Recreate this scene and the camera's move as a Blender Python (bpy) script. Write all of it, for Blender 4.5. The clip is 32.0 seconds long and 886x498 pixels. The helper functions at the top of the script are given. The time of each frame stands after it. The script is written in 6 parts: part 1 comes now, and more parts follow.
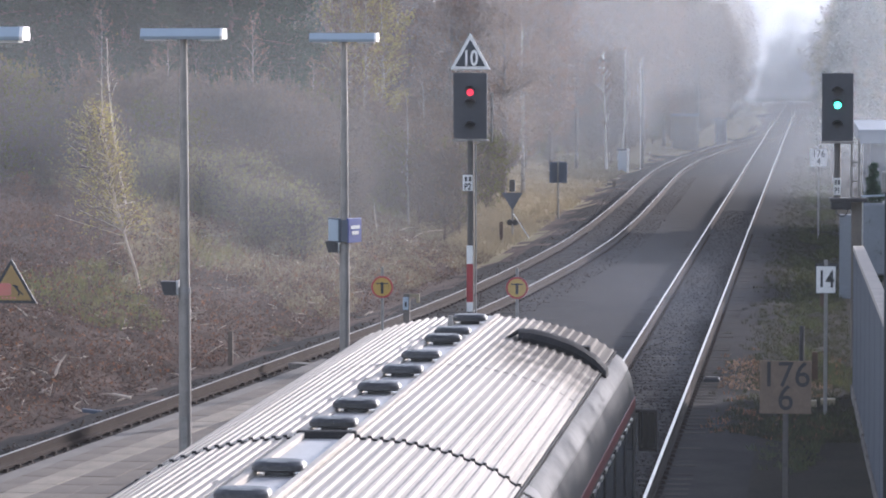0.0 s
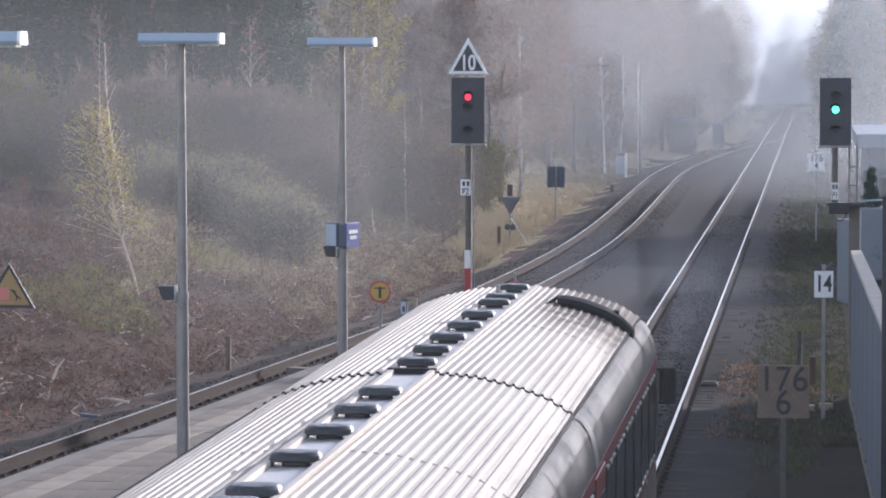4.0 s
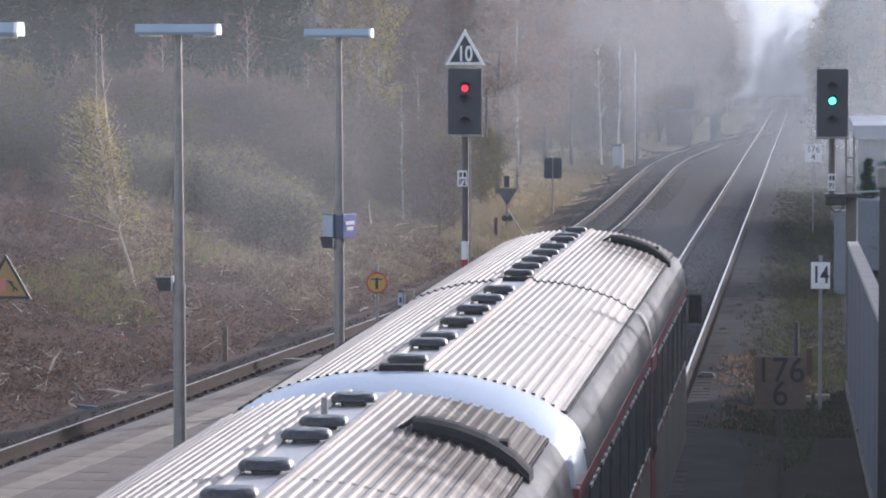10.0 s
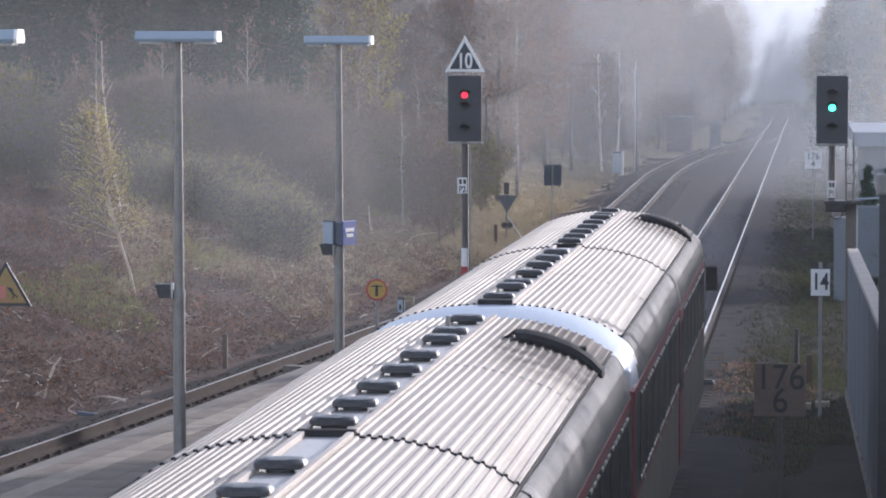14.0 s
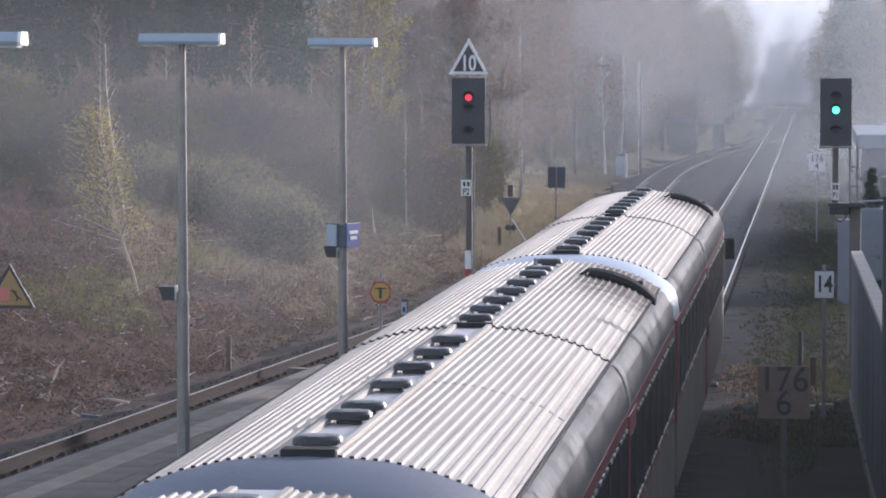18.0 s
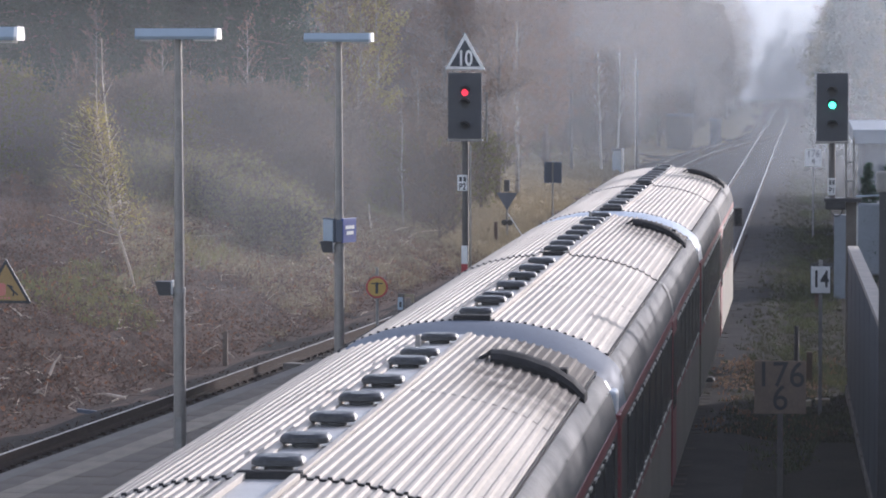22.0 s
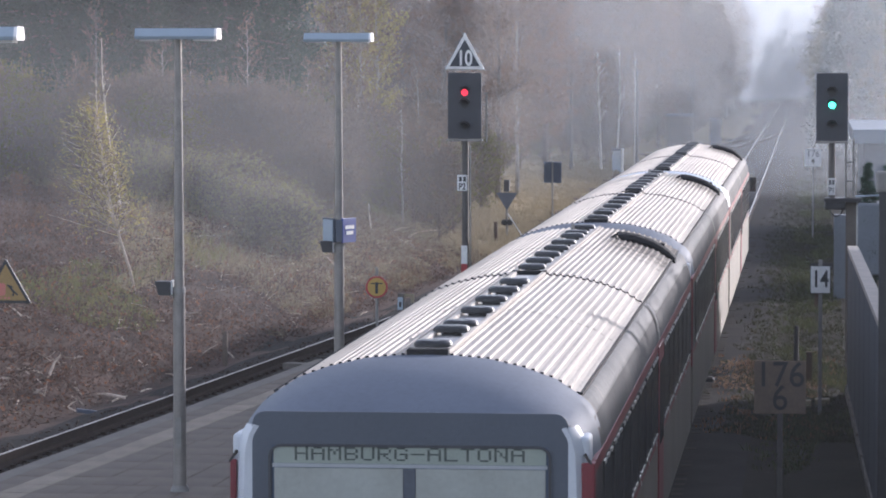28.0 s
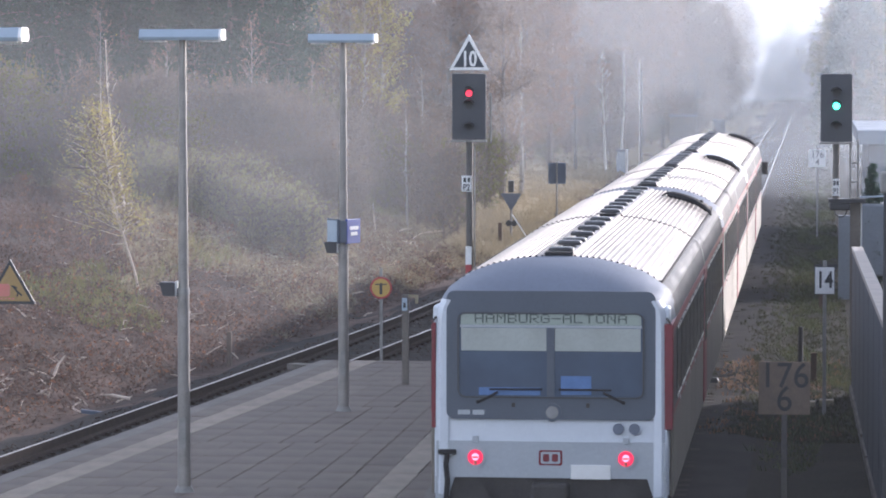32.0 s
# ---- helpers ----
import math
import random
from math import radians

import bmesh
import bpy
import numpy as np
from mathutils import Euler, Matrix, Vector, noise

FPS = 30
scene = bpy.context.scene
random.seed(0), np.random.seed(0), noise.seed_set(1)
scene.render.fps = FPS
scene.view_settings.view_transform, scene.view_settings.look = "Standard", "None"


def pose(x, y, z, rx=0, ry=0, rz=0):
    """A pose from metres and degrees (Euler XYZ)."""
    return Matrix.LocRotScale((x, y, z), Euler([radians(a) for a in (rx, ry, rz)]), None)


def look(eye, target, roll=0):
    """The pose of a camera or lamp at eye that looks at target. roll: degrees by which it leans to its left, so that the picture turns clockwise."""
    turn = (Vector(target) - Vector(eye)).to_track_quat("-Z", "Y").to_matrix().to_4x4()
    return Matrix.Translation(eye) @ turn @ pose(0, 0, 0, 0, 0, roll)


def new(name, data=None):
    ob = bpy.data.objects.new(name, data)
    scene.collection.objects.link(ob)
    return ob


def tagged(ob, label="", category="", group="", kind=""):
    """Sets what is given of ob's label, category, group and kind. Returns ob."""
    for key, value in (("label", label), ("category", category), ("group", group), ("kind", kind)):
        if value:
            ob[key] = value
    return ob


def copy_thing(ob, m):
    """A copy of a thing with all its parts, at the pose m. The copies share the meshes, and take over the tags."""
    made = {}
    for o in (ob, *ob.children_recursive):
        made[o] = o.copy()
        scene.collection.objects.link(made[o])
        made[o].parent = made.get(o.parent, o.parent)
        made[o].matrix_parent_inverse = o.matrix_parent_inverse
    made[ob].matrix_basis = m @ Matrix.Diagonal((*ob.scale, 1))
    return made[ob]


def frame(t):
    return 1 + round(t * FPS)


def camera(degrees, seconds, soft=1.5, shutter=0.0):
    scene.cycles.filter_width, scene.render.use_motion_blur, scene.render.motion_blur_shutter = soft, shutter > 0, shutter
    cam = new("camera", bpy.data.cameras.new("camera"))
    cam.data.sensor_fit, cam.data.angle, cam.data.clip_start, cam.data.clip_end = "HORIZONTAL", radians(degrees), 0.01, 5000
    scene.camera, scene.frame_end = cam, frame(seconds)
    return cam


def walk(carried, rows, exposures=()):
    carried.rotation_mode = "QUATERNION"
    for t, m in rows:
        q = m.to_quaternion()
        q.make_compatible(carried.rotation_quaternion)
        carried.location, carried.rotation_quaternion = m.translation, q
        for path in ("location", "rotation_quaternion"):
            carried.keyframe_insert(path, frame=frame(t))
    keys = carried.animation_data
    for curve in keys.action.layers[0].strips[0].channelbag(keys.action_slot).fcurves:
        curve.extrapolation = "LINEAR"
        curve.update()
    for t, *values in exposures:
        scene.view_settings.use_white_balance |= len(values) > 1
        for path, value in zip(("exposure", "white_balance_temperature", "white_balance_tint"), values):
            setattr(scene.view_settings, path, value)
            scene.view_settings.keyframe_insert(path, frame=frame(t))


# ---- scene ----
cam = camera(13.92, 32.0, soft=1.9)
EYE = (0.0, 0.0, 6.25)
# seconds, tilt and turn of the camera, which is held by hand on the footbridge
SWAY = [
    (0, 86.911, 5.885), (0.5, 86.980, 5.846), (1, 86.980, 5.848), (1.5, 86.939, 5.855),
    (2, 86.936, 5.808), (2.5, 86.896, 5.844), (3, 86.923, 5.869), (3.5, 86.979, 5.869),
    (5.5, 86.986, 5.767), (6, 86.932, 5.798), (6.5, 86.987, 5.787), (7, 86.949, 5.787),
    (7.5, 86.876, 5.822), (8, 86.994, 5.811), (8.5, 86.925, 5.812), (9, 86.842, 5.825),
    (9.5, 86.816, 5.826), (10, 86.843, 5.801), (10.5, 86.884, 5.784), (11, 86.919, 5.786),
    (11.5, 86.924, 5.798), (12, 86.912, 5.826), (12.5, 86.947, 5.827), (13, 86.943, 5.866),
    (13.5, 86.926, 5.890), (14, 86.953, 5.799), (14.5, 86.951, 5.792), (16.5, 86.915, 5.852),
    (17, 86.926, 5.854), (17.5, 86.938, 5.855), (18, 86.990, 5.858), (18.5, 87.029, 5.827),
    (19, 86.993, 5.798), (19.5, 86.885, 5.835), (20, 86.842, 5.838), (20.5, 86.851, 5.811),
    (21, 86.873, 5.832), (21.5, 86.911, 5.816), (22, 86.912, 5.801), (22.5, 86.952, 5.798),
    (23, 86.967, 5.783), (23.5, 86.951, 5.815), (24, 86.916, 5.893), (24.5, 86.966, 5.869),
    (25, 87.056, 5.882), (25.5, 86.998, 5.881), (27.5, 86.914, 5.812), (28, 86.911, 5.798),
    (28.5, 86.915, 5.814), (29, 86.951, 5.776), (29.5, 86.952, 5.762), (30, 86.925, 5.775),
    (30.5, 86.924, 5.798), (31, 86.856, 5.829), (31.5, 86.897, 5.842), (32, 86.924, 5.866),
]
# seconds, stops: the exposure falls while the bright roofs are near
LIGHTNESS = [(0, 1.30), (6, 1.25), (8, 1.15), (13, 1.15), (16, 1.02), (25, 1.02), (28, 1.15), (30, 1.45), (31, 1.55), (32, 1.6)]
walk(cam, [(t, pose(*EYE, a, 0, b)) for t, a, b in SWAY], exposures=[(t, e, 6130, 20) for t, e in LIGHTNESS])

# ---- world and light ----
SUN_TURN, SUN_UP = 35.0, 14.0
world = bpy.data.worlds.new("sky")
scene.world = world
world.use_nodes = True
nt = world.node_tree
sky = nt.nodes.new("ShaderNodeTexSky")
sky.sky_type = "NISHITA"
sky.sun_disc = False
sky.sun_elevation = radians(SUN_UP)
sky.sun_rotation = radians(SUN_TURN)
sky.air_density, sky.dust_density, sky.ozone_density = 1.0, 0.7, 2.0
veil = nt.nodes.new("ShaderNodeHueSaturation")
veil.inputs["Saturation"].default_value = 0.5
nt.links.new(sky.outputs[0], veil.inputs["Color"])
nt.links.new(veil.outputs[0], nt.nodes["Background"].inputs[0])
nt.nodes["Background"].inputs[1].default_value = 0.15
sun = new("sun", bpy.data.lights.new("sun", "SUN"))
sun.data.energy, sun.data.angle, sun.data.color = 2.45, radians(1.2), (1.0, 0.95, 0.88)
_s = Vector((math.sin(radians(SUN_TURN)) * math.cos(radians(SUN_UP)), math.cos(radians(SUN_TURN)) * math.cos(radians(SUN_UP)), math.sin(radians(SUN_UP))))
sun.matrix_world = look(_s * 200, (0, 0, 0))


# ---- materials ----
def mat(name, a, b=None, rough=0.6, metal=0.0, scale=4.0, fine=40.0, bump=0.15, depth=0.01, spec=0.5, per=0.0, stretch=None, mixpos=(0.35, 0.65)):
    """Two tones of a surface, mixed by coarse and fine noise, with relief. per: how far single pieces differ."""
    m = bpy.data.materials.new(name)
    m.use_nodes = True
    t = m.node_tree
    n, l = t.nodes, t.links
    bs = n["Principled BSDF"]
    bs.inputs["Roughness"].default_value = rough
    bs.inputs["Metallic"].default_value = metal
    bs.inputs["Specular IOR Level"].default_value = spec
    b = b or tuple(min(1, c * 0.75) for c in a)
    co = n.new("ShaderNodeTexCoord")
    mp = n.new("ShaderNodeMapping")
    if stretch:
        mp.inputs["Scale"].default_value = stretch
    l.new(co.outputs["Object"], mp.inputs[0])
    n1, n2 = n.new("ShaderNodeTexNoise"), n.new("ShaderNodeTexNoise")
    for q, s, d in ((n1, scale, 4), (n2, fine, 3)):
        q.inputs["Scale"].default_value = s
        q.inputs["Detail"].default_value = d
        l.new(mp.outputs[0], q.inputs["Vector"])
    ad = n.new("ShaderNodeMath")
    ad.operation = "MULTIPLY_ADD"
    ad.inputs[1].default_value = 0.4
    l.new(n2.outputs["Fac"], ad.inputs[0])
    sc = n.new("ShaderNodeMath")
    sc.operation = "MULTIPLY"
    sc.inputs[1].default_value = 0.6
    l.new(n1.outputs["Fac"], sc.inputs[0])
    l.new(sc.outputs[0], ad.inputs[2])
    rp = n.new("ShaderNodeValToRGB")
    rp.color_ramp.elements[0].position, rp.color_ramp.elements[1].position = mixpos
    rp.color_ramp.elements[0].color, rp.color_ramp.elements[1].color = (*a, 1), (*b, 1)
    l.new(ad.outputs[0], rp.inputs[0])
    col = rp.outputs[0]
    if per:
        oi, ge = n.new("ShaderNodeObjectInfo"), n.new("ShaderNodeNewGeometry")
        sm = n.new("ShaderNodeMath")
        sm.operation = "ADD"
        l.new(oi.outputs["Random"], sm.inputs[0])
        l.new(ge.outputs["Random Per Island"], sm.inputs[1])
        fr = n.new("ShaderNodeMath")
        fr.operation = "FRACT"
        l.new(sm.outputs[0], fr.inputs[0])
        mr = n.new("ShaderNodeMapRange")
        mr.inputs["To Min"].default_value, mr.inputs["To Max"].default_value = 1 - per, 1 + per
        l.new(fr.outputs[0], mr.inputs["Value"])
        hs = n.new("ShaderNodeHueSaturation")
        l.new(mr.outputs[0], hs.inputs["Value"])
        l.new(col, hs.inputs["Color"])
        col = hs.outputs[0]
    l.new(col, bs.inputs["Base Color"])
    if bump:
        bp = n.new("ShaderNodeBump")
        bp.inputs["Strength"].default_value = bump
        bp.inputs["Distance"].default_value = depth
        l.new(ad.outputs[0], bp.inputs["Height"])
        l.new(bp.outputs[0], bs.inputs["Normal"])
    return m


def leaf_mat(name, a, b, glow=0.45, each=0.5):
    """Leaves: two tones from plant to plant and, by the share each, from leaf to leaf, and light that comes through them."""
    m = bpy.data.materials.new(name)
    m.use_nodes = True
    n, l = m.node_tree.nodes, m.node_tree.links
    n.remove(n["Principled BSDF"])
    ge, oi = n.new("ShaderNodeNewGeometry"), n.new("ShaderNodeObjectInfo")
    ad, fr = n.new("ShaderNodeMath"), n.new("ShaderNodeMath")
    ad.operation, fr.operation = "MULTIPLY", "MULTIPLY_ADD"
    ad.inputs[1].default_value, fr.inputs[1].default_value = 1 - each, each
    l.new(oi.outputs["Random"], ad.inputs[0])
    l.new(ge.outputs["Random Per Island"], fr.inputs[0])
    l.new(ad.outputs[0], fr.inputs[2])
    rp = n.new("ShaderNodeValToRGB")
    rp.color_ramp.elements[0].color, rp.color_ramp.elements[1].color = (*a, 1), (*b, 1)
    l.new(fr.outputs[0], rp.inputs[0])
    df, tr, gl, mx, m2 = n.new("ShaderNodeBsdfDiffuse"), n.new("ShaderNodeBsdfTranslucent"), n.new("ShaderNodeBsdfGlossy"), n.new("ShaderNodeMixShader"), n.new("ShaderNodeMixShader")
    gl.inputs["Roughness"].default_value = 0.55
    mx.inputs[0].default_value, m2.inputs[0].default_value = glow, 0.02
    l.new(rp.outputs[0], df.inputs[0])
    l.new(rp.outputs[0], tr.inputs[0])
    l.new(df.outputs[0], mx.inputs[1])
    l.new(tr.outputs[0], mx.inputs[2])
    l.new(mx.outputs[0], m2.inputs[1])
    l.new(gl.outputs[0], m2.inputs[2])
    l.new(m2.outputs[0], n["Material Output"].inputs[0])
    return m


def glow_mat(name, c, power):
    m = bpy.data.materials.new(name)
    m.use_nodes = True
    bs = m.node_tree.nodes["Principled BSDF"]
    bs.inputs["Base Color"].default_value = (*c, 1)
    bs.inputs["Emission Color"].default_value = (*c, 1)
    bs.inputs["Emission Strength"].default_value = power
    return m


def mist_mat(name, share, side=None, fade=(17.0, 9.0), tone=(0.40, 0.44, 0.485)):
    """A thin bank of mist: it lets most light through and scatters the rest, in drifts; it thins out upwards, at the ground and, where side is given, to one side."""
    m = bpy.data.materials.new(name)
    m.use_nodes = True
    n, l = m.node_tree.nodes, m.node_tree.links
    n.remove(n["Principled BSDF"])
    ge = n.new("ShaderNodeNewGeometry")
    sp = n.new("ShaderNodeSeparateXYZ")
    l.new(ge.outputs["Position"], sp.inputs[0])
    ns = n.new("ShaderNodeTexNoise")
    ns.inputs["Scale"].default_value, ns.inputs["Detail"].default_value = 0.07, 3
    l.new(ge.outputs["Position"], ns.inputs["Vector"])
    m2 = n.new("ShaderNodeMapRange")
    m2.inputs["To Min"].default_value, m2.inputs["To Max"].default_value = 0.6 * share, 1.4 * share
    l.new(ns.outputs["Fac"], m2.inputs["Value"])
    fac = m2.outputs[0]
    for axis, ends in (("Z", fade), ("X", side)):
        if ends is None:
            continue
        mr = n.new("ShaderNodeMapRange")
        mr.interpolation_type = "SMOOTHSTEP"
        mr.inputs["From Min"].default_value, mr.inputs["From Max"].default_value = min(ends), max(ends)
        mr.inputs["To Min"].default_value, mr.inputs["To Max"].default_value = (0.0, 1.0) if ends[0] < ends[1] else (1.0, 0.0)
        l.new(sp.outputs[axis], mr.inputs["Value"])
        mu = n.new("ShaderNodeMath")
        mu.operation = "MULTIPLY"
        l.new(fac, mu.inputs[0])
        l.new(mr.outputs[0], mu.inputs[1])
        fac = mu.outputs[0]
    low = n.new("ShaderNodeMapRange")
    low.interpolation_type = "SMOOTHSTEP"
    uv = n.new("ShaderNodeUVMap")
    su = n.new("ShaderNodeSeparateXYZ")
    l.new(uv.outputs[0], su.inputs[0])
    low.inputs["From Min"].default_value, low.inputs["From Max"].default_value = 0.0, 2.4
    l.new(su.outputs["Y"], low.inputs["Value"])
    mu = n.new("ShaderNodeMath")
    mu.operation = "MULTIPLY"
    l.new(fac, mu.inputs[0])
    l.new(low.outputs[0], mu.inputs[1])
    fac = mu.outputs[0]
    tp, tl, mx = n.new("ShaderNodeBsdfTransparent"), n.new("ShaderNodeBsdfTranslucent"), n.new("ShaderNodeMixShader")
    tl.inputs[0].default_value = (*tone, 1)
    l.new(fac, mx.inputs[0])
    l.new(tp.outputs[0], mx.inputs[1])
    l.new(tl.outputs[0], mx.inputs[2])
    l.new(mx.outputs[0], n["Material Output"].inputs[0])
    return m


M = dict(
    ballast=mat("ballast", (0.046, 0.042, 0.040), (0.029, 0.028, 0.027), 0.95, scale=1.2, fine=22, bump=0.6, depth=0.04, spec=0.05),
    stone=mat("ballast_stone", (0.052, 0.047, 0.044), (0.036, 0.033, 0.031), 0.95, scale=20, fine=90, bump=0.3, per=0.2, spec=0.05),
    soil=mat("bank_soil", (0.125, 0.086, 0.071), (0.052, 0.040, 0.034), 0.95, scale=0.7, fine=9, bump=0.9, depth=0.08, spec=0.1),
    turf=mat("turf", (0.195, 0.172, 0.095), (0.26, 0.208, 0.138), 0.95, scale=0.35, fine=7, bump=0.9, depth=0.08, spec=0.1),
    dirt=mat("trackside_dirt", (0.042, 0.036, 0.029), (0.026, 0.027, 0.021), 0.95, scale=0.8, fine=14, bump=0.7, depth=0.05, spec=0.05),
    rust=mat("rusty_rail", (0.046, 0.032, 0.025), (0.030, 0.022, 0.019), 0.9, 0.0, spec=0.1, scale=6, fine=60),
    railtop=mat("worn_rail_head", (0.48, 0.455, 0.435), (0.37, 0.335, 0.31), 0.35, 1.0, scale=3, fine=80, bump=0.05),
    raildull=mat("dull_rail_head", (0.44, 0.40, 0.37), (0.32, 0.28, 0.25), 0.42, 0.8, scale=3, fine=60, bump=0.08),
    sleeper=mat("sleeper_wood", (0.055, 0.046, 0.04), (0.036, 0.032, 0.029), 0.95, scale=3, fine=40, bump=0.5, per=0.25, stretch=(1, 6, 6), spec=0.1),
    paver=mat("concrete_paver", (0.155, 0.124, 0.096), (0.085, 0.069, 0.054), 0.9, scale=0.5, fine=26, bump=0.35, per=0.07),
    pale=mat("pale_paver", (0.26, 0.215, 0.165), (0.175, 0.148, 0.115), 0.85, scale=1.5, fine=30, bump=0.3, per=0.08),
    concrete=mat("concrete", (0.17, 0.150, 0.130), (0.105, 0.094, 0.082), 0.9, scale=1.5, fine=25, bump=0.4),
    galv=mat("galvanised_steel", (0.285, 0.275, 0.26), (0.20, 0.195, 0.185), 0.75, 0.05, scale=5, fine=50, bump=0.06),
    lamp_alu=mat("lamp_housing", (0.37, 0.45, 0.53), (0.32, 0.40, 0.47), 0.4, 0.1, scale=3, fine=30, bump=0.03),
    lamp_white=mat("lamp_end_cap", (0.85, 0.85, 0.84), (0.78, 0.78, 0.77), 0.4, scale=8, bump=0.03),
    black=mat("black_paint", (0.022, 0.023, 0.026), (0.035, 0.036, 0.04), 0.55, scale=5, fine=50, bump=0.08),
    sigface=mat("signal_screen", (0.035, 0.04, 0.05), (0.05, 0.055, 0.065), 0.6, scale=2, fine=40, bump=0.06),
    white=mat("white_enamel", (0.80, 0.80, 0.79), (0.68, 0.68, 0.66), 0.45, scale=5, fine=50, bump=0.05),
    red=mat("red_paint", (0.42, 0.035, 0.04), (0.30, 0.03, 0.035), 0.5, scale=4, fine=40, bump=0.06),
    yellow=mat("yellow_paint", (0.50, 0.32, 0.075), (0.40, 0.26, 0.065), 0.55, scale=5, fine=40, bump=0.06),
    yellow_dull=mat("weathered_yellow", (0.31, 0.265, 0.17), (0.22, 0.185, 0.12), 0.7, scale=6, fine=40, bump=0.1),
    yellow_sign=mat("dull_yellow_sign", (0.36, 0.235, 0.085), (0.28, 0.185, 0.07), 0.6, scale=5, fine=40, bump=0.06),
    blue=mat("station_sign_blue", (0.03, 0.06, 0.28), (0.025, 0.05, 0.22), 0.5, scale=3, bump=0.03),
    pink=mat("faded_red", (0.55, 0.16, 0.14), (0.5, 0.2, 0.15), 0.6, scale=9, bump=0.03),
    deskblue=mat("blue_cloth", (0.10, 0.20, 0.42), (0.08, 0.16, 0.34), 0.7, scale=6, bump=0.1),
    bluegrey=mat("blue_grey_enamel", (0.085, 0.105, 0.140), (0.066, 0.083, 0.112), 0.55, scale=3, bump=0.04),
    cream=mat("faded_board", (0.21, 0.155, 0.115), (0.15, 0.115, 0.085), 0.85, scale=5, fine=30, bump=0.08),
    rustpost=mat("rusty_post", (0.095, 0.055, 0.036), (0.06, 0.04, 0.03), 0.85, scale=10, fine=60, bump=0.3),
    oldwood=mat("grey_wood", (0.17, 0.13, 0.10), (0.1, 0.08, 0.065), 0.9, scale=5, fine=40, bump=0.4, stretch=(4, 4, 0.6)),
    fence=mat("fence_panel", (0.080, 0.095, 0.118), (0.063, 0.076, 0.096), 0.75, scale=0.8, fine=18, bump=0.06),
    fencecap=mat("fence_cap", (0.50, 0.44, 0.38), (0.38, 0.34, 0.30), 0.8, scale=2, fine=25, bump=0.15),
    wall=mat("render_wall", (0.20, 0.22, 0.25), (0.16, 0.18, 0.2), 0.9, scale=0.6, fine=12, bump=0.1),
    roofpale=mat("pale_roof", (0.215, 0.255, 0.305), (0.175, 0.21, 0.25), 0.6, scale=0.8, fine=15, bump=0.08),
    # the train
    mast=mat("dark_mast", (0.12, 0.11, 0.10), (0.085, 0.08, 0.075), 0.6, 0.2, scale=6, fine=40, bump=0.1),
    pole_steel=mat("weathered_pole_steel", (0.29, 0.27, 0.25), (0.20, 0.187, 0.175), 0.45, 0.25, scale=5, fine=50, bump=0.06),
    roof=mat("corrugated_aluminium", (0.545, 0.50, 0.445), (0.43, 0.39, 0.345), 0.75, 0.1, scale=0.9, fine=14, bump=0.08, stretch=(2.5, 0.35, 2.5), spec=0.3),
    ridge=mat("ridge_plate", (0.52, 0.51, 0.50), (0.42, 0.41, 0.40), 0.5, 0.4, scale=1.5, fine=22, bump=0.06),
    # shoulder metals: the shade on the car's flank is put into their greys
    flange=mat("shaded_flange_grey", (0.165, 0.166, 0.168), (0.098, 0.099, 0.100), 0.72, 0.1, scale=5, fine=22, bump=0.45, depth=0.02, stretch=(1, 3, 1), spec=0.25),
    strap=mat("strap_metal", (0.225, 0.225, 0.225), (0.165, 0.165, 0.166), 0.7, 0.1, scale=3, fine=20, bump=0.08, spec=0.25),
    cantrail=mat("shaded_cantrail_grey", (0.110, 0.110, 0.111), (0.068, 0.068, 0.069), 0.8, 0.1, scale=0.8, fine=16, bump=0.10, spec=0.15),
    lightgrey=mat("light_grey_livery", (0.175, 0.152, 0.122), (0.115, 0.101, 0.083), 0.55, scale=1.0, fine=18, bump=0.05, stretch=(1, 1, 0.5)),
    livery_red=mat("livery_red", (0.20, 0.014, 0.025), (0.14, 0.011, 0.02), 0.5, scale=1.2, fine=20, bump=0.03),
    cabgrey=mat("cab_grey", (0.076, 0.095, 0.126), (0.062, 0.078, 0.104), 0.5, scale=1.2, fine=30, bump=0.03),
    cabwhite=mat("cab_white", (0.64, 0.68, 0.73), (0.55, 0.59, 0.64), 0.4, scale=1.5, fine=25, bump=0.03),
    cab_low=mat("cab_pebble_grey", (0.40, 0.43, 0.46), (0.33, 0.36, 0.39), 0.45, scale=1.5, fine=25, bump=0.04),
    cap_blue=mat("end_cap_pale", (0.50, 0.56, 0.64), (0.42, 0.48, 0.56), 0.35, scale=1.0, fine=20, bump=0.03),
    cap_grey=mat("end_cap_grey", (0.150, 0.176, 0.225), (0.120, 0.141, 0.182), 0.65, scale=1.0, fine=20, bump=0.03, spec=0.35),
    band=mat("window_band_black", (0.011, 0.011, 0.013), (0.017, 0.016, 0.018), 0.4, scale=2, fine=30, bump=0.02, spec=0.25),
    birch_white=mat("white_birch_bark", (0.66, 0.62, 0.56), (0.30, 0.27, 0.24), 0.8, scale=5, fine=22, bump=0.2, mixpos=(0.5, 0.66), stretch=(1, 1, 2.5)),
    mirror=mat("mirror_glass", (0.55, 0.58, 0.60), (0.45, 0.48, 0.5), 0.06, 1.0, scale=2, bump=0.0),
    glass=mat("tinted_window", (0.014, 0.016, 0.02), (0.02, 0.022, 0.027), 0.2, scale=1, bump=0.0, spec=0.25),
    gasket=mat("window_gasket", (0.5, 0.5, 0.48), (0.3, 0.3, 0.29), 0.3, 0.7, scale=5, fine=30, bump=0.1),
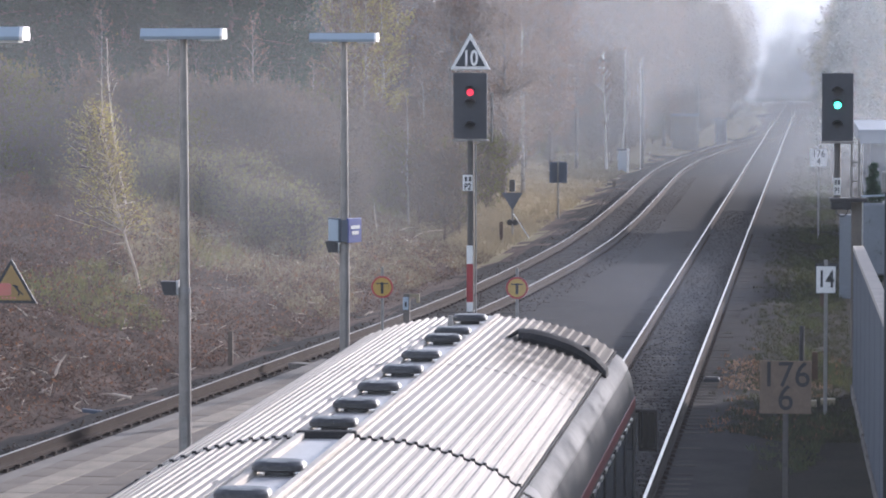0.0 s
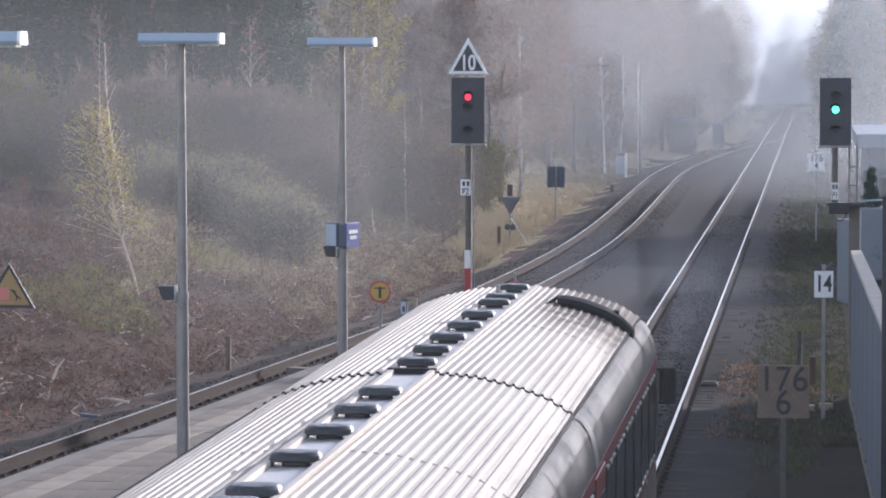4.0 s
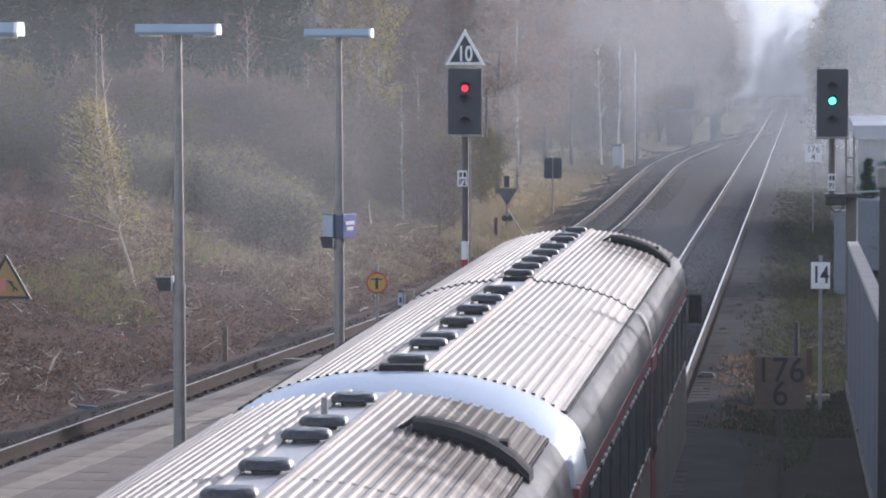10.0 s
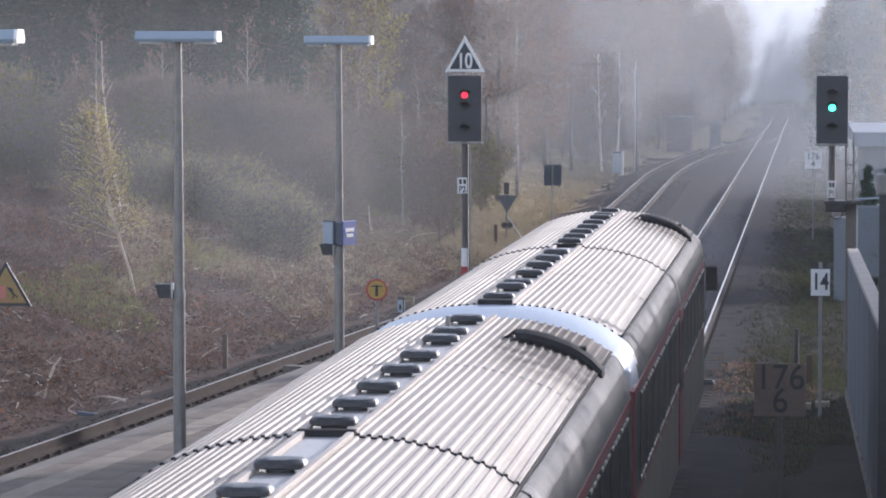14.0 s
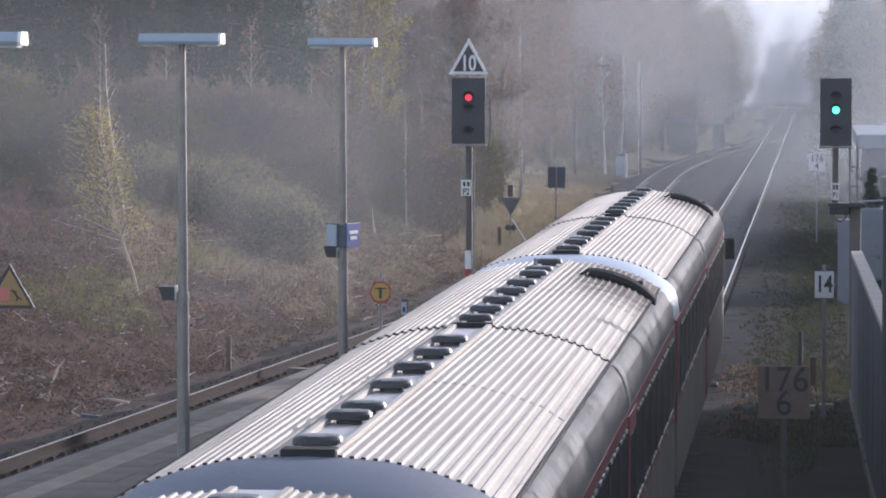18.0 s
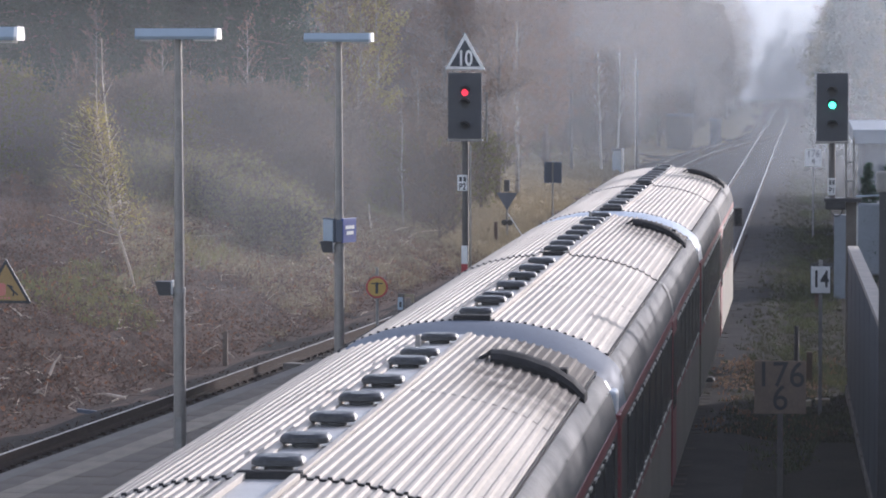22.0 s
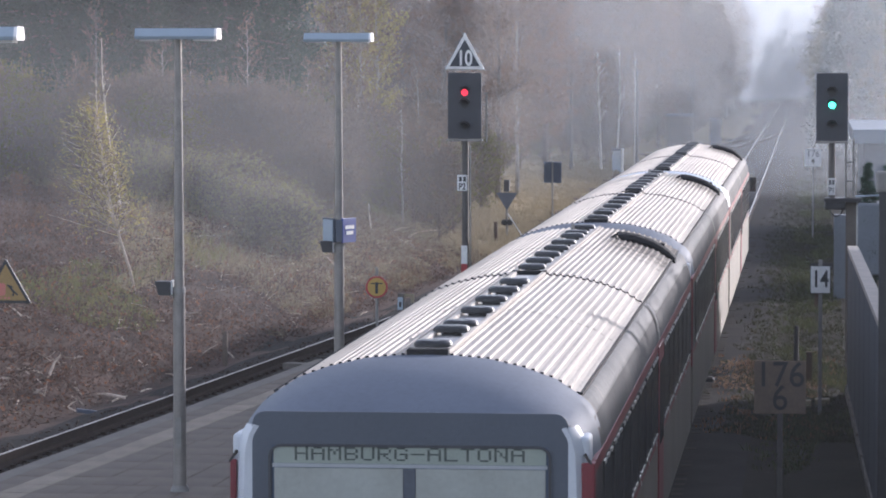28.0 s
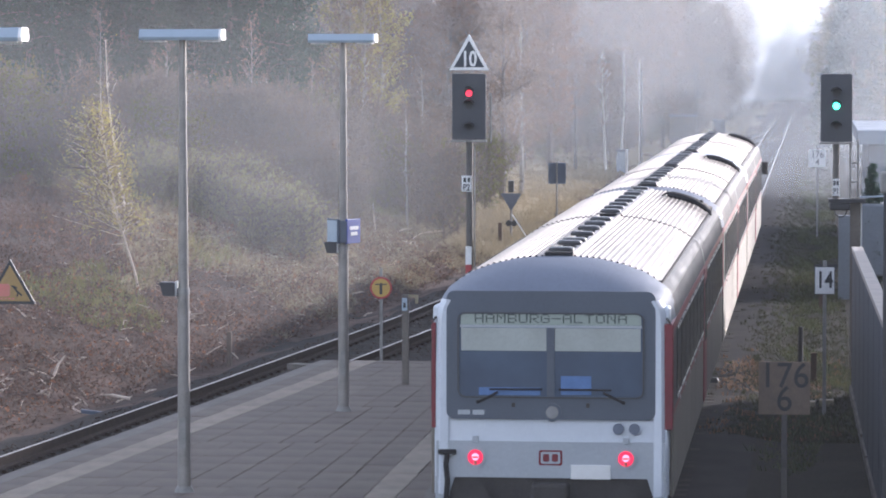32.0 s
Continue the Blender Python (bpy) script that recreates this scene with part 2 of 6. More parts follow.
    vent=mat("vent_hood", (0.018, 0.020, 0.024), (0.050, 0.053, 0.061), 0.42, 0.0, scale=9, fine=40, bump=0.15, per=0.35),
    soot=mat("sooty_steel", (0.016, 0.016, 0.018), (0.030, 0.030, 0.033), 0.8, scale=8, fine=50, bump=0.3, spec=0.15),
    under=mat("underframe", (0.03, 0.028, 0.027), (0.05, 0.045, 0.042), 0.85, scale=4, fine=40, bump=0.2),
    blind=mat("cream_blind", (0.40, 0.43, 0.40), (0.33, 0.35, 0.32), 0.7, scale=2.2,  fine=25, bump=0.05),
    led_panel=mat("destination_panel", (0.33, 0.38, 0.33), (0.28, 0.33, 0.29), 0.5, scale=3, bump=0.02),
    led_dark=mat("display_dots", (0.055, 0.075, 0.07), (0.045, 0.06, 0.055), 0.6, scale=20, bump=0.0),
    seal=mat("grey_rubber", (0.05, 0.056, 0.066), (0.04, 0.045, 0.054), 0.6, scale=5, bump=0.05),
    # the lighter blue stands in for reflections on the windscreen
    cabin=mat("cabin_reflection_blue", (0.030, 0.055, 0.10), (0.045, 0.08, 0.138), 0.35, scale=1.3, fine=5, bump=0.03),
    lens=mat("lamp_glass", (0.22, 0.22, 0.22), (0.3, 0.3, 0.3), 0.2, scale=9, bump=0.05),
    # plants
    stone_brown=mat("brown_ballast_stone", (0.085, 0.066, 0.056), (0.055, 0.044, 0.039), 0.95, scale=20, fine=90, bump=0.3, per=0.25, spec=0.08),
    bark=mat("bark", (0.17, 0.135, 0.115), (0.10, 0.08, 0.068), 0.95, scale=3, fine=25, bump=0.6, stretch=(5, 5, 1)),
    birch=mat("birch_bark", (0.34, 0.31, 0.275), (0.14, 0.12, 0.105), 0.8, scale=5, fine=22, bump=0.2, mixpos=(0.5, 0.62), stretch=(1, 1, 2.5)),
    splinter=mat("pale_split_wood", (0.62, 0.52, 0.42), (0.42, 0.34, 0.27), 0.85, scale=5, fine=30, bump=0.1, per=0.3),
    twig=mat("dead_twigs", (0.19, 0.13, 0.105), (0.085, 0.06, 0.05), 0.9, scale=5, fine=30, bump=0.1, per=0.5),
    red_lens=glow_mat("red_aspect", (1.0, 0.035, 0.07), 0.62),
    green_lens=glow_mat("green_aspect", (0.04, 1.0, 0.58), 3.0),
    tail_lens=glow_mat("tail_lamp", (0.85, 0.02, 0.07), 0.36),
    tail_core=glow_mat("tail_lamp_core", (1.0, 0.20, 0.30), 1.1),
    leaf_gold=leaf_mat("golden_leaves", (0.37, 0.28, 0.085), (0.27, 0.25, 0.095)),
    leaf_brown=leaf_mat("brown_leaves", (0.255, 0.165, 0.115), (0.165, 0.12, 0.085)),
    leaf_rust=leaf_mat("rust_leaves", (0.27, 0.125, 0.075), (0.19, 0.115, 0.07)),
    leaf_olive=leaf_mat("olive_leaves", (0.11, 0.125, 0.045), (0.17, 0.145, 0.06)),
    needle=leaf_mat("dark_needles", (0.026, 0.062, 0.044), (0.05, 0.085, 0.055), 0.25),
    blade=leaf_mat("dry_grass", (0.235, 0.205, 0.135), (0.30, 0.25, 0.175), 0.45, 1.0),
    blade_dark=leaf_mat("dark_grass", (0.06, 0.082, 0.036), (0.11, 0.105, 0.055), 0.35, each=1.0),
    litter=leaf_mat("bank_litter", (0.165, 0.098, 0.072), (0.080, 0.055, 0.043), 0.3, each=1.0),
    thicket=leaf_mat("thicket_leaves", (0.25, 0.185, 0.15), (0.155, 0.145, 0.10), 0.5),
    broom=leaf_mat("broom_shoots", (0.20, 0.205, 0.09), (0.27, 0.235, 0.125), 0.5),
    weed=leaf_mat("cess_weeds", (0.062, 0.052, 0.034), (0.048, 0.060, 0.030), 0.35, each=1.0),
    brush=mat("cut_brushwood", (0.125, 0.088, 0.072), (0.060, 0.044, 0.037), 0.9, scale=5, fine=30, bump=0.1, per=0.5),
    leaf_birch=leaf_mat("birch_leaves", (0.47, 0.35, 0.09), (0.33, 0.315, 0.105), 0.55, each=1.0),
    blade_green=leaf_mat("green_grass", (0.145, 0.16, 0.07), (0.24, 0.215, 0.10), 0.4, each=1.0),
)


# SOOT on the roof sheets: a brown stain that spreads backwards from the exhaust, on the car's own axes
def add_soot(m):
    n, l = m.node_tree.nodes, m.node_tree.links
    bs = n["Principled BSDF"]
    src = bs.inputs["Base Color"].links[0].from_socket
    co, sp = n.new("ShaderNodeTexCoord"), n.new("ShaderNodeSeparateXYZ")
    l.new(co.outputs["Object"], sp.inputs[0])
    fac = None
    for axis, a, b in (("Y", -5.5, -1.0), ("X", 0.15, 0.75)):
        r = n.new("ShaderNodeMapRange")
        r.interpolation_type = "SMOOTHSTEP"
        r.inputs["From Min"].default_value, r.inputs["From Max"].default_value = a, b
        l.new(sp.outputs[axis], r.inputs["Value"])
        if fac is None:
            fac = r.outputs[0]
        else:
            mu = n.new("ShaderNodeMath")
            mu.operation = "MULTIPLY"
            l.new(fac, mu.inputs[0])
            l.new(r.outputs[0], mu.inputs[1])
            fac = mu.outputs[0]
    ns = n.new("ShaderNodeTexNoise")
    ns.inputs["Scale"].default_value, ns.inputs["Detail"].default_value = 2.5, 4
    l.new(co.outputs["Object"], ns.inputs["Vector"])
    mu = n.new("ShaderNodeMath")
    mu.operation = "MULTIPLY"
    l.new(fac, mu.inputs[0])
    l.new(ns.outputs["Fac"], mu.inputs[1])
    m2 = n.new("ShaderNodeMath")
    m2.operation, m2.use_clamp = "MULTIPLY", True
    m2.inputs[1].default_value = 2.6
    l.new(mu.outputs[0], m2.inputs[0])
    mx = n.new("ShaderNodeMix")
    mx.data_type = "RGBA"
    l.new(m2.outputs[0], mx.inputs["Factor"])
    l.new(src, mx.inputs[6])
    mx.inputs[7].default_value = (0.085, 0.070, 0.056, 1)
    l.new(mx.outputs[2], bs.inputs["Base Color"])


add_soot(M["roof"])


# ---- building helpers ----
def box(bm, x0, x1, y0, y1, z0, z1, bevel=0.0):
    vs = bmesh.ops.create_cube(bm, size=1.0, matrix=Matrix.Translation(((x0 + x1) / 2, (y0 + y1) / 2, (z0 + z1) / 2)) @ Matrix.Diagonal((abs(x1 - x0), abs(y1 - y0), abs(z1 - z0), 1)))["verts"]
    if bevel:
        es = list({e for v in vs for e in v.link_edges})
        bmesh.ops.bevel(bm, geom=es, offset=bevel, segments=2, affect="EDGES", profile=0.5)
    return bm


def rod(bm, p, q, r, r2=None, n=10):
    """A round bar from p to q, tapered from r to r2."""
    p, q = Vector(p), Vector(q)
    turn = (q - p).to_track_quat("Z", "Y").to_matrix().to_4x4()
    m = Matrix.Translation((p + q) / 2) @ turn
    bmesh.ops.create_cone(bm, cap_ends=True, segments=n, radius1=r, radius2=r if r2 is None else r2, depth=(q - p).length, matrix=m)
    return bm


def loft(bm, rings, closed=True, caps=False):
    """Skin over rings of points of equal number."""
    vs = [[bm.verts.new(p) for p in ring] for ring in rings]
    n = len(vs[0])
    for a, b in zip(vs, vs[1:]):
        for i in range(n if closed else n - 1):
            j = (i + 1) % n
            bm.faces.new((a[i], a[j], b[j], b[i]))
    if caps:
        bm.faces.new(vs[0][::-1])
        bm.faces.new(vs[-1])
    return bm


def plate(bm, outline, y0, y1, bevel=0.0):
    """A flat outline of (x, z) points, given thickness from y0 to y1."""
    a = [bm.verts.new((x, y0, z)) for x, z in outline]
    b = [bm.verts.new((x, y1, z)) for x, z in outline]
    n = len(a)
    bm.faces.new(a)
    bm.faces.new(b[::-1])
    for i in range(n):
        bm.faces.new((a[(i + 1) % n], a[i], b[i], b[(i + 1) % n]))
    bmesh.ops.recalc_face_normals(bm, faces=bm.faces[:])
    return bm


def rounded(x0, x1, z0, z1, r, n=5):
    pts = []
    for cx, cz, a0 in ((x1 - r, z1 - r, 0), (x0 + r, z1 - r, 90), (x0 + r, z0 + r, 180), (x1 - r, z0 + r, 270)):
        for i in range(n + 1):
            a = radians(a0 + 90 * i / n)
            pts.append((cx + r * math.cos(a), cz + r * math.sin(a)))
    return pts


def disc(cx, cz, r, n=28):
    return [(cx + r * math.cos(2 * math.pi * i / n), cz + r * math.sin(2 * math.pi * i / n)) for i in range(n)]


def mesh_of(name, bm, material, smooth=False):
    me = bpy.data.meshes.new(name)
    bm.to_mesh(me)
    bm.free()
    me.materials.append(material)
    if smooth:
        me.shade_smooth()
        me.set_sharp_from_angle(angle=radians(38))
    return me


def part(name, bm, material, parent, label="", smooth=False, at=None):
    """One mesh object under a thing or a part."""
    ob = new(name, mesh_of(name, bm, material, smooth))
    ob.parent = parent
    if at is not None:
        ob.matrix_basis = at
    return tagged(ob, label)


def thing(name, m, label, category, group="", kind=""):
    ob = new(name)
    ob.empty_display_size = 0.2
    ob.matrix_basis = m
    return tagged(ob, label, category, group, kind)


def solid(name, bm, material, label, category, group="", kind="", smooth=False, at=None):
    ob = new(name, mesh_of(name, bm, material, smooth))
    if at is not None:
        ob.matrix_basis = at
    return tagged(ob, label, category, group, kind)


def from_arrays(name, verts, faces, material):
    me = bpy.data.meshes.new(name)
    verts = np.asarray(verts, dtype=np.float32).reshape(-1, 3)
    faces = np.asarray(faces, dtype=np.int32)
    k = faces.shape[1]
    me.vertices.add(len(verts))
    me.vertices.foreach_set("co", verts.ravel())
    me.loops.add(faces.size)
    me.loops.foreach_set("vertex_index", faces.ravel())
    me.polygons.add(len(faces))
    me.polygons.foreach_set("loop_start", np.arange(0, faces.size, k, dtype=np.int32))
    me.update(calc_edges=True)
    me.materials.append(material)
    return me


def lettering(name, text, size, material, parent, at, thick=0.004, narrow=1.0, label="", bold=0.022):
    """Words in the built-in font, turned into a mesh that faces the camera's side (-y)."""
    cu = bpy.data.curves.new(name, "FONT")
    cu.body, cu.size, cu.align_x, cu.align_y, cu.extrude = text, size, "CENTER", "CENTER", thick / 2
    cu.offset = size * bold
    tmp = new("lettering_tmp", cu)
    me = bpy.data.meshes.new_from_object(tmp.evaluated_get(bpy.context.evaluated_depsgraph_get()))
    bpy.data.objects.remove(tmp)
    me.transform(Matrix.Rotation(radians(90), 4, "X") @ Matrix.Diagonal((narrow, 1, 1, 1)))
    me.materials.clear()
    me.materials.append(material)
    ob = new(name, me)
    ob.parent = parent
    ob.matrix_basis = Matrix.Translation(at)
    return tagged(ob, label)


# ---- plan: tracks and ground ----
MAIN_X = -3.145
TRAIN_X = -3.095  # the train rides a little over to one side
LOOP = [(-40, -20.5), (20, -15.15), (45, -12.82), (55, -11.84), (66, -10.82), (73.5, -10.17), (80, -9.6), (86, -9.12), (98, -8.4), (117, -7.72), (133, -7.55), (150, -7.62), (180, -7.87), (196, -7.9),
        (214, -7.54), (237.5, -6.47), (256, -5.1), (273, -3.75), (289, -3.25), (305, -3.145)]


def loop_x(y):
    """Middle of the loop track at y, by a smooth curve through its points."""
    ys = [p[0] for p in LOOP]
    if y <= ys[0]:
        return LOOP[0][1]
    if y >= ys[-1]:
        return MAIN_X
    i = max(k for k in range(len(ys) - 1) if ys[k] <= y)
    tan = []
    for k in (i, i + 1):
        a, b = LOOP[max(0, k - 1)], LOOP[min(len(ys) - 1, k + 1)]
        tan.append((b[1] - a[1]) / (b[0] - a[0]))
    h = ys[i + 1] - ys[i]
    u = (y - ys[i]) / h
    return (LOOP[i][1] * (2 * u**3 - 3 * u**2 + 1) + LOOP[i + 1][1] * (3 * u**2 - 2 * u**3) + h * tan[0] * (u**3 - 2 * u**2 + u) + h * tan[1] * (u**3 - u**2))


def ramp(v, a, b):
    u = min(1.0, max(0.0, (v - a) / (b - a)))
    return u * u * (3 - 2 * u)


def ground_z(x, y):
    w = loop_x(y) - x
    wob = noise.noise((x * 0.35, y * 0.22, 0.0)) * 0.18 + noise.noise((x * 0.9, y * 0.7, 3.0)) * 0.10 + noise.noise((x * 2.1, y * 1.5, 7.0)) * 0.06
    if w > 1.7:
        steep = 0.40 - 0.24 * ramp(y, 105, 165)
        z = -0.24 - 0.22 * ramp(w, 1.8, 2.7)
        z += steep * max(0.0, min(w, 9.0) - 3.0) + 0.075 * max(0.0, min(w, 40.0) - 9.0) + 0.012 * max(0.0, min(w, 200) - 40.0)
        return z + wob * ramp(w, 2.4, 4.0)
    if x > MAIN_X + 1.7:
        return -0.24 - 0.16 * ramp(x, MAIN_X + 1.8, MAIN_X + 2.7) + wob * 0.4 * ramp(x, MAIN_X + 2.4, MAIN_X + 4)
    return -0.24


def grid_steps(parts):
    out = []
    for a, b, s in parts:
        out += list(np.arange(a, b, s))
    return out + [parts[-1][1]]


def build_ground():
    xs = grid_steps([(-2500, -300, 440), (-300, -60, 24), (-60, -30, 1.5), (-30, 3, 0.5), (3, 30, 3), (30, 300, 45), (300, 2500, 440)])
    ys = grid_steps([(-600, -60, 90), (-60, 30, 6), (30, 160, 0.8), (160, 320, 2.5), (320, 600, 20), (600, 4600, 400)])
    nx, ny = len(xs), len(ys)
    verts = [(x, y, ground_z(x, y)) for y in ys for x in xs]
    faces = [(j * nx + i, j * nx + i + 1, (j + 1) * nx + i + 1, (j + 1) * nx + i) for j in range(ny - 1) for i in range(nx - 1)]
    me = from_arrays("ground", verts, faces, M["ballast"])
    for k in ("soil", "turf", "dirt"):
        me.materials.append(M[k])
    idx = []
    for j in range(ny - 1):
        y = (ys[j] + ys[j + 1]) / 2
        lx = loop_x(y)
        for i in range(nx - 1):
            x = (xs[i] + xs[i + 1]) / 2
            w = lx - x + noise.noise((x * 0.6, y * 0.4, 9.0)) * 1.0 + noise.noise((x * 0.25, y * 0.2, 5.0)) * 1.2
            if w > 2.3:
                bramble = 1444 + 6420 * x / max(y, 1) < 215 + 90 * noise.noise((x * 0.3, y * 0.2, 2.0)) and y < 107
                idx.append(2 if w > 6.4 - 3.4 * ramp(y, 84, 116) and not bramble else 1)
            elif x > MAIN_X + 2.1 + noise.noise((x, y * 0.6, 4.0)) * 0.4:
                idx.append(3)
            else:
                idx.append(0)
    me.polygons.foreach_set("material_index", idx)
    me.shade_smooth()
    ob = new("ground", me)
    tagged(ob, "ballasted railway ground with a brown grassy bank", "ground", kind="structure")


build_ground()

RAIL = [(-0.06, -0.215), (0.06, -0.215), (0.06, -0.175), (0.012, -0.145), (0.010, -0.045), (0.036, -0.036), (0.036, -0.008), (0.028, -0.0005), (-0.028, -0.0005), (-0.036, -0.008), (-0.036, -0.036), (-0.010, -0.045),
        (-0.012, -0.145), (-0.06, -0.175)]


def build_track(name, mid, y0, y1, step, label, sleeper_range, head):
    t = thing(name, Matrix(), label, "railway track", kind="structure")
    ys = list(np.arange(y0, y1, step)) + [y1]
    for side in (-1, 1):
        rings, tops = [], []
        for y in ys:
            tx = (mid(y + 0.5) - mid(y - 0.5))
            nx, nl = 1 / math.sqrt(1 + tx * tx), -tx / math.sqrt(1 + tx * tx)
            cx, cy = mid(y) + side * 0.753 * nx, y + side * 0.753 * nl
            rings.append([(cx + a * nx, cy + a * nl, b) for a, b in RAIL])
            tops.append([(cx + a * nx, cy + a * nl, b) for a, b in ((-0.024, 0.0), (-0.019, 0.0025), (0.019, 0.0025), (0.024, 0.0))])
        r = part("rail", loft(bmesh.new(), rings, True, True), M["rust"], t, "rusty steel rail", True)
        part("running_surface", loft(bmesh.new(), tops, False), M[head], r, "worn rail head")
    # sleepers with their rail chairs
    bm = bmesh.new()
    box(bm, -1.28, 1.28, -0.12, 0.12, -0.32, -0.222, 0.012)
    plank = mesh_of("sleeper", bm, M["sleeper"])
    bm = bmesh.new()
    for s in (-1, 1):
        box(bm, s * 0.753 - 0.15, s * 0.753 + 0.15, -0.08, 0.08, -0.222, -0.205)
        for e in (-1, 1):
            box(bm, s * 0.753 + e * 0.11 - 0.035, s * 0.753 + e * 0.11 + 0.035, -0.045, 0.045, -0.205, -0.175)
    chairs = mesh_of("rail_chair", bm, M["rust"])
    a, b = sleeper_range
    y = a
    while y < b:
        ang = -math.degrees(math.atan((mid(y + 0.5) - mid(y - 0.5))))
        o = new("sleeper", plank)
        o.parent = t
        o.matrix_basis = pose(mid(y), y, random.uniform(-0.022, -0.006), 0, 0, ang + random.uniform(-0.6, 0.6))
        c = new("rail_chair", chairs)
        c.parent = o
        y += 0.62
    return t


build_track("main_track", lambda y: MAIN_X, -40, 470, 30, "straight main track with shiny rails on dark ballast", (44, 130), "railtop")
build_track("loop_track", loop_x, -30, 292, 2.0, "loop track curving in, rust-brown rails", (50, 130), "raildull")


# ---- platform ----
PLAT_Z, PLAT_END = 0.55, 66.9


def plat_left(y):
    return loop_x(y) + 1.62


PLAT_RIGHT = MAIN_X - 1.63


def build_platform():
    t = thing("platform", Matrix(), "grey concrete island platform with paved top, open end", "platform", kind="structure")
    ys = list(np.arange(-30, PLAT_END, 2.0)) + [PLAT_END]
    bm = bmesh.new()
    loft(bm, [[(plat_left(y), y, -0.4), (plat_left(y), y, PLAT_Z - 0.06), (PLAT_RIGHT, y, PLAT_Z - 0.06), (PLAT_RIGHT, y, -0.4)] for y in ys], True, True)
    part("platform_body", bm, M["concrete"], t)
    for f, lab in ((lambda y: plat_left(y) + 0.0, 1), (lambda y: PLAT_RIGHT - 0.22, 1)):
        bm = bmesh.new()
        loft(bm, [[(f(y) - 0.04, y, PLAT_Z - 0.16), (f(y) - 0.04, y, PLAT_Z), (f(y) + 0.24, y, PLAT_Z), (f(y) + 0.24, y, PLAT_Z - 0.16)] for y in ys], True, True)
        part("edge_stone", bm, M["concrete"], t)
    # paving: rows of slabs that follow the left edge, then rows along the straight right edge
    unit = bmesh.new()
    box(unit, -0.5, 0.5, -0.5, 0.5, -0.07, 0.0)
    es = [e for e in unit.edges if all(v.co.z > -0.01 for v in e.verts)]
    bmesh.ops.bevel(unit, geom=es, offset=0.008, segments=1, affect="EDGES")
    me_g = mesh_of("paver", unit.copy(), M["paver"])
    me_p = mesh_of("pale_paver", unit, M["pale"])
    made = 0
    y = 40.6
    rowlen = 0.92
    while y < PLAT_END - 0.3:
        ln = min(rowlen, PLAT_END - y)
        yc = y + ln / 2
        l, r = plat_left(yc) + 0.24, PLAT_RIGHT - 0.22
        slope = -math.degrees(math.atan(loop_x(yc + 0.5) - loop_x(yc - 0.5)))
        cuts = [l, l + 0.36, l + 0.78]
        right = [r - 0.36, r - 0.78, r - 1.20]
        mid = np.linspace(l + 0.78, r - 1.20, max(2, int(round((r - 1.98 - l) / 0.5))) + 1)
        cuts = cuts + list(mid[1:]) + right[::-1][1:] + [r]
        for k, (a, b) in enumerate(zip(cuts, cuts[1:])):
            if b - a < 0.08:
                continue
            pale = k == 1 or k == len(cuts) - 3
            o = new("paver", me_p if pale else me_g)
            o.parent = t
            turn = slope * (1 - k / (len(cuts) - 2)) if k > 1 else slope
            o.matrix_basis = pose((a + b) / 2, yc, PLAT_Z + random.uniform(-0.004, 0.002), random.uniform(-0.15, 0.15), random.uniform(-0.15, 0.15), turn) @ Matrix.Diagonal((b - a - (0.020 if k % 3 == 2 else 0.003), ln - 0.002, 1, 1))
            made += 1
        y += rowlen
    # near part out of sight, one sheet
    bm = bmesh.new()
    yy = [y for y in ys if y < 40.6] + [40.6]
    loft(bm, [[(plat_left(y) + 0.24, y, PLAT_Z), (PLAT_RIGHT - 0.22, y, PLAT_Z)] for y in yy], False)
    part("paving", bm, M["paver"], t)


build_platform()


# ---- the train ----
CAR = 23.2  # from one car to the next
ROOF = [(0.0, 3.80), (0.21, 3.795), (0.5, 3.77), (0.8, 3.70), (1.05, 3.61), (1.25, 3.48)]
SIDE = [(1.25, 3.48), (1.31, 3.43), (1.36, 3.36), (1.40, 3.26), (1.425, 3.13), (1.435, 2.98), (1.44, 2.86)]
FRONT, REAR, CORR_F, CORR_R, SEAM = 1.0, -21.85, 0.82, -20.5, -9.75


RIBS = [0.199 + 0.0735 * k for k in range(15)]  # upright ribs of the roof sheets, from the ridge outwards
RIB_H = 0.015


def roof_z(x):
    x = abs(x)
    for (a, za), (b, zb) in zip(ROOF, ROOF[1:]):
        if x <= b:
            u = (x - a) / (b - a)
            return za + (zb - za) * u
    return ROOF[-1][1]


def corrugated(bm, side, y0, y1, lift, thick=0.012):
    """One half of the roof: ribs that run along the car, on a curved sheet."""
    prof = [(0.18, roof_z(0.18))]
    for c in RIBS:
        for du, h in ((-0.017, 0.0), (-0.010, RIB_H), (0.009, RIB_H), (0.016, 0.0)):
            prof.append((c + du, roof_z(c + du) + h))
    prof.append((1.25, roof_z(1.25)))
    low = [(x, roof_z(x) - thick) for x in (1.25, 1.0, 0.75, 0.5, 0.18)]
    ring = [(side * x, z + lift) for x, z in prof + low]
    ys = list(np.linspace(y0, y1, 6))
    loft(bm, [[(x, y, z) for x, z in ring] for y in ys], True, True)
    bmesh.ops.recalc_face_normals(bm, faces=bm.faces[:])


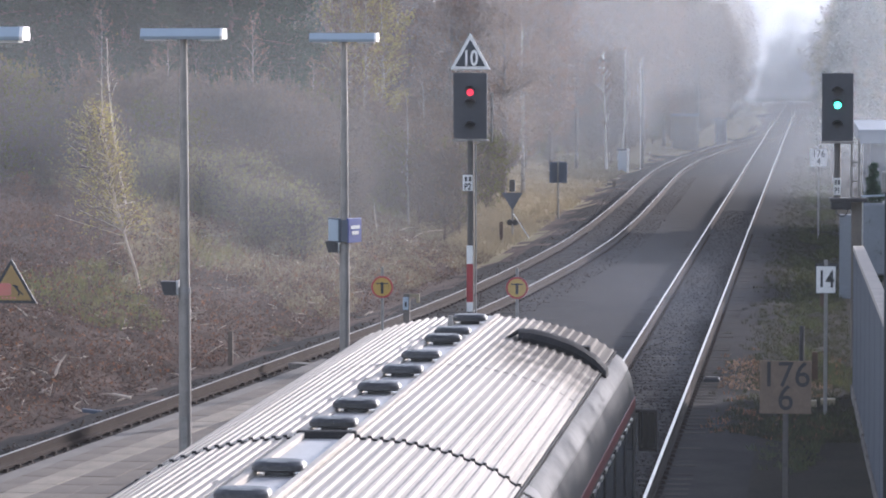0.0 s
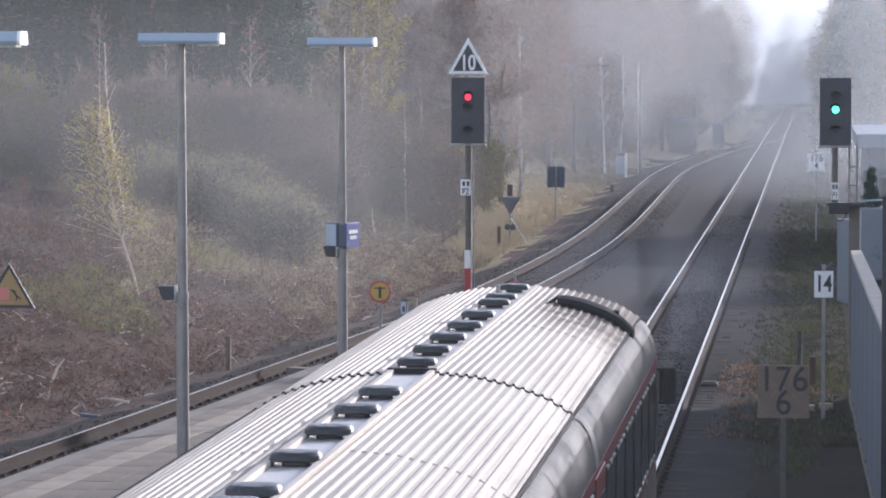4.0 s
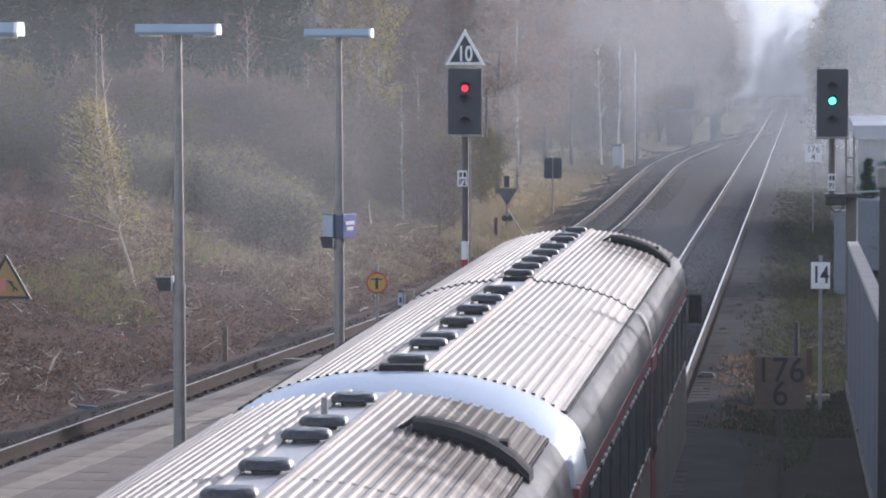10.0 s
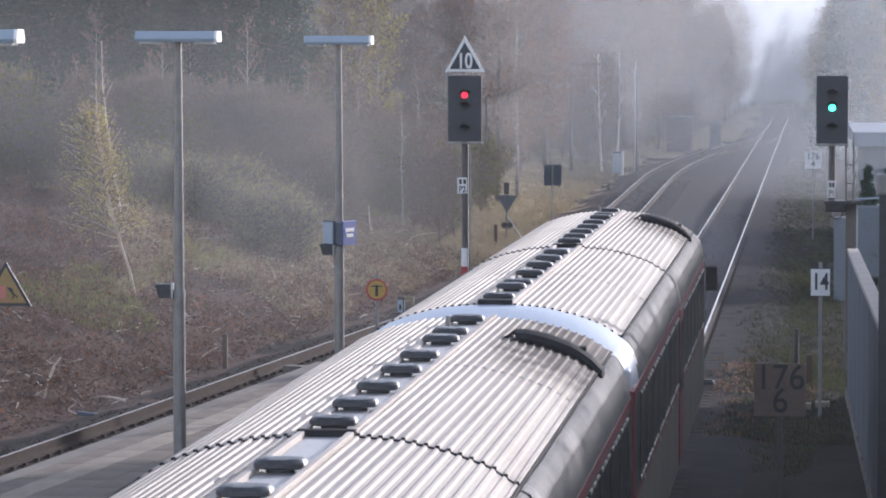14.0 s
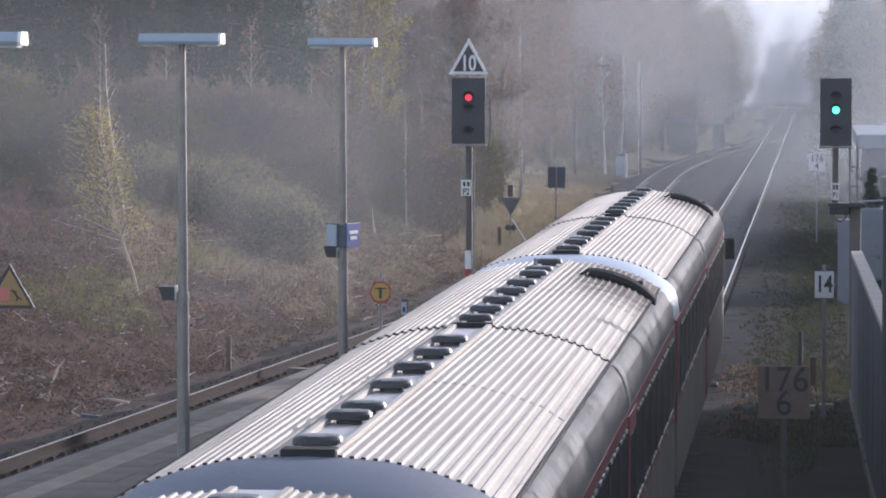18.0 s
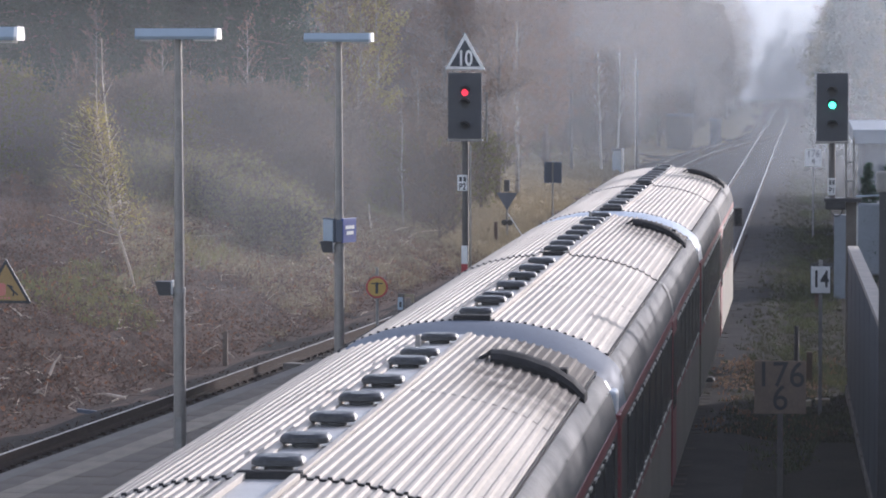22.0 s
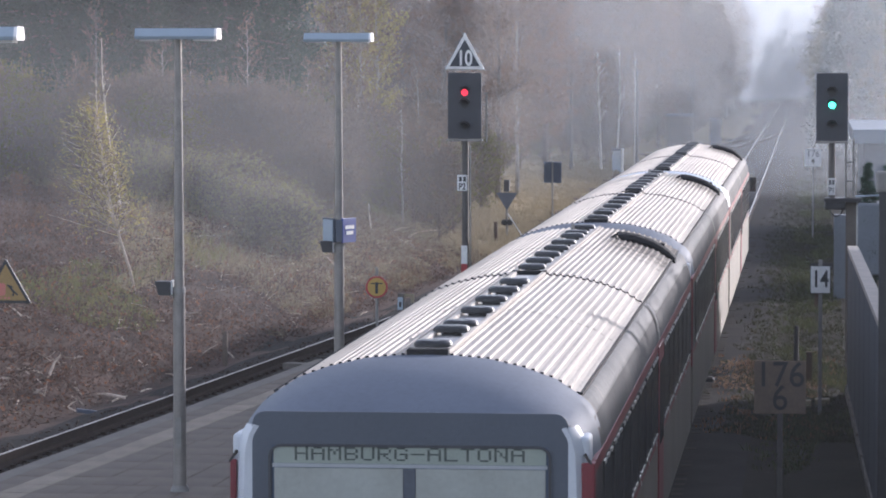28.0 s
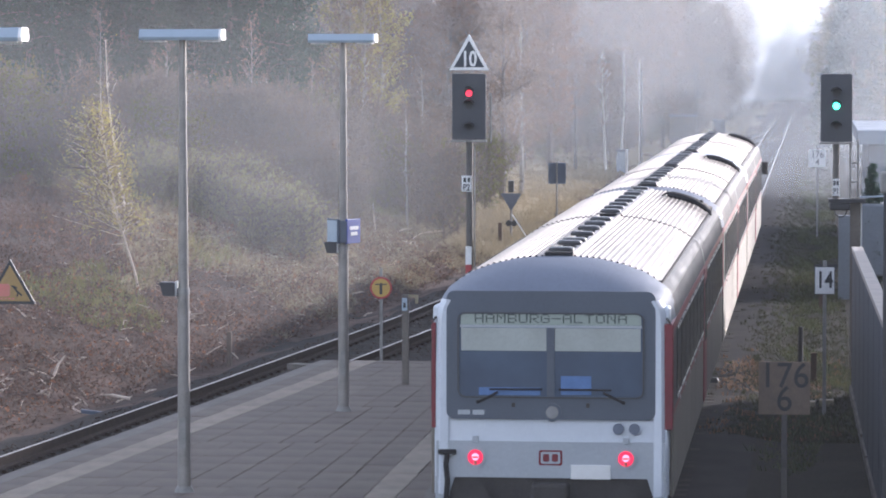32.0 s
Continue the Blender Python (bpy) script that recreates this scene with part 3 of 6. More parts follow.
def vent_mesh():
    bm = bmesh.new()
    rings = []
    for z, sx, sy in ((0.0, 0.055, 0.075), (0.030, 0.055, 0.075), (0.031, 0.115, 0.124), (0.040, 0.130, 0.138), (0.068, 0.130, 0.136), (0.088, 0.112, 0.118), (0.094, 0.07, 0.075)):
        pts = rounded(-sx, sx, -sy, sy, min(sx, sy) * 0.6, 4)
        rings.append([(px, py, z) for px, py in pts])
    loft(bm, rings, True, True)
    bmesh.ops.recalc_face_normals(bm, faces=bm.faces[:])
    return mesh_of("vent_hood", bm, M["vent"], True)


VENTS = [-0.15, -1.7, -2.5, -4.15, -5.5, -6.9, -8.2, -9.45, -11.8, -13.15, -14.55, -16.1, -17.8, -18.45, -20.05]


def mirrored(pts):
    return [(-x, z) for x, z in pts[::-1]] + pts[1 if abs(pts[0][0]) < 1e-6 else 0:]


def build_car(cap_material, label):
    t = thing("railcar", Matrix(), label, "railcar", "cars of the train")
    full = ROOF + SIDE[1:]
    # inner shell: body sides, ends and floor
    bm = bmesh.new()
    sect = [(x - 0.03 if x > 1.0 else x, z - 0.03) for x, z in full] + [(1.42, 1.2), (1.38, 1.0)]
    ring = [(-x, z) for x, z in sect[::-1]] + sect[1:]
    loft(bm, [[(x, y, z) for x, z in ring] for y in (CORR_R - 0.2, CORR_F)], True, True)
    part("body_shell", bm, M["lightgrey"], t)
    # front end, rounded
    bm = bmesh.new()
    loft(bm, [[(x * k, y, 1.0 + (z - 1.0) * h) for x, z in ring] for y, k, h in ((CORR_F, 1.0, 1.0), (FRONT - 0.08, 0.99, 0.985), (FRONT, 0.93, 0.93))], True, True)
    part("end_wall", bm, M["cabgrey"], t, "", True)
    # small dark plate that stands for the shade inside a hollow rib end
    end_mesh = mesh_of("rib_end", box(bmesh.new(), -0.014, 0.014, -0.005, 0.005, -0.012, 0.012), M["soot"])
    # roof sheets in two lengths, the front one lapping over the rear one
    for side in (-1, 1):
        for y0, y1, lift in ((SEAM + 0.02, CORR_F, 0.014), (CORR_R, SEAM - 0.03, 0.0)):
            bm = bmesh.new()
            corrugated(bm, side, y0, y1, lift)
            part("roof_sheet", bm, M["roof"], t, "ribbed aluminium roof sheet")
        # seam, with dark plates for the shade in the rib ends, and cross battens
        bm = bmesh.new()
        xs = [0.18 + 0.107 * i for i in range(11)]
        for c in RIBS:
            box(bm, side * (c - 0.013), side * (c + 0.013), SEAM - 0.006, SEAM + 0.019, roof_z(c) + 0.004, roof_z(c) + 0.014 + RIB_H * 0.92)
        loft(bm, [[(side * x, SEAM - 0.012, roof_z(x) + 0.001), (side * x, SEAM - 0.012, roof_z(x) + 0.010), (side * x, SEAM + 0.019, roof_z(x) + 0.010), (side * x, SEAM + 0.019, roof_z(x) + 0.001)] for x in xs], True, True)
        part("roof_seam", bm, M["soot"], t, "lapped seam with dark plates for shaded rib ends")
        for c in RIBS:
            e = new("rib_end", end_mesh)
            e.parent = t
            e.matrix_basis = pose(side * c, CORR_R - 0.006, roof_z(c) + 0.007)
        # strap over the shoulder at the seam, its grey darkened for shade
        bm = bmesh.new()
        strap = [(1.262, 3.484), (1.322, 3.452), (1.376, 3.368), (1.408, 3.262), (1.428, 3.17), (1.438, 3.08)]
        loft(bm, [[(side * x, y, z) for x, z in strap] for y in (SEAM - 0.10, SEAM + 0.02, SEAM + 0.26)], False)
        part("shoulder_strap", bm, M["strap"], t, "sheet-metal strap, its grey darkened for shade", True)
        for yb in (-4.3, -15.2):
            bm = bmesh.new()
            lf = 0.014 if yb > SEAM else 0.0
            loft(bm, [[(side * x, yb + o, roof_z(x) + 0.001 + lf + h) for o, h in ((-0.02, 0), (-0.012, 0.0075), (0.012, 0.0075), (0.02, 0))] for x in xs], False)
            part("roof_batten", bm, M["roof"], t)
        # gutter flange in short folded sheets, then the smooth cantrail, both greys darkened for shade
        n = 18
        for k in range(n):
            a, b = CORR_R + (CORR_F - CORR_R) * k / n, CORR_R + (CORR_F - CORR_R) * (k + 1) / n - 0.012
            bm = bmesh.new()
            o = random.uniform(-0.002, 0.003)
            tw = random.uniform(-0.003, 0.003)
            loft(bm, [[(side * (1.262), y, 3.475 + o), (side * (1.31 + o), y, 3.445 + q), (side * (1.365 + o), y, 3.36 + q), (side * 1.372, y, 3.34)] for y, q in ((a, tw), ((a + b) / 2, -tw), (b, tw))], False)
            part("gutter_flange", bm, M["flange"], t, "dented gutter sheet, its grey darkened for shade", True)
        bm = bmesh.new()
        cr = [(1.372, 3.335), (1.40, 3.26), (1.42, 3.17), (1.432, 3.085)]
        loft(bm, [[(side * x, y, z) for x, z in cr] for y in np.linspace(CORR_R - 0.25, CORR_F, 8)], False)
        part("cantrail", bm, M["cantrail"], t, "smooth cantrail, shade put into its grey", True)
        bm = bmesh.new()
        rod(bm, (side * 1.252, CORR_R, 3.497), (side * 1.252, CORR_F, 3.497), 0.012, n=6)
        part("gutter_bead", bm, M["soot"], t)
        # red bands and lower side
        for z0, z1, mt, nm in ((2.99, 3.085, "livery_red", "red_band"), (1.99, 2.05, "livery_red", "red_band"), (1.02, 1.99, "lightgrey", "lower_side"), (2.05, 2.99, "band", "window_band")):
            bm = bmesh.new()
            box(bm, side * 1.405, side * (1.44 if z0 > 1.3 else 1.437), REAR + 0.25, CORR_F, z0, z1)
            part(nm, bm, M[mt], t)
        # windows with their gaskets, doors near both ends
        y = CORR_F - 0.6
        for k in range(14):
            ya, yb = y - 1.42, y
            if k != 6:
                w = part("side_window", box(bmesh.new(), side * 1.436, side * 1.447, ya + 0.06, yb - 0.06, 2.13, 2.93), M["glass"], t)
                # short bright bars stand in for glints along the gasket
                for z in (2.115, 2.95):
                    for q in range(3):
                        part("window_clip", box(bmesh.new(), side * 1.44, side * 1.456, ya + 0.10 + q * 0.46, ya + 0.34 + q * 0.46, z - 0.013, z + 0.013), M["gasket"], w, "bright bar for a glint on the gasket")
                for yy in (ya + 0.045, yb - 0.045):
                    part("mullion", box(bmesh.new(), side * 1.44, side * 1.452, yy - 0.014, yy + 0.014, 2.10, 2.97), M["band"], w)
            else:
                d = part("side_door", box(bmesh.new(), side * 1.42, side * 1.452, ya + 0.08, yb - 0.08, 1.05, 3.04, 0.01), M["livery_red"], t, "red folding passenger door")
                for q in (0.22, 0.76):
                    part("door_window", box(bmesh.new(), side * 1.45, side * 1.458, ya + q, ya + q + 0.44, 1.95, 2.85), M["glass"], d)
            y -= 1.5
        for k in range(34):
            if k % 3:
                continue
            part("step_reflector", box(bmesh.new(), side * 1.44, side * 1.452, -19.6 + k * 0.6, -19.56 + k * 0.6, 2.0, 2.04), M["gasket"], t)
    # ridge plate with its side rails, steps and vents
    part("ridge_plate", box(bmesh.new(), -0.138, 0.138, CORR_R, SEAM - 0.03, 3.78, 3.803), M["ridge"], t)
    part("ridge_plate", box(bmesh.new(), -0.138, 0.138, SEAM, CORR_F, 3.785, 3.82), M["ridge"], t)
    for s in (-1, 1):
        bm = bmesh.new()
        box(bm, s * 0.136, s * 0.182, CORR_R, CORR_F, 3.785, 3.84, 0.006)
        part("ridge_rail", bm, M["roof"], t)
    part("ridge_step", box(bmesh.new(), -0.19, 0.19, SEAM - 0.06, SEAM + 0.02, 3.80, 3.85, 0.006), M["soot"], t)
    part("ridge_step", box(bmesh.new(), -0.17, 0.17, CORR_R - 0.02, CORR_R + 0.16, 3.80, 3.85, 0.006), M["soot"], t)
    vm = vent_mesh()
    for y in VENTS:
        o = new("vent_hood", vm)
        o.parent = t
        o.matrix_basis = pose(random.uniform(-0.01, 0.01), y, 3.80 + (0.015 if y > SEAM else 0), 0, 0, 90 + random.uniform(-2, 2)) @ Matrix.Diagonal((1.0, 1.13, 1.0, 1))
    part("roof_aerial", rod(bmesh.new(), (-0.10, -0.95, 3.82), (-0.10, -0.95, 3.95), 0.026, 0.020, 10), M["galv"], t, "grey stub aerial", True)
    # exhaust cowl across the roof
    bm = bmesh.new()
    rings = []
    for i in range(9):
        x = 0.54 + 0.76 * i / 8
        z = roof_z(min(x, 1.25)) - (0.05 if i == 8 else 0)
        h = 0.105 - 0.012 * (i / 8 - 0.5) ** 2 * 4 - (0.012 if i in (0, 8) else 0)
        h *= 1.28
        rings.append([(x, -1.47, z + 0.012), (x, -1.49, z + h * 0.45), (x, -1.46, z + h * 0.82), (x, -1.38, z + h), (x, -1.25, z + h), (x, -1.14, z + h * 0.8), (x, -1.10, z + 0.01)])
    loft(bm, rings, True, True)
    bmesh.ops.recalc_face_normals(bm, faces=bm.faces[:])
    ex = part("exhaust_cowl", bm, M["soot"], t, "sooty black exhaust cowl")
    part("cowl_bracket", rod(bmesh.new(), (0.44, -1.32, roof_z(0.44) + 0.01), (0.55, -1.28, roof_z(0.5) + 0.085), 0.018, n=6), M["soot"], ex)
    part("cowl_lid", box(bmesh.new(), 1.0, 1.15, -1.34, -1.16, 3.665, 3.715, 0.006), M["soot"], ex)
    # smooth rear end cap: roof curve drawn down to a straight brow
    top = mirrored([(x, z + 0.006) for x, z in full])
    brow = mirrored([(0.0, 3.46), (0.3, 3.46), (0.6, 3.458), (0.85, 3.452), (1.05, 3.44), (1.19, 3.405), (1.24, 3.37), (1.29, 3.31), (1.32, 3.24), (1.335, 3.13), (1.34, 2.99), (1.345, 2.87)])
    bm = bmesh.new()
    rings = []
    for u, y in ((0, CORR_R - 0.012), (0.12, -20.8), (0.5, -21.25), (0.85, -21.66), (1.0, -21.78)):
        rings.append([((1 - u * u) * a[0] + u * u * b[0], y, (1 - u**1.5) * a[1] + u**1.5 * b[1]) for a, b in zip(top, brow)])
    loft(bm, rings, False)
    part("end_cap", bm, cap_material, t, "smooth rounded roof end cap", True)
    return t, brow


DOTS = {
    "H": "10001 10001 10001 11111 10001 10001 10001", "A": "01110 10001 10001 11111 10001 10001 10001", "M": "10001 11011 10101 10101 10001 10001 10001", "B": "11110 10001 10001 11110 10001 10001 11110",
    "U": "10001 10001 10001 10001 10001 10001 01110", "R": "11110 10001 10001 11110 10100 10010 10001", "G": "01110 10001 10000 10111 10001 10001 01110", "-": "00000 00000 00000 11111 00000 00000 00000",
    "L": "10000 10000 10000 10000 10000 10000 11111", "T": "11111 00100 00100 00100 00100 00100 00100", "O": "01110 10001 10001 10001 10001 10001 01110", "N": "10001 11001 10101 10101 10011 10001 10001",
}


def dot_text(name, text, x0, x1, z0, z1, y, parent):
    """Words of a dot display: each letter is a mesh of small dark plates on a five by seven raster."""
    step, rise = (x1 - x0) / (len(text) * 6 - 1), (z1 - z0) / 7
    for k, ch in enumerate(text):
        bm = bmesh.new()
        for r, row in enumerate(DOTS[ch].split()):
            for c, on in enumerate(row):
                if on == "1":
                    a, b = x0 + (k * 6 + c) * step, z1 - (r + 1) * rise
                    box(bm, a + step * 0.05, a + step * 0.95, y - 0.002, y + 0.002, b + rise * 0.08, b + rise * 0.92)
        part(name, bm, M["led_dark"], parent)


def cab_corners(t, y0):
    """White corner posts and the red edges of the cab doors."""
    for s in (-1, 1):
        bm = bmesh.new()
        cr = [(1.235, 3.36), (1.28, 3.28), (1.31, 3.15), (1.32, 2.9), (1.325, 2.4), (1.33, 1.7), (1.33, 1.05)]
        loft(bm, [[(s * min(x - 0.07, 1.215), y0 - 0.03, z - 0.02), (s * (x - 0.02), y0 - 0.045, z), (s * (x + 0.05), y0 + 0.03, z), (s * (x + 0.065), y0 + 0.15, z)] for i, (x, z) in enumerate(cr)], False)
        part("corner_post", bm, M["cabwhite"], t, "white corner post", True)
        part("door_edge", box(bmesh.new(), s * (1.335 if s > 0 else 1.365), s * (1.44 if s > 0 else 1.415), y0 - 0.01, y0 + 0.2, 1.83, 3.08, 0.012), M["livery_red"], t, "red door edge")
        part("corner_fairing", box(bmesh.new(), s * 1.30, s * 1.40, y0 + 0.03, y0 + 0.4, 2.98, 3.28, 0.03), M["cabwhite"], t, "white corner fairing")


def build_cab(t):
    """The cab end that faces the camera's side: local y runs towards the tail."""
    y0 = -21.8
    # face behind everything
    bm = bmesh.new()
    face = [(-1.36, 1.25), (-1.37, 1.7), (-1.36, 2.7), (-1.34, 3.1), (-1.27, 3.3), (-1.13, 3.43), (1.13, 3.43), (1.27, 3.3), (1.34, 3.1), (1.36, 2.7), (1.37, 1.7), (1.36, 1.25)]
    plate(bm, face, y0, y0 + 1.2)
    part("cab_face", bm, M["cabwhite"], t, "white painted cab front")
    bm = bmesh.new()
    plate(bm, rounded(-1.235, 1.235, 1.94, 3.462, 0.10), y0 - 0.035, y0 - 0.002)
    part("grey_panel", bm, M["cabgrey"], t, "dark grey cab mask")
    cab_corners(t, y0)
    for s in (-1, 1):
        part("gutter_horn", rod(bmesh.new(), (s * 1.36, y0 + 0.0, 3.15), (s * 1.42, y0 + 0.0, 3.06), 0.014, 0.010, 8), M["under"], t)
        la = part("tail_lamp", plate(bmesh.new(), disc(s * 0.89, 1.49, 0.125), y0 - 0.05, y0), M["cab_low"], t, "tail lamp glowing red")
        part("lamp_lens", plate(bmesh.new(), disc(s * 0.89, 1.49, 0.092), y0 - 0.06, y0 - 0.045), M["tail_lens"], la, "glowing red lens")
        part("lamp_core", plate(bmesh.new(), disc(s * 0.89, 1.495, 0.042), y0 - 0.064, y0 - 0.059), M["tail_core"], la, "bright lamp core")
        bm = bmesh.new()
        rod(bm, (s * 0.89 - 0.035, y0 - 0.066, 1.49), (s * 0.89 + 0.035, y0 - 0.066, 1.49), 0.012, n=6)
        rod(bm, (s * 0.89, y0 - 0.066, 1.41), (s * 0.89, y0 - 0.066, 1.45), 0.02, n=6)
        part("bulb_holder", bm, M["pink"], la)
        part("lamp_bracket", box(bmesh.new(), s * 0.89 - 0.035, s * 0.89 + 0.035, y0 - 0.06, y0, 1.66, 1.74, 0.01), M["cab_low"], t)
    # windscreen: flat cabin sheet with glass reflections in its two blues, blinds, divider and display
    part("cabin_back", box(bmesh.new(), -1.08, 1.08, y0 - 0.038, y0 - 0.0365, 2.21, 3.2), M["cabin"], t, "flat sheet for cab interior, glass reflections in its blue")
    bm = bmesh.new()
    outer, inner = rounded(-1.105, 1.105, 2.195, 3.21, 0.10), rounded(-1.085, 1.085, 2.215, 3.19, 0.08)
    loft(bm, [[(x, y0 - 0.037, z) for x, z in outer], [(x, y0 - 0.062, z) for x, z in outer], [(x, y0 - 0.062, z) for x, z in inner], [(x, y0 - 0.037, z) for x, z in inner]], True)
    ws = part("windscreen_seal", bm, M["seal"], t, "grey windscreen rubber")
    dp = part("destination_display", box(bmesh.new(), -1.065, 1.065, y0 - 0.05, y0 - 0.039, 3.06, 3.188), M["led_panel"], t, "grey-green destination display")
    dot_text("display_text", "HAMBURG-ALTONA", -0.90, 0.90, 3.085, 3.19, y0 - 0.0525, dp)
    part("display_rail", box(bmesh.new(), -1.075, 1.075, y0 - 0.054, y0 - 0.038, 3.03, 3.058), M["cab_low"], t)
    part("screen_divider", box(bmesh.new(), -0.045, 0.045, y0 - 0.055, y0 - 0.038, 2.22, 3.03), M["cabgrey"], t)
    for a, b in ((-1.06, -0.05), (0.05, 1.06)):
        part("sun_blind", box(bmesh.new(), a, b, y0 - 0.049, y0 - 0.039, 2.755, 3.025), M["blind"], t, "cream roller blind half down")
    part("desk_item", box(bmesh.new(), 0.12, 0.48, y0 - 0.048, y0 - 0.039, 2.24, 2.46, 0.0), M["deskblue"], t, "blue cloth on the desk")
    part("desk_edge", box(bmesh.new(), -0.85, -0.12, y0 - 0.047, y0 - 0.039, 2.23, 2.32), M["deskblue"], t)
    for s, x0, x1 in ((-1, -0.98, -0.62), (1, 0.62, 0.96)):
        bm = bmesh.new()
        rod(bm, (s * 0.86, y0 - 0.06, 2.15), (s * 0.62, y0 - 0.085, 2.27), 0.014, n=6)
        rod(bm, (s * 0.72, y0 - 0.08, 2.30), (s * 0.10, y0 - 0.08, 2.305), 0.012, n=6)
        rod(bm, (s * 0.86, y0 - 0.03, 2.15), (s * 0.86, y0 - 0.075, 2.15), 0.022, n=8)
        part("wiper", bm, M["soot"], t, "black windscreen wiper")
        part("washer_nozzle", box(bmesh.new(), s * 0.42, s * 0.46, y0 - 0.055, y0 - 0.03, 2.09, 2.14), M["under"], t)
    part("horn_lens", plate(bmesh.new(), disc(0.02, 2.03, 0.11), y0 - 0.06, y0 - 0.03), M["cabgrey"], t)
    part("lens_glass", plate(bmesh.new(), disc(0.02, 2.03, 0.075), y0 - 0.068, y0 - 0.055), M["lens"], t, "upper headlamp, unlit")
    for x in (0.80, 0.99):
        part("socket_cover", plate(bmesh.new(), disc(x, 1.84, 0.066), y0 - 0.055, y0 - 0.01), M["cap_grey"], t, "round grey socket cover")
    # number as plain bars
    for k, (x, w) in enumerate(((-1.10, 0.145), (-0.925, 0.14))):
        part("number_bar", box(bmesh.new(), x, x + w, y0 - 0.04, y0 - 0.034, 1.995, 2.05), M["cab_low"], t, "small pale number bar")
    part("lower_apron", box(bmesh.new(), -1.355, 1.355, y0 - 0.03, y0 - 0.001, 1.25, 1.68), M["cab_low"], t, "pebble grey apron")
    bd = part("badge", plate(bmesh.new(), rounded(-0.14, 0.14, 1.40, 1.58, 0.025), y0 - 0.036, y0 - 0.029), M["livery_red"], t, "red badge")
    part("badge_panel", plate(bmesh.new(), rounded(-0.115, 0.115, 1.42, 1.56, 0.02), y0 - 0.040, y0 - 0.034), M["cab_low"], bd)
    for x in (-0.09, 0.015):
        part("badge_bar", plate(bmesh.new(), rounded(x, x + 0.075, 1.445, 1.535, 0.02), y0 - 0.044, y0 - 0.039), M["livery_red"], bd)
    part("white_plate", box(bmesh.new(), 0.24, 0.71, y0 - 0.05, y0 - 0.028, 1.24, 1.41, 0.006), M["white"], t, "blank white plate")
    # underside: buffer beam, skirts, coupler
    part("buffer_beam", box(bmesh.new(), -1.2, 1.2, y0 + 0.02, y0 + 0.3, 0.75, 1.25), M["under"], t)
    part("coupler", box(bmesh.new(), -0.22, 0.22, y0 - 0.25, y0 + 0.1, 0.9, 1.2, 0.04), M["under"], t, "black coupler")
    for s in (-1, 1):
        part("skirt", plate(bmesh.new(), [(s * 1.14, 1.25), (s * 1.22, 1.0), (s * 1.28, 0.95), (s * 1.37, 0.95), (s * 1.37, 1.25)], y0 - 0.02, y0 + 0.3), M["cab_low"], t)
        part("buffer", rod(bmesh.new(), (s * 0.88, y0 - 0.28, 1.04), (s * 0.88, y0 + 0.05, 1.04), 0.17, 0.12, 16), M["under"], t, "black buffer")
    bm = bmesh.new()
    pts = [(-1.22, 1.55), (-1.24, 1.4), (-1.22, 1.2), (-1.24, 0.95)]
    for a, b in zip(pts, pts[1:]):
        rod(bm, (a[0], y0 - 0.07, a[1]), (b[0], y0 - 0.07, b[1]), 0.03, n=8)
    box(bm, -1.33, -1.12, y0 - 0.09, y0 - 0.01, 1.52, 1.58, 0.01)
    part("jumper_cable", bm, M["soot"], t, "black jumper cable in its holder")


def build_bogies(t):
    wheels = []
    for yb in (-2.2, -18.0):
        b = part("bogie_frame", box(bmesh.new(), -1.15, 1.15, yb - 1.6, yb + 1.6, 0.42, 0.72, 0.04), M["under"], t)
        for ya in (yb - 0.95, yb + 0.95):
            bm = bmesh.new()
            rod(bm, (-0.82, 0, 0), (0.82, 0, 0), 0.08, n=10)
            for s in (-1, 1):
                rod(bm, (s * 0.69, 0, 0), (s * 0.82, 0, 0), 0.40 if s > 0 else 0.385, 0.385 if s > 0 else 0.40, 24)
            w = part("wheelset", bm, M["under"], t, at=pose(0, ya, 0.39))
            wheels.append((w, ya))
    bm = bmesh.new()
    for a, b in ((-15.5, -12.0), (-11.5, -8.0), (-7.2, -4.8)):
        box(bm, -1.2, 1.2, a, b, 0.45, 1.0, 0.03)
    part("equipment_case", bm, M["under"], t)
    return wheels


def build_mirror(t):
    for s in (-1, 1):
        m = part("rear_view_mirror", box(bmesh.new(), s * 1.45, s * 1.635, 1.0, 1.06, 2.56, 2.95, 0.02), M["under"], t, "black wing mirror")
        part("mirror_glass", box(bmesh.new(), s * 1.47, s * 1.615, 0.992, 0.999, 2.585, 2.925), M["mirror"], m, "mirror glass")
        part("mirror_arm", rod(bmesh.new(), (s * 1.38, 1.03, 2.93), (s * 1.47, 1.03, 2.93), 0.02, n=6), M["under"], m)


tail_car, _ = build_car(M["cap_grey"], "silver-roofed railcar with a grey cab end and red tail lamps")
build_bogies(tail_car)


def twin_car(cap, label):
    c = copy_thing(tail_car, Matrix())
    tagged(c, label)
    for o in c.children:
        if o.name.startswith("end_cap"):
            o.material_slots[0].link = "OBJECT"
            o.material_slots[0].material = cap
    return c


mid_car = twin_car(M["cap_grey"], "silver-roofed middle railcar with a dull grey end cap")
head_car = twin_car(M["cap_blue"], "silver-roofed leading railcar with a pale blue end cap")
build_cab(tail_car)
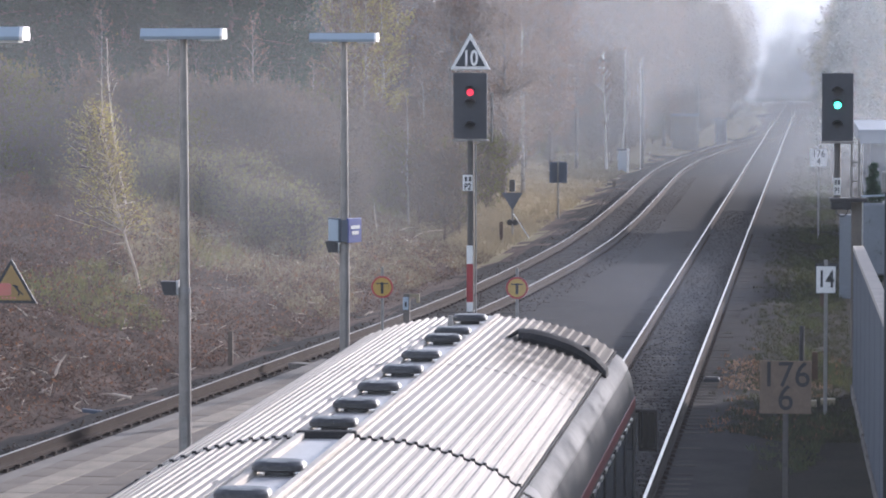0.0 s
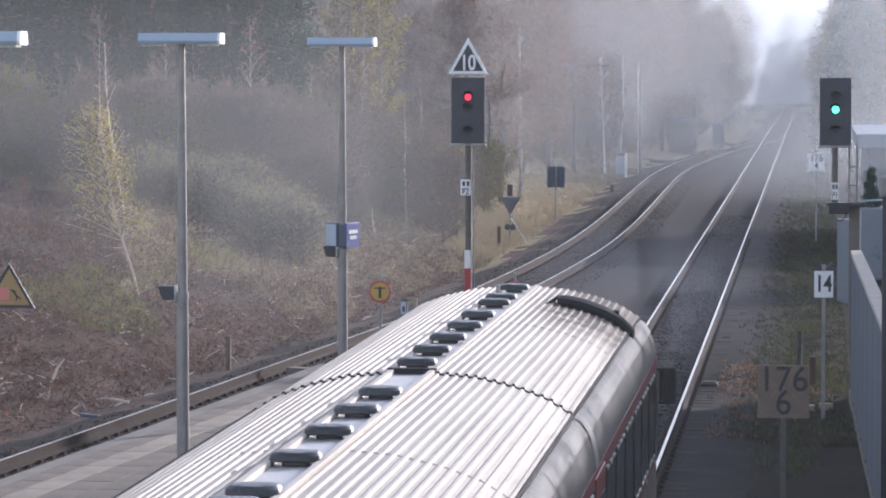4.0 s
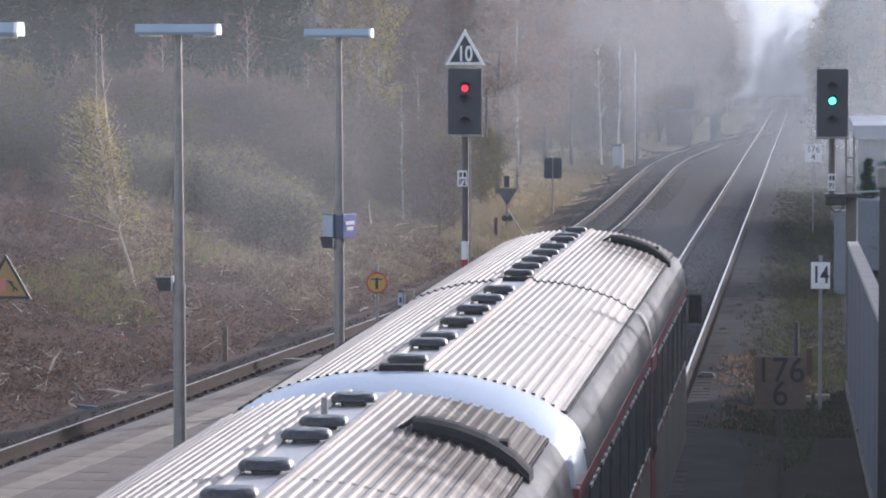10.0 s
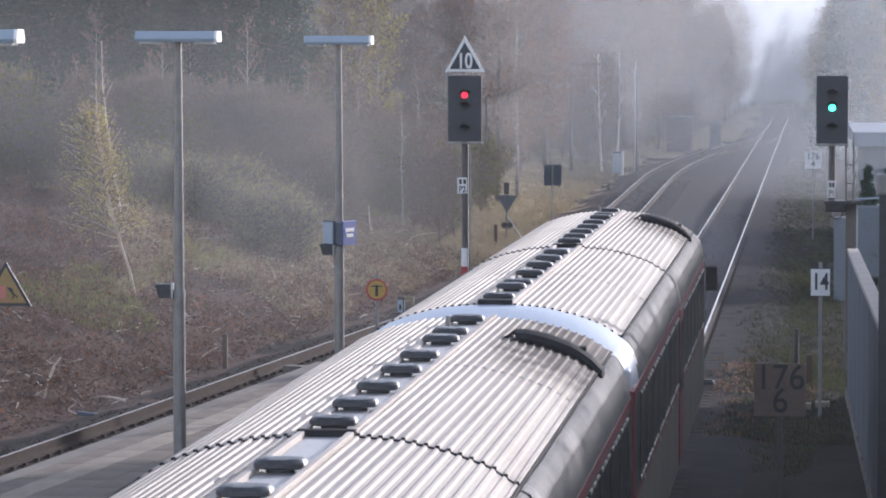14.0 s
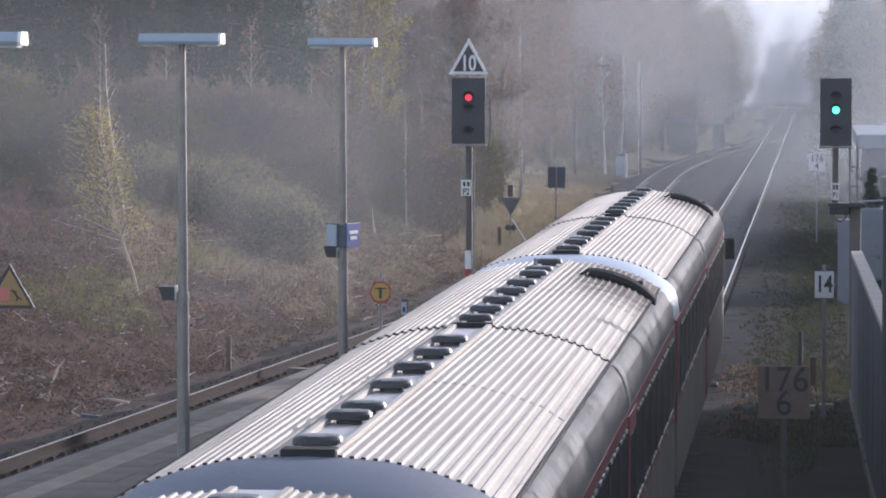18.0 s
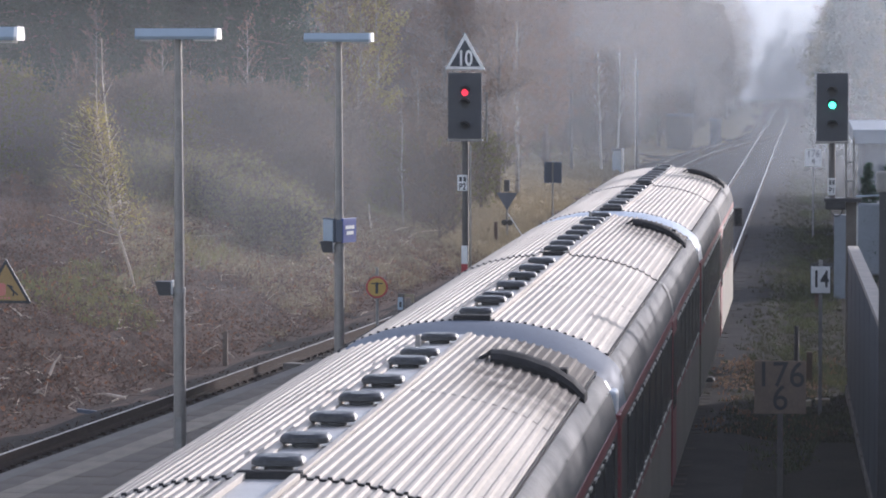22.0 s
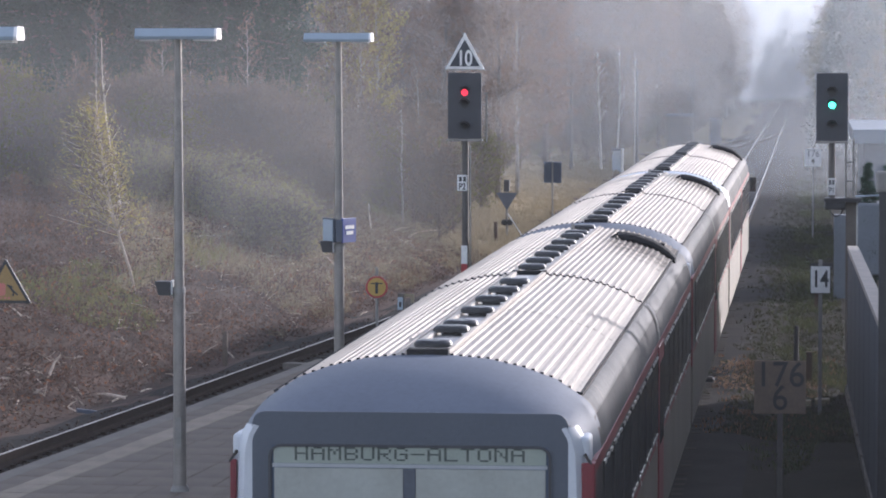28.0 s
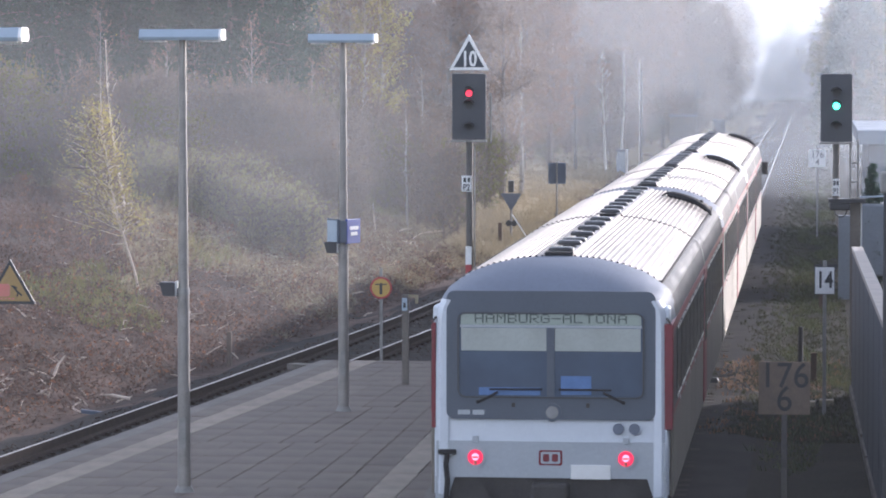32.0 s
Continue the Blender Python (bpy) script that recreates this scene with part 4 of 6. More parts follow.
for c in (mid_car, head_car):
    bm = bmesh.new()
    plate(bm, [(-1.40, 1.02), (-1.40, 2.7), (-1.37, 3.1), (-1.15, 3.43), (1.15, 3.43), (1.37, 3.1), (1.40, 2.7), (1.40, 1.02)], -21.8, -20.5)
    part("cab_face", bm, M["cabwhite"], c)
    part("grey_panel", plate(bmesh.new(), rounded(-1.235, 1.235, 1.94, 3.44, 0.06), -21.83, -21.802), M["cabgrey"], c)
    cab_corners(c, -21.8)
build_mirror(head_car)
mid_car.matrix_basis, head_car.matrix_basis, tail_car.matrix_basis = (pose(TRAIN_X, 32.6 - CAR * k, 0) for k in (1, 0, 2))


# ---- lamps, signs and signals ----
def build_lamp(x, y, speaker, sign):
    t = thing("platform_lamp", pose(x, y, PLAT_Z + (0.02 if y > 40 else -0.03)), "tall grey platform lamp with a flat pale-blue head", "lamp post", "platform lamps")
    bm = bmesh.new()
    rod(bm, (0, 0, -0.03), (0, 0, 2.6), 0.085, 0.078, 16)
    rod(bm, (0, 0, 2.6), (0, 0, 5.88), 0.068, 0.045, 16)
    p = part("pole", bm, M["pole_steel"], t, "galvanised steel pole", True)
    part("base_collar", rod(bmesh.new(), (0, 0, -0.022), (0, 0, 0.05), 0.13, 0.10, 16), M["galv"], p)
    part("pole_collar", rod(bmesh.new(), (0, 0, 2.56), (0, 0, 2.64), 0.088, 0.082, 16), M["galv"], p)
    part("access_door", box(bmesh.new(), -0.04, 0.04, -0.092, -0.07, 0.55, 0.95, 0.004), M["galv"], p)
    bm = bmesh.new()
    sec = [(-0.19, 5.90), (-0.17, 5.86), (0.17, 5.86), (0.19, 5.90), (0.14, 6.0), (-0.14, 6.0)]
    loft(bm, [[(xx, a, b) for a, b in sec] for xx in (-0.54, 0.50)], True, True)
    bmesh.ops.recalc_face_normals(bm, faces=bm.faces[:])
    h = part("lamp_head", bm, M["lamp_alu"], t, "pale blue lamp housing")
    bm = bmesh.new()
    loft(bm, [[(xx, a * k, 5.93 + (b - 5.93) * k) for a, b in sec] for xx, k in ((0.50, 1.02), (0.535, 1.02), (0.54, 0.95))], True, True)
    bmesh.ops.recalc_face_normals(bm, faces=bm.faces[:])
    part("end_cover", bm, M["lamp_white"], h, "white end cover")
    for a, b in ((-0.50, -0.22), (0.22, 0.48)):
        part("diffuser", box(bmesh.new(), a, b, -0.12, 0.12, 5.835, 5.862, 0.006), M["lamp_white"], h, "white diffuser")
    if speaker:
        z = speaker
        s = thing("loudspeaker", pose(x, y, PLAT_Z), "small dark box loudspeaker on the lamp post", "loudspeaker", "loudspeakers")
        bm = bmesh.new()
        plate(bm, [(-0.30, z + 0.09), (-0.09, z + 0.09), (-0.09, z - 0.09), (-0.25, z - 0.09)], -0.12, 0.10)
        b = part("speaker_box", bm, M["black"], s)
        part("side_plate", box(bmesh.new(), -0.09, -0.078, -0.11, 0.10, z - 0.085, z + 0.10), M["lamp_white"], b, "pale side plate")
        part("bracket", box(bmesh.new(), -0.09, 0.0, -0.02, 0.02, z - 0.11, z - 0.08), M["galv"], s)
    return t


build_lamp(-8.17, 46.5, 2.65, False)
build_lamp(-7.49, 57.35, 2.62, True)
build_lamp(-8.60, 36.6, 0, False)


def build_station_sign():
    t = thing("station_sign", pose(-7.49, 57.35, PLAT_Z), "blue station sign of two angled boards on the lamp post", "sign")
    for ang, x, mt in ((66, 0.15, "blue"), (-57, -0.16, "cabgrey")):
        b = part("sign_board", box(bmesh.new(), -0.20, 0.20, -0.02, 0.02, -0.195, 0.195, 0.006), M[mt], t, "blue sign board" if mt == "blue" else "back of a sign board", at=pose(x, 0.02, 2.88, 0, 0, ang))
        if mt == "blue":
            for z, w in ((0.05, 0.26), (-0.04, 0.20)):
                part("lettering_bar", box(bmesh.new(), -w / 2, w / 2, -0.027, -0.021, z - 0.028, z + 0.028), M["white"], b, "white lettering bar")
    part("board_face", box(bmesh.new(), -0.175, 0.175, -0.03, -0.021, -0.17, 0.17), M["lamp_alu"], b, "pale board face")
    part("clamp", box(bmesh.new(), -0.03, 0.075, -0.17, -0.07, 2.70, 3.05, 0.008), M["bluegrey"], t, "blue-grey clamp")


build_station_sign()


def build_warning_sign():
    t = thing("warning_sign", pose(-8.20, 36.45, 3.845), "yellow warning triangle with black border on a bracket", "sign")
    def tri(r):
        return [(0, r), (-r * 0.866, -r * 0.5), (r * 0.866, -r * 0.5)]
    part("sign_plate", plate(bmesh.new(), tri(0.305), -0.012, 0.012), M["black"], t, "black bordered plate")
    part("sign_field", plate(bmesh.new(), tri(0.245), -0.018, -0.010), M["yellow_sign"], t, "yellow field")
    part("train_shape", plate(bmesh.new(), rounded(-0.135, 0.0, -0.075, 0.055, 0.03), -0.023, -0.016), M["pink"], t, "faded red block shape")
    for k in range(4):
        part("text_bar", box(bmesh.new(), -0.10 + k * 0.04, -0.075 + k * 0.04, -0.022, -0.016, -0.105, -0.088), M["pink"], t)
    bm = bmesh.new()
    rod(bm, (0.015, -0.02, 0.035), (0.075, -0.02, 0.015), 0.008, n=6)
    rod(bm, (0.035, -0.02, 0.03), (0.085, -0.02, -0.035), 0.011, n=6)
    rod(bm, (0.085, -0.02, -0.03), (0.075, -0.02, -0.075), 0.008, n=6)
    rod(bm, (0.085, -0.02, -0.03), (0.125, -0.02, -0.065), 0.008, n=6)
    part("falling_shape", bm, M["black"], t, "black slanting strokes")
    part("sign_bracket", box(bmesh.new(), -0.60, 0.05, 0.012, 0.04, -0.03, 0.03), M["galv"], t)


build_warning_sign()


def build_round_sign(x, y, base, zc):
    t = thing("platform_end_sign", pose(x, y, base), "round yellow sign with a red rim on a thin post", "sign", "platform end signs")
    z = zc - base
    part("post", rod(bmesh.new(), (0, 0.03, 0), (0, 0.03, z + 0.37), 0.028, n=10), M["galv"], t)
    d = part("disc", plate(bmesh.new(), disc(0, z, 0.205), -0.012, 0.0), M["red"], t, "red rim")
    part("field", plate(bmesh.new(), disc(0, z, 0.172), -0.018, -0.010), M["yellow"], d, "yellow field")
    bm = bmesh.new()
    box(bm, -0.026, 0.026, -0.024, -0.016, z - 0.12, z + 0.09)
    part("upright_bar", bm, M["black"], d)
    part("cross_bar", box(bmesh.new(), -0.11, 0.11, -0.023, -0.016, z + 0.055, z + 0.078), M["black"], d)


build_round_sign(-8.08, 67.3, -0.3, 1.88)
build_round_sign(-5.55, 67.3, -0.3, 1.88)


def build_yellow_post():
    t = thing("marker_post", pose(-7.03, 62.1, PLAT_Z), "weathered square post with a small pale plate and arm", "post")
    part("shaft", box(bmesh.new(), -0.055, 0.055, -0.055, 0.055, 0, 1.56, 0.008), M["concrete"], t)
    part("number_plate", box(bmesh.new(), -0.055, 0.035, -0.068, -0.057, 1.28, 1.50), M["lamp_alu"], t, "small pale plate")
    part("plate_mark", box(bmesh.new(), -0.03, 0.01, -0.073, -0.068, 1.33, 1.42), M["black"], t)
    part("arm", box(bmesh.new(), 0.05, 0.22, -0.03, 0.03, 1.50, 1.55), M["yellow_dull"], t)
    part("hook", box(bmesh.new(), 0.17, 0.22, -0.03, 0.03, 1.40, 1.50), M["yellow_dull"], t)


build_yellow_post()


def signal_screen(t, z, lit, lit_z, dark_z, w=0.72, h=1.43):
    s = part("signal_screen", box(bmesh.new(), -w / 2, w / 2, -0.05, 0.0, z, z + h, 0.008), M["sigface"], t, "dark signal screen")
    part("screen_foot", box(bmesh.new(), -w / 2 - 0.02, w / 2 + 0.02, -0.10, 0.12, z - 0.05, z - 0.008), M["galv"], t)
    part("screen_box", box(bmesh.new(), -w / 2 + 0.08, w / 2 - 0.08, 0.002, 0.3, z + 0.1, z + h - 0.1), M["black"], t)
    part("lamp_lens", plate(bmesh.new(), disc(0, lit_z - 0.015, 0.07), -0.075, -0.045), lit, s, "lit lens")
    for zz in (lit_z, *dark_z):
        bm = bmesh.new()
        rings = []
        for y, k in ((-0.05, 1.0), (-0.28, 0.92)):
            rings.append([(0.125 * k * math.cos(radians(a)), y, zz + 0.125 * k * math.sin(radians(a)) - (0.02 if y < -0.1 else 0)) for a in range(20, 161, 14)])
        loft(bm, rings, False)
        bmesh.ops.solidify(bm, geom=bm.faces[:], thickness=0.008)
        part("hood", bm, M["black"], s)
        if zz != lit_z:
            part("dark_lens", plate(bmesh.new(), disc(0, zz - 0.01, 0.08 if zz > z + 0.6 else 0.045), -0.06, -0.045), M["black"], s)
    return s


def build_signal_left():
    x, y, g = -7.35, 77.0, -0.3
    t = thing("signal", pose(x, y, g), "railway signal showing red, with a triangular 10 board", "railway signal", "signals")
    part("mast", rod(bmesh.new(), (0, 0.08, 0), (0, 0.08, 6.1), 0.075, 0.07, 14), M["mast"], t, "signal mast", True)
    part("mast_base", box(bmesh.new(), -0.25, 0.25, -0.2, 0.35, -0.15, 0.12, 0.02), M["concrete"], t)
    signal_screen(t, 4.73, M["red_lens"], 5.73, (5.47, 4.98), h=1.40)
    for z0, z1, m in ((1.04, 1.24, "white"), (1.24, 2.06, "red"), (2.06, 2.45, "white")):
        part("mast_board", box(bmesh.new(), -0.075, 0.055, -0.03, -0.005, z0, z1), M[m], t, m + " field of the mast board")
    part("name_board", box(bmesh.new(), -0.16, 0.05, -0.03, -0.005, 3.62, 3.96), M["white"], t, "white name plate")
    for q in (-0.12, -0.03):
        part("letter_bar", box(bmesh.new(), q, q + 0.055, -0.036, -0.03, 3.82, 3.92), M["black"], t)
    lettering("plate_text", "P2", 0.19, M["black"], t, (-0.055, -0.034, 3.705), narrow=0.8)
    tb = part("speed_board", plate(bmesh.new(), [(0, 6.98), (-0.42, 6.21), (0.42, 6.21)], -0.03, 0.0), M["white"], t, "white-edged triangle")
    part("board_field", plate(bmesh.new(), [(0, 6.84), (-0.325, 6.268), (0.325, 6.268)], -0.038, -0.028), M["sigface"], tb)
    lettering("speed_figure", "10", 0.46, M["white"], tb, (0.0, -0.042, 6.43), narrow=0.72)
    bm = bmesh.new()
    for z in np.arange(4.8, 5.75, 0.11):
        rod(bm, (0.40, 0.15, z), (0.46, 0.15, z), 0.012, n=5)
    rod(bm, (0.45, 0.15, 4.66), (0.45, 0.15, 5.72), 0.02, n=6)
    part("ladder", bm, M["galv"], t)
    part("cable", rod(bmesh.new(), (0.11, 0.06, 0.1), (0.11, 0.06, 4.6), 0.02, n=6), M["galv"], t)


build_signal_left()


def build_signal_right():
    x, y, g = 0.428, 77.0, -0.4
    t = thing("signal", pose(x, y, g), "railway signal showing green on a bracket post", "railway signal", "signals")
    part("post", box(bmesh.new(), 0.30, 0.52, 0.02, 0.24, -0.2, 3.62, 0.01), M["concrete"], t, "pale bracket post")
    part("post_edge", box(bmesh.new(), 0.52, 0.55, 0.06, 0.2, 0.0, 3.6), M["lamp_white"], t)
    bm = bmesh.new()
    box(bm, -0.16, 0.62, -0.18, 0.30, 3.52, 3.60)
    box(bm, -0.14, 0.30, -0.16, 0.26, 3.36, 3.52, 0.03)
    part("bracket_platform", bm, M["black"], t, "dark bracket platform")
    part("mast", rod(bmesh.new(), (0.0, 0.08, 3.5), (0.0, 0.08, 6.0), 0.07, n=14), M["mast"], t, "mast", True)
    signal_screen(t, 4.80, M["green_lens"], 5.57, (5.83, 5.12), w=0.665)
    part("name_board", box(bmesh.new(), -0.07, 0.07, -0.03, -0.005, 3.66, 4.02), M["white"], t, "white name plate")
    for q in (-0.055, 0.01):
        part("letter_bar", box(bmesh.new(), q, q + 0.045, -0.036, -0.03, 3.88, 3.98), M["black"], t)
    lettering("plate_text", "P1", 0.17, M["black"], t, (0.0, -0.034, 3.755), narrow=0.7)
    bm = bmesh.new()
    for xx in (0.30, 0.46):
        rod(bm, (xx, 0.25, 3.5), (xx, 0.25, 4.85), 0.025, n=6)
    for z in (3.95, 4.35):
        rod(bm, (0.30, 0.25, z), (0.46, 0.25, z), 0.018, n=6)
    part("railing", bm, M["galv"], t)
    part("handrail", rod(bmesh.new(), (0.5, 0.25, 3.62), (1.6, 0.25, 3.68), 0.02, n=6), M["lamp_alu"], t)
    bm = bmesh.new()
    pts = [(0.02 + 0.13 * math.cos(a) + 0.08, 0.0, 3.37 + 0.16 * math.sin(a)) for a in np.linspace(math.pi, 2 * math.pi, 8)]
    for a, b in zip(pts, pts[1:]):
        rod(bm, a, b, 0.015, n=5)
    part("cable_loop", bm, M["black"], t)


build_signal_right()


def build_board(name, x, y, zc, w, h, lines, size, post_base, material, label, cat, narrow=0.8, pale_post=True, bold=0.022):
    t = thing(name, pose(x, y, post_base), label, cat)
    z = zc - post_base
    part("post", box(bmesh.new(), -0.035, 0.035, 0.01, 0.08, 0, z + h / 2 + (0.12 if pale_post else -0.02), 0.006), M["galv" if pale_post else "mast"], t)
    b = part("board", box(bmesh.new(), -w / 2, w / 2, -0.012, 0.008, z - h / 2, z + h / 2, 0.005), M[material], t)
    for k, s in enumerate(lines):
        zz = z + (len(lines) - 1) * h * 0.22 - k * h * 0.44
        lettering("figure", s, size, M["black"], b, (0.0, -0.016, zz), narrow=narrow, bold=bold)
    return t


build_board("km_board", -0.385, 46.6, 1.97, 0.66, 0.68, ("176", "6"), 0.46, -0.42, "cream", "brownish cream kilometre board lettered 176 and 6", "sign", 0.93, False, 0.004)
b14 = build_board("track_number_board", 0.175, 66.8, 2.10, 0.35, 0.49, ("14",), 0.43, -0.42, "white", "white board lettered 14 on a grey post", "sign", 0.72)
part("board_edge", plate(bmesh.new(), [(-0.186, 2.264), (0.186, 2.264), (0.186, 2.776), (-0.186, 2.776)], -0.005, 0.012), M["black"], b14)
build_board("km_board", 0.06, 131.0, 2.5, 0.60, 0.62, ("176", "4"), 0.36, -0.4, "white", "white kilometre board lettered 176 and 4", "sign", 0.86, True, 0.004)


def build_yellow_box():
    for x in (-0.12, 0.23):
        solid("cable_box", box(bmesh.new(), -0.14, 0.14, -0.15, 0.15, 0, 0.16, 0.015), M["yellow_dull"], "low weathered yellow cable box", "box", "cable boxes", at=pose(x, 68.6 + x, -0.44))


build_yellow_box()


def stake(name, x, y, h, r, material, label, square=False):
    z = ground_z(x, y) - 0.1
    bm = bmesh.new()
    if square:
        box(bm, -r, r, -r, r, 0, h + 0.1, 0.006)
    else:
        rod(bm, (0, 0, 0), (0.01, 0, h + 0.1), r, r * 0.9, 10)
    return solid(name, bm, M[material], label, "post", at=pose(x, y, z), smooth=not square)


stake("wooden_stake", -12.5, 76.8, 0.75, 0.05, "oldwood", "short weathered wooden stake at the bank", True)
stake("wooden_stake", -10.9, 125.5, 0.75, 0.06, "rustpost", "short rusty post beside the loop track", True)
stake("old_post", -0.30, 76.5, 0.92, 0.055, "black", "dark old post beside the track")
stake("old_post", -0.02, 74.0, 0.6, 0.06, "rustpost", "short rust-brown post beside the track", True)
stake("short_post", -9.9, 178.0, 0.3, 0.09, "oldwood", "short dark post on the verge", True)
stake("short_post", -7.0, 236.0, 0.5, 0.09, "rustpost", "short rusty post beside the points", True)


def build_distant_sign():
    g = ground_z(-10.85, 129.5)
    t = thing("distant_signal_board", pose(-10.85, 129.5, g), "back of a triangular sign with a lamp box on a post", "sign")
    part("post", rod(bmesh.new(), (0, 0.05, 0), (0, 0.05, 2.05), 0.04, n=8), M["galv"], t)
    part("triangle", plate(bmesh.new(), [(-0.38, 1.62), (0.38, 1.62), (0.0, 0.98)], -0.02, 0.01), M["bluegrey"], t, "blue-grey downward triangle")
    part("lamp_box", box(bmesh.new(), -0.10, 0.10, -0.10, 0.12, 1.66, 2.08, 0.02), M["black"], t)
    bm = bmesh.new()
    rod(bm, (-0.09, -0.05, 0.55), (-0.09, 0.12, 0.55), 0.11, n=12)
    rod(bm, (0.11, -0.05, 0.55), (0.11, 0.12, 0.55), 0.11, n=12)
    part("counterweight", bm, M["black"], t)
    part("stay_rod", rod(bmesh.new(), (0.05, 0, 0.85), (0.62, -0.3, 0.02), 0.022, n=6), M["lamp_white"], t, "pale stay rod")


build_distant_sign()


def build_dark_board():
    g = ground_z(-10.45, 147.0)
    t = thing("trackside_board", pose(-10.45, 147.0, g), "dark square board seen from behind on a post", "sign")
    part("post", rod(bmesh.new(), (0, -0.06, 0), (0, -0.06, 2.35), 0.035, n=8), M["galv"], t)
    part("board", box(bmesh.new(), -0.36, 0.36, -0.02, 0.0, 1.45, 2.3, 0.01), M["bluegrey"], t, "dark blue-grey panel")


build_dark_board()


def build_far_mast(x, y, top, arm, label):
    g = ground_z(x, y)
    t = thing("yard_lamp", pose(x, y, g), label, "lamp post", "yard lamps")
    part("pole", rod(bmesh.new(), (0, 0, 0), (0, 0, top - g), 0.10, 0.06, 10), M["mast"], t, "grey pole", True)
    if arm:
        part("arm", rod(bmesh.new(), (0, 0, top - g), (arm, 0, top - g + 0.15), 0.05, 0.04, 8), M["mast"], t)
        part("lamp_head", box(bmesh.new(), arm * 0.35, arm, -0.15, 0.15, top - g + 0.02, top - g + 0.16, 0.02), M["mast"], t, "flat lamp head")


build_far_mast(-13.0, 197.0, 5.75, 1.9, "tall grey yard lamp with a long arm")
build_far_mast(-8.55, 262.0, 5.75, 2.0, "tall grey yard lamp in the haze")
build_far_mast(-9.95, 208.0, 5.3, 0, "slim grey mast in the haze")


def build_relay_box(x, y, w, d, h, material, label, roof=False):
    g = ground_z(x, y)
    t = thing("trackside_hut" if roof else "relay_cabinet", pose(x, y, g - 0.1), label, "hut" if roof else "cabinet")
    part("body", box(bmesh.new(), -w / 2, w / 2, -d / 2, d / 2, 0, h, 0.02), M[material], t)
    part("roof", box(bmesh.new(), -w / 2 - 0.12, w / 2 + 0.12, -d / 2 - 0.12, d / 2 + 0.12, h, h + 0.12, 0.02), M["bluegrey"], t)
    part("door", box(bmesh.new(), -0.3, 0.3, -d / 2 - 0.02, -d / 2, 0.1, h - 0.2), M[material], t)


build_relay_box(-9.1, 251.0, 1.7, 2.0, 2.5, "mast", "dark grey lineside hut in the haze", True)
build_relay_box(-6.9, 262.0, 0.8, 0.7, 1.9, "bluegrey", "dark lineside cabinet by the points")
build_relay_box(-10.9, 205.0, 0.5, 0.4, 1.3, "lamp_alu", "pale lineside cabinet by the verge")
build_relay_box(-15.2, 158.0, 0.4, 0.4, 0.8, "black", "small dark lineside box")
bm = bmesh.new()
rod(bm, (0, 0, 0), (0, 0, 1.45), 0.07, n=8)
solid("white_post", bm, M["white"], "white wooden post beside the cabinet", "post", at=pose(-10.6, 204.5, ground_z(-10.6, 204.5) - 0.1))


# ---- fence and buildings on the far side ----
def fence_x(y):
    return 0.745 + (70.7 - y) * 0.0118


def build_fence():
    t = thing("panel_fence", Matrix(), "tall blue-grey panel fence with a pale coping", "fence")
    ys = list(np.arange(28.7, 70.71, 3.0))
    ang = math.degrees(math.atan(0.0123))
    for a, b in zip(ys, ys[1:]):
        part("panel", box(bmesh.new(), -0.03, 0.03, -1.44, 1.44, -0.40, 2.42), M["fence"], t, at=pose(fence_x((a + b) / 2), (a + b) / 2, 0, 0, 0, ang))
        part("coping", box(bmesh.new(), -0.045, 0.17, -1.5, 1.497, 2.43, 2.52, 0.01), M["fencecap"], t, "pale coping", at=pose(fence_x((a + b) / 2), (a + b) / 2, 0, 0, 0, ang))
    for y in ys:
        part("fence_post", box(bmesh.new(), -0.034, 0.10, -0.06, 0.06, -0.6, 2.43, 0.004), M["fence"], t, at=pose(fence_x(y), y, 0, 0, 0, ang))
    for a, b in zip(ys, ys[1:]):
        part("plinth", box(bmesh.new(), -0.075, -0.031, -1.45, 1.44, -0.55, -0.22 + random.uniform(-0.05, 0.05), 0.012), M["concrete"], t, "worn concrete plinth", at=pose(fence_x((a + b) / 2), (a + b) / 2, 0, 0, 0, ang))


build_fence()


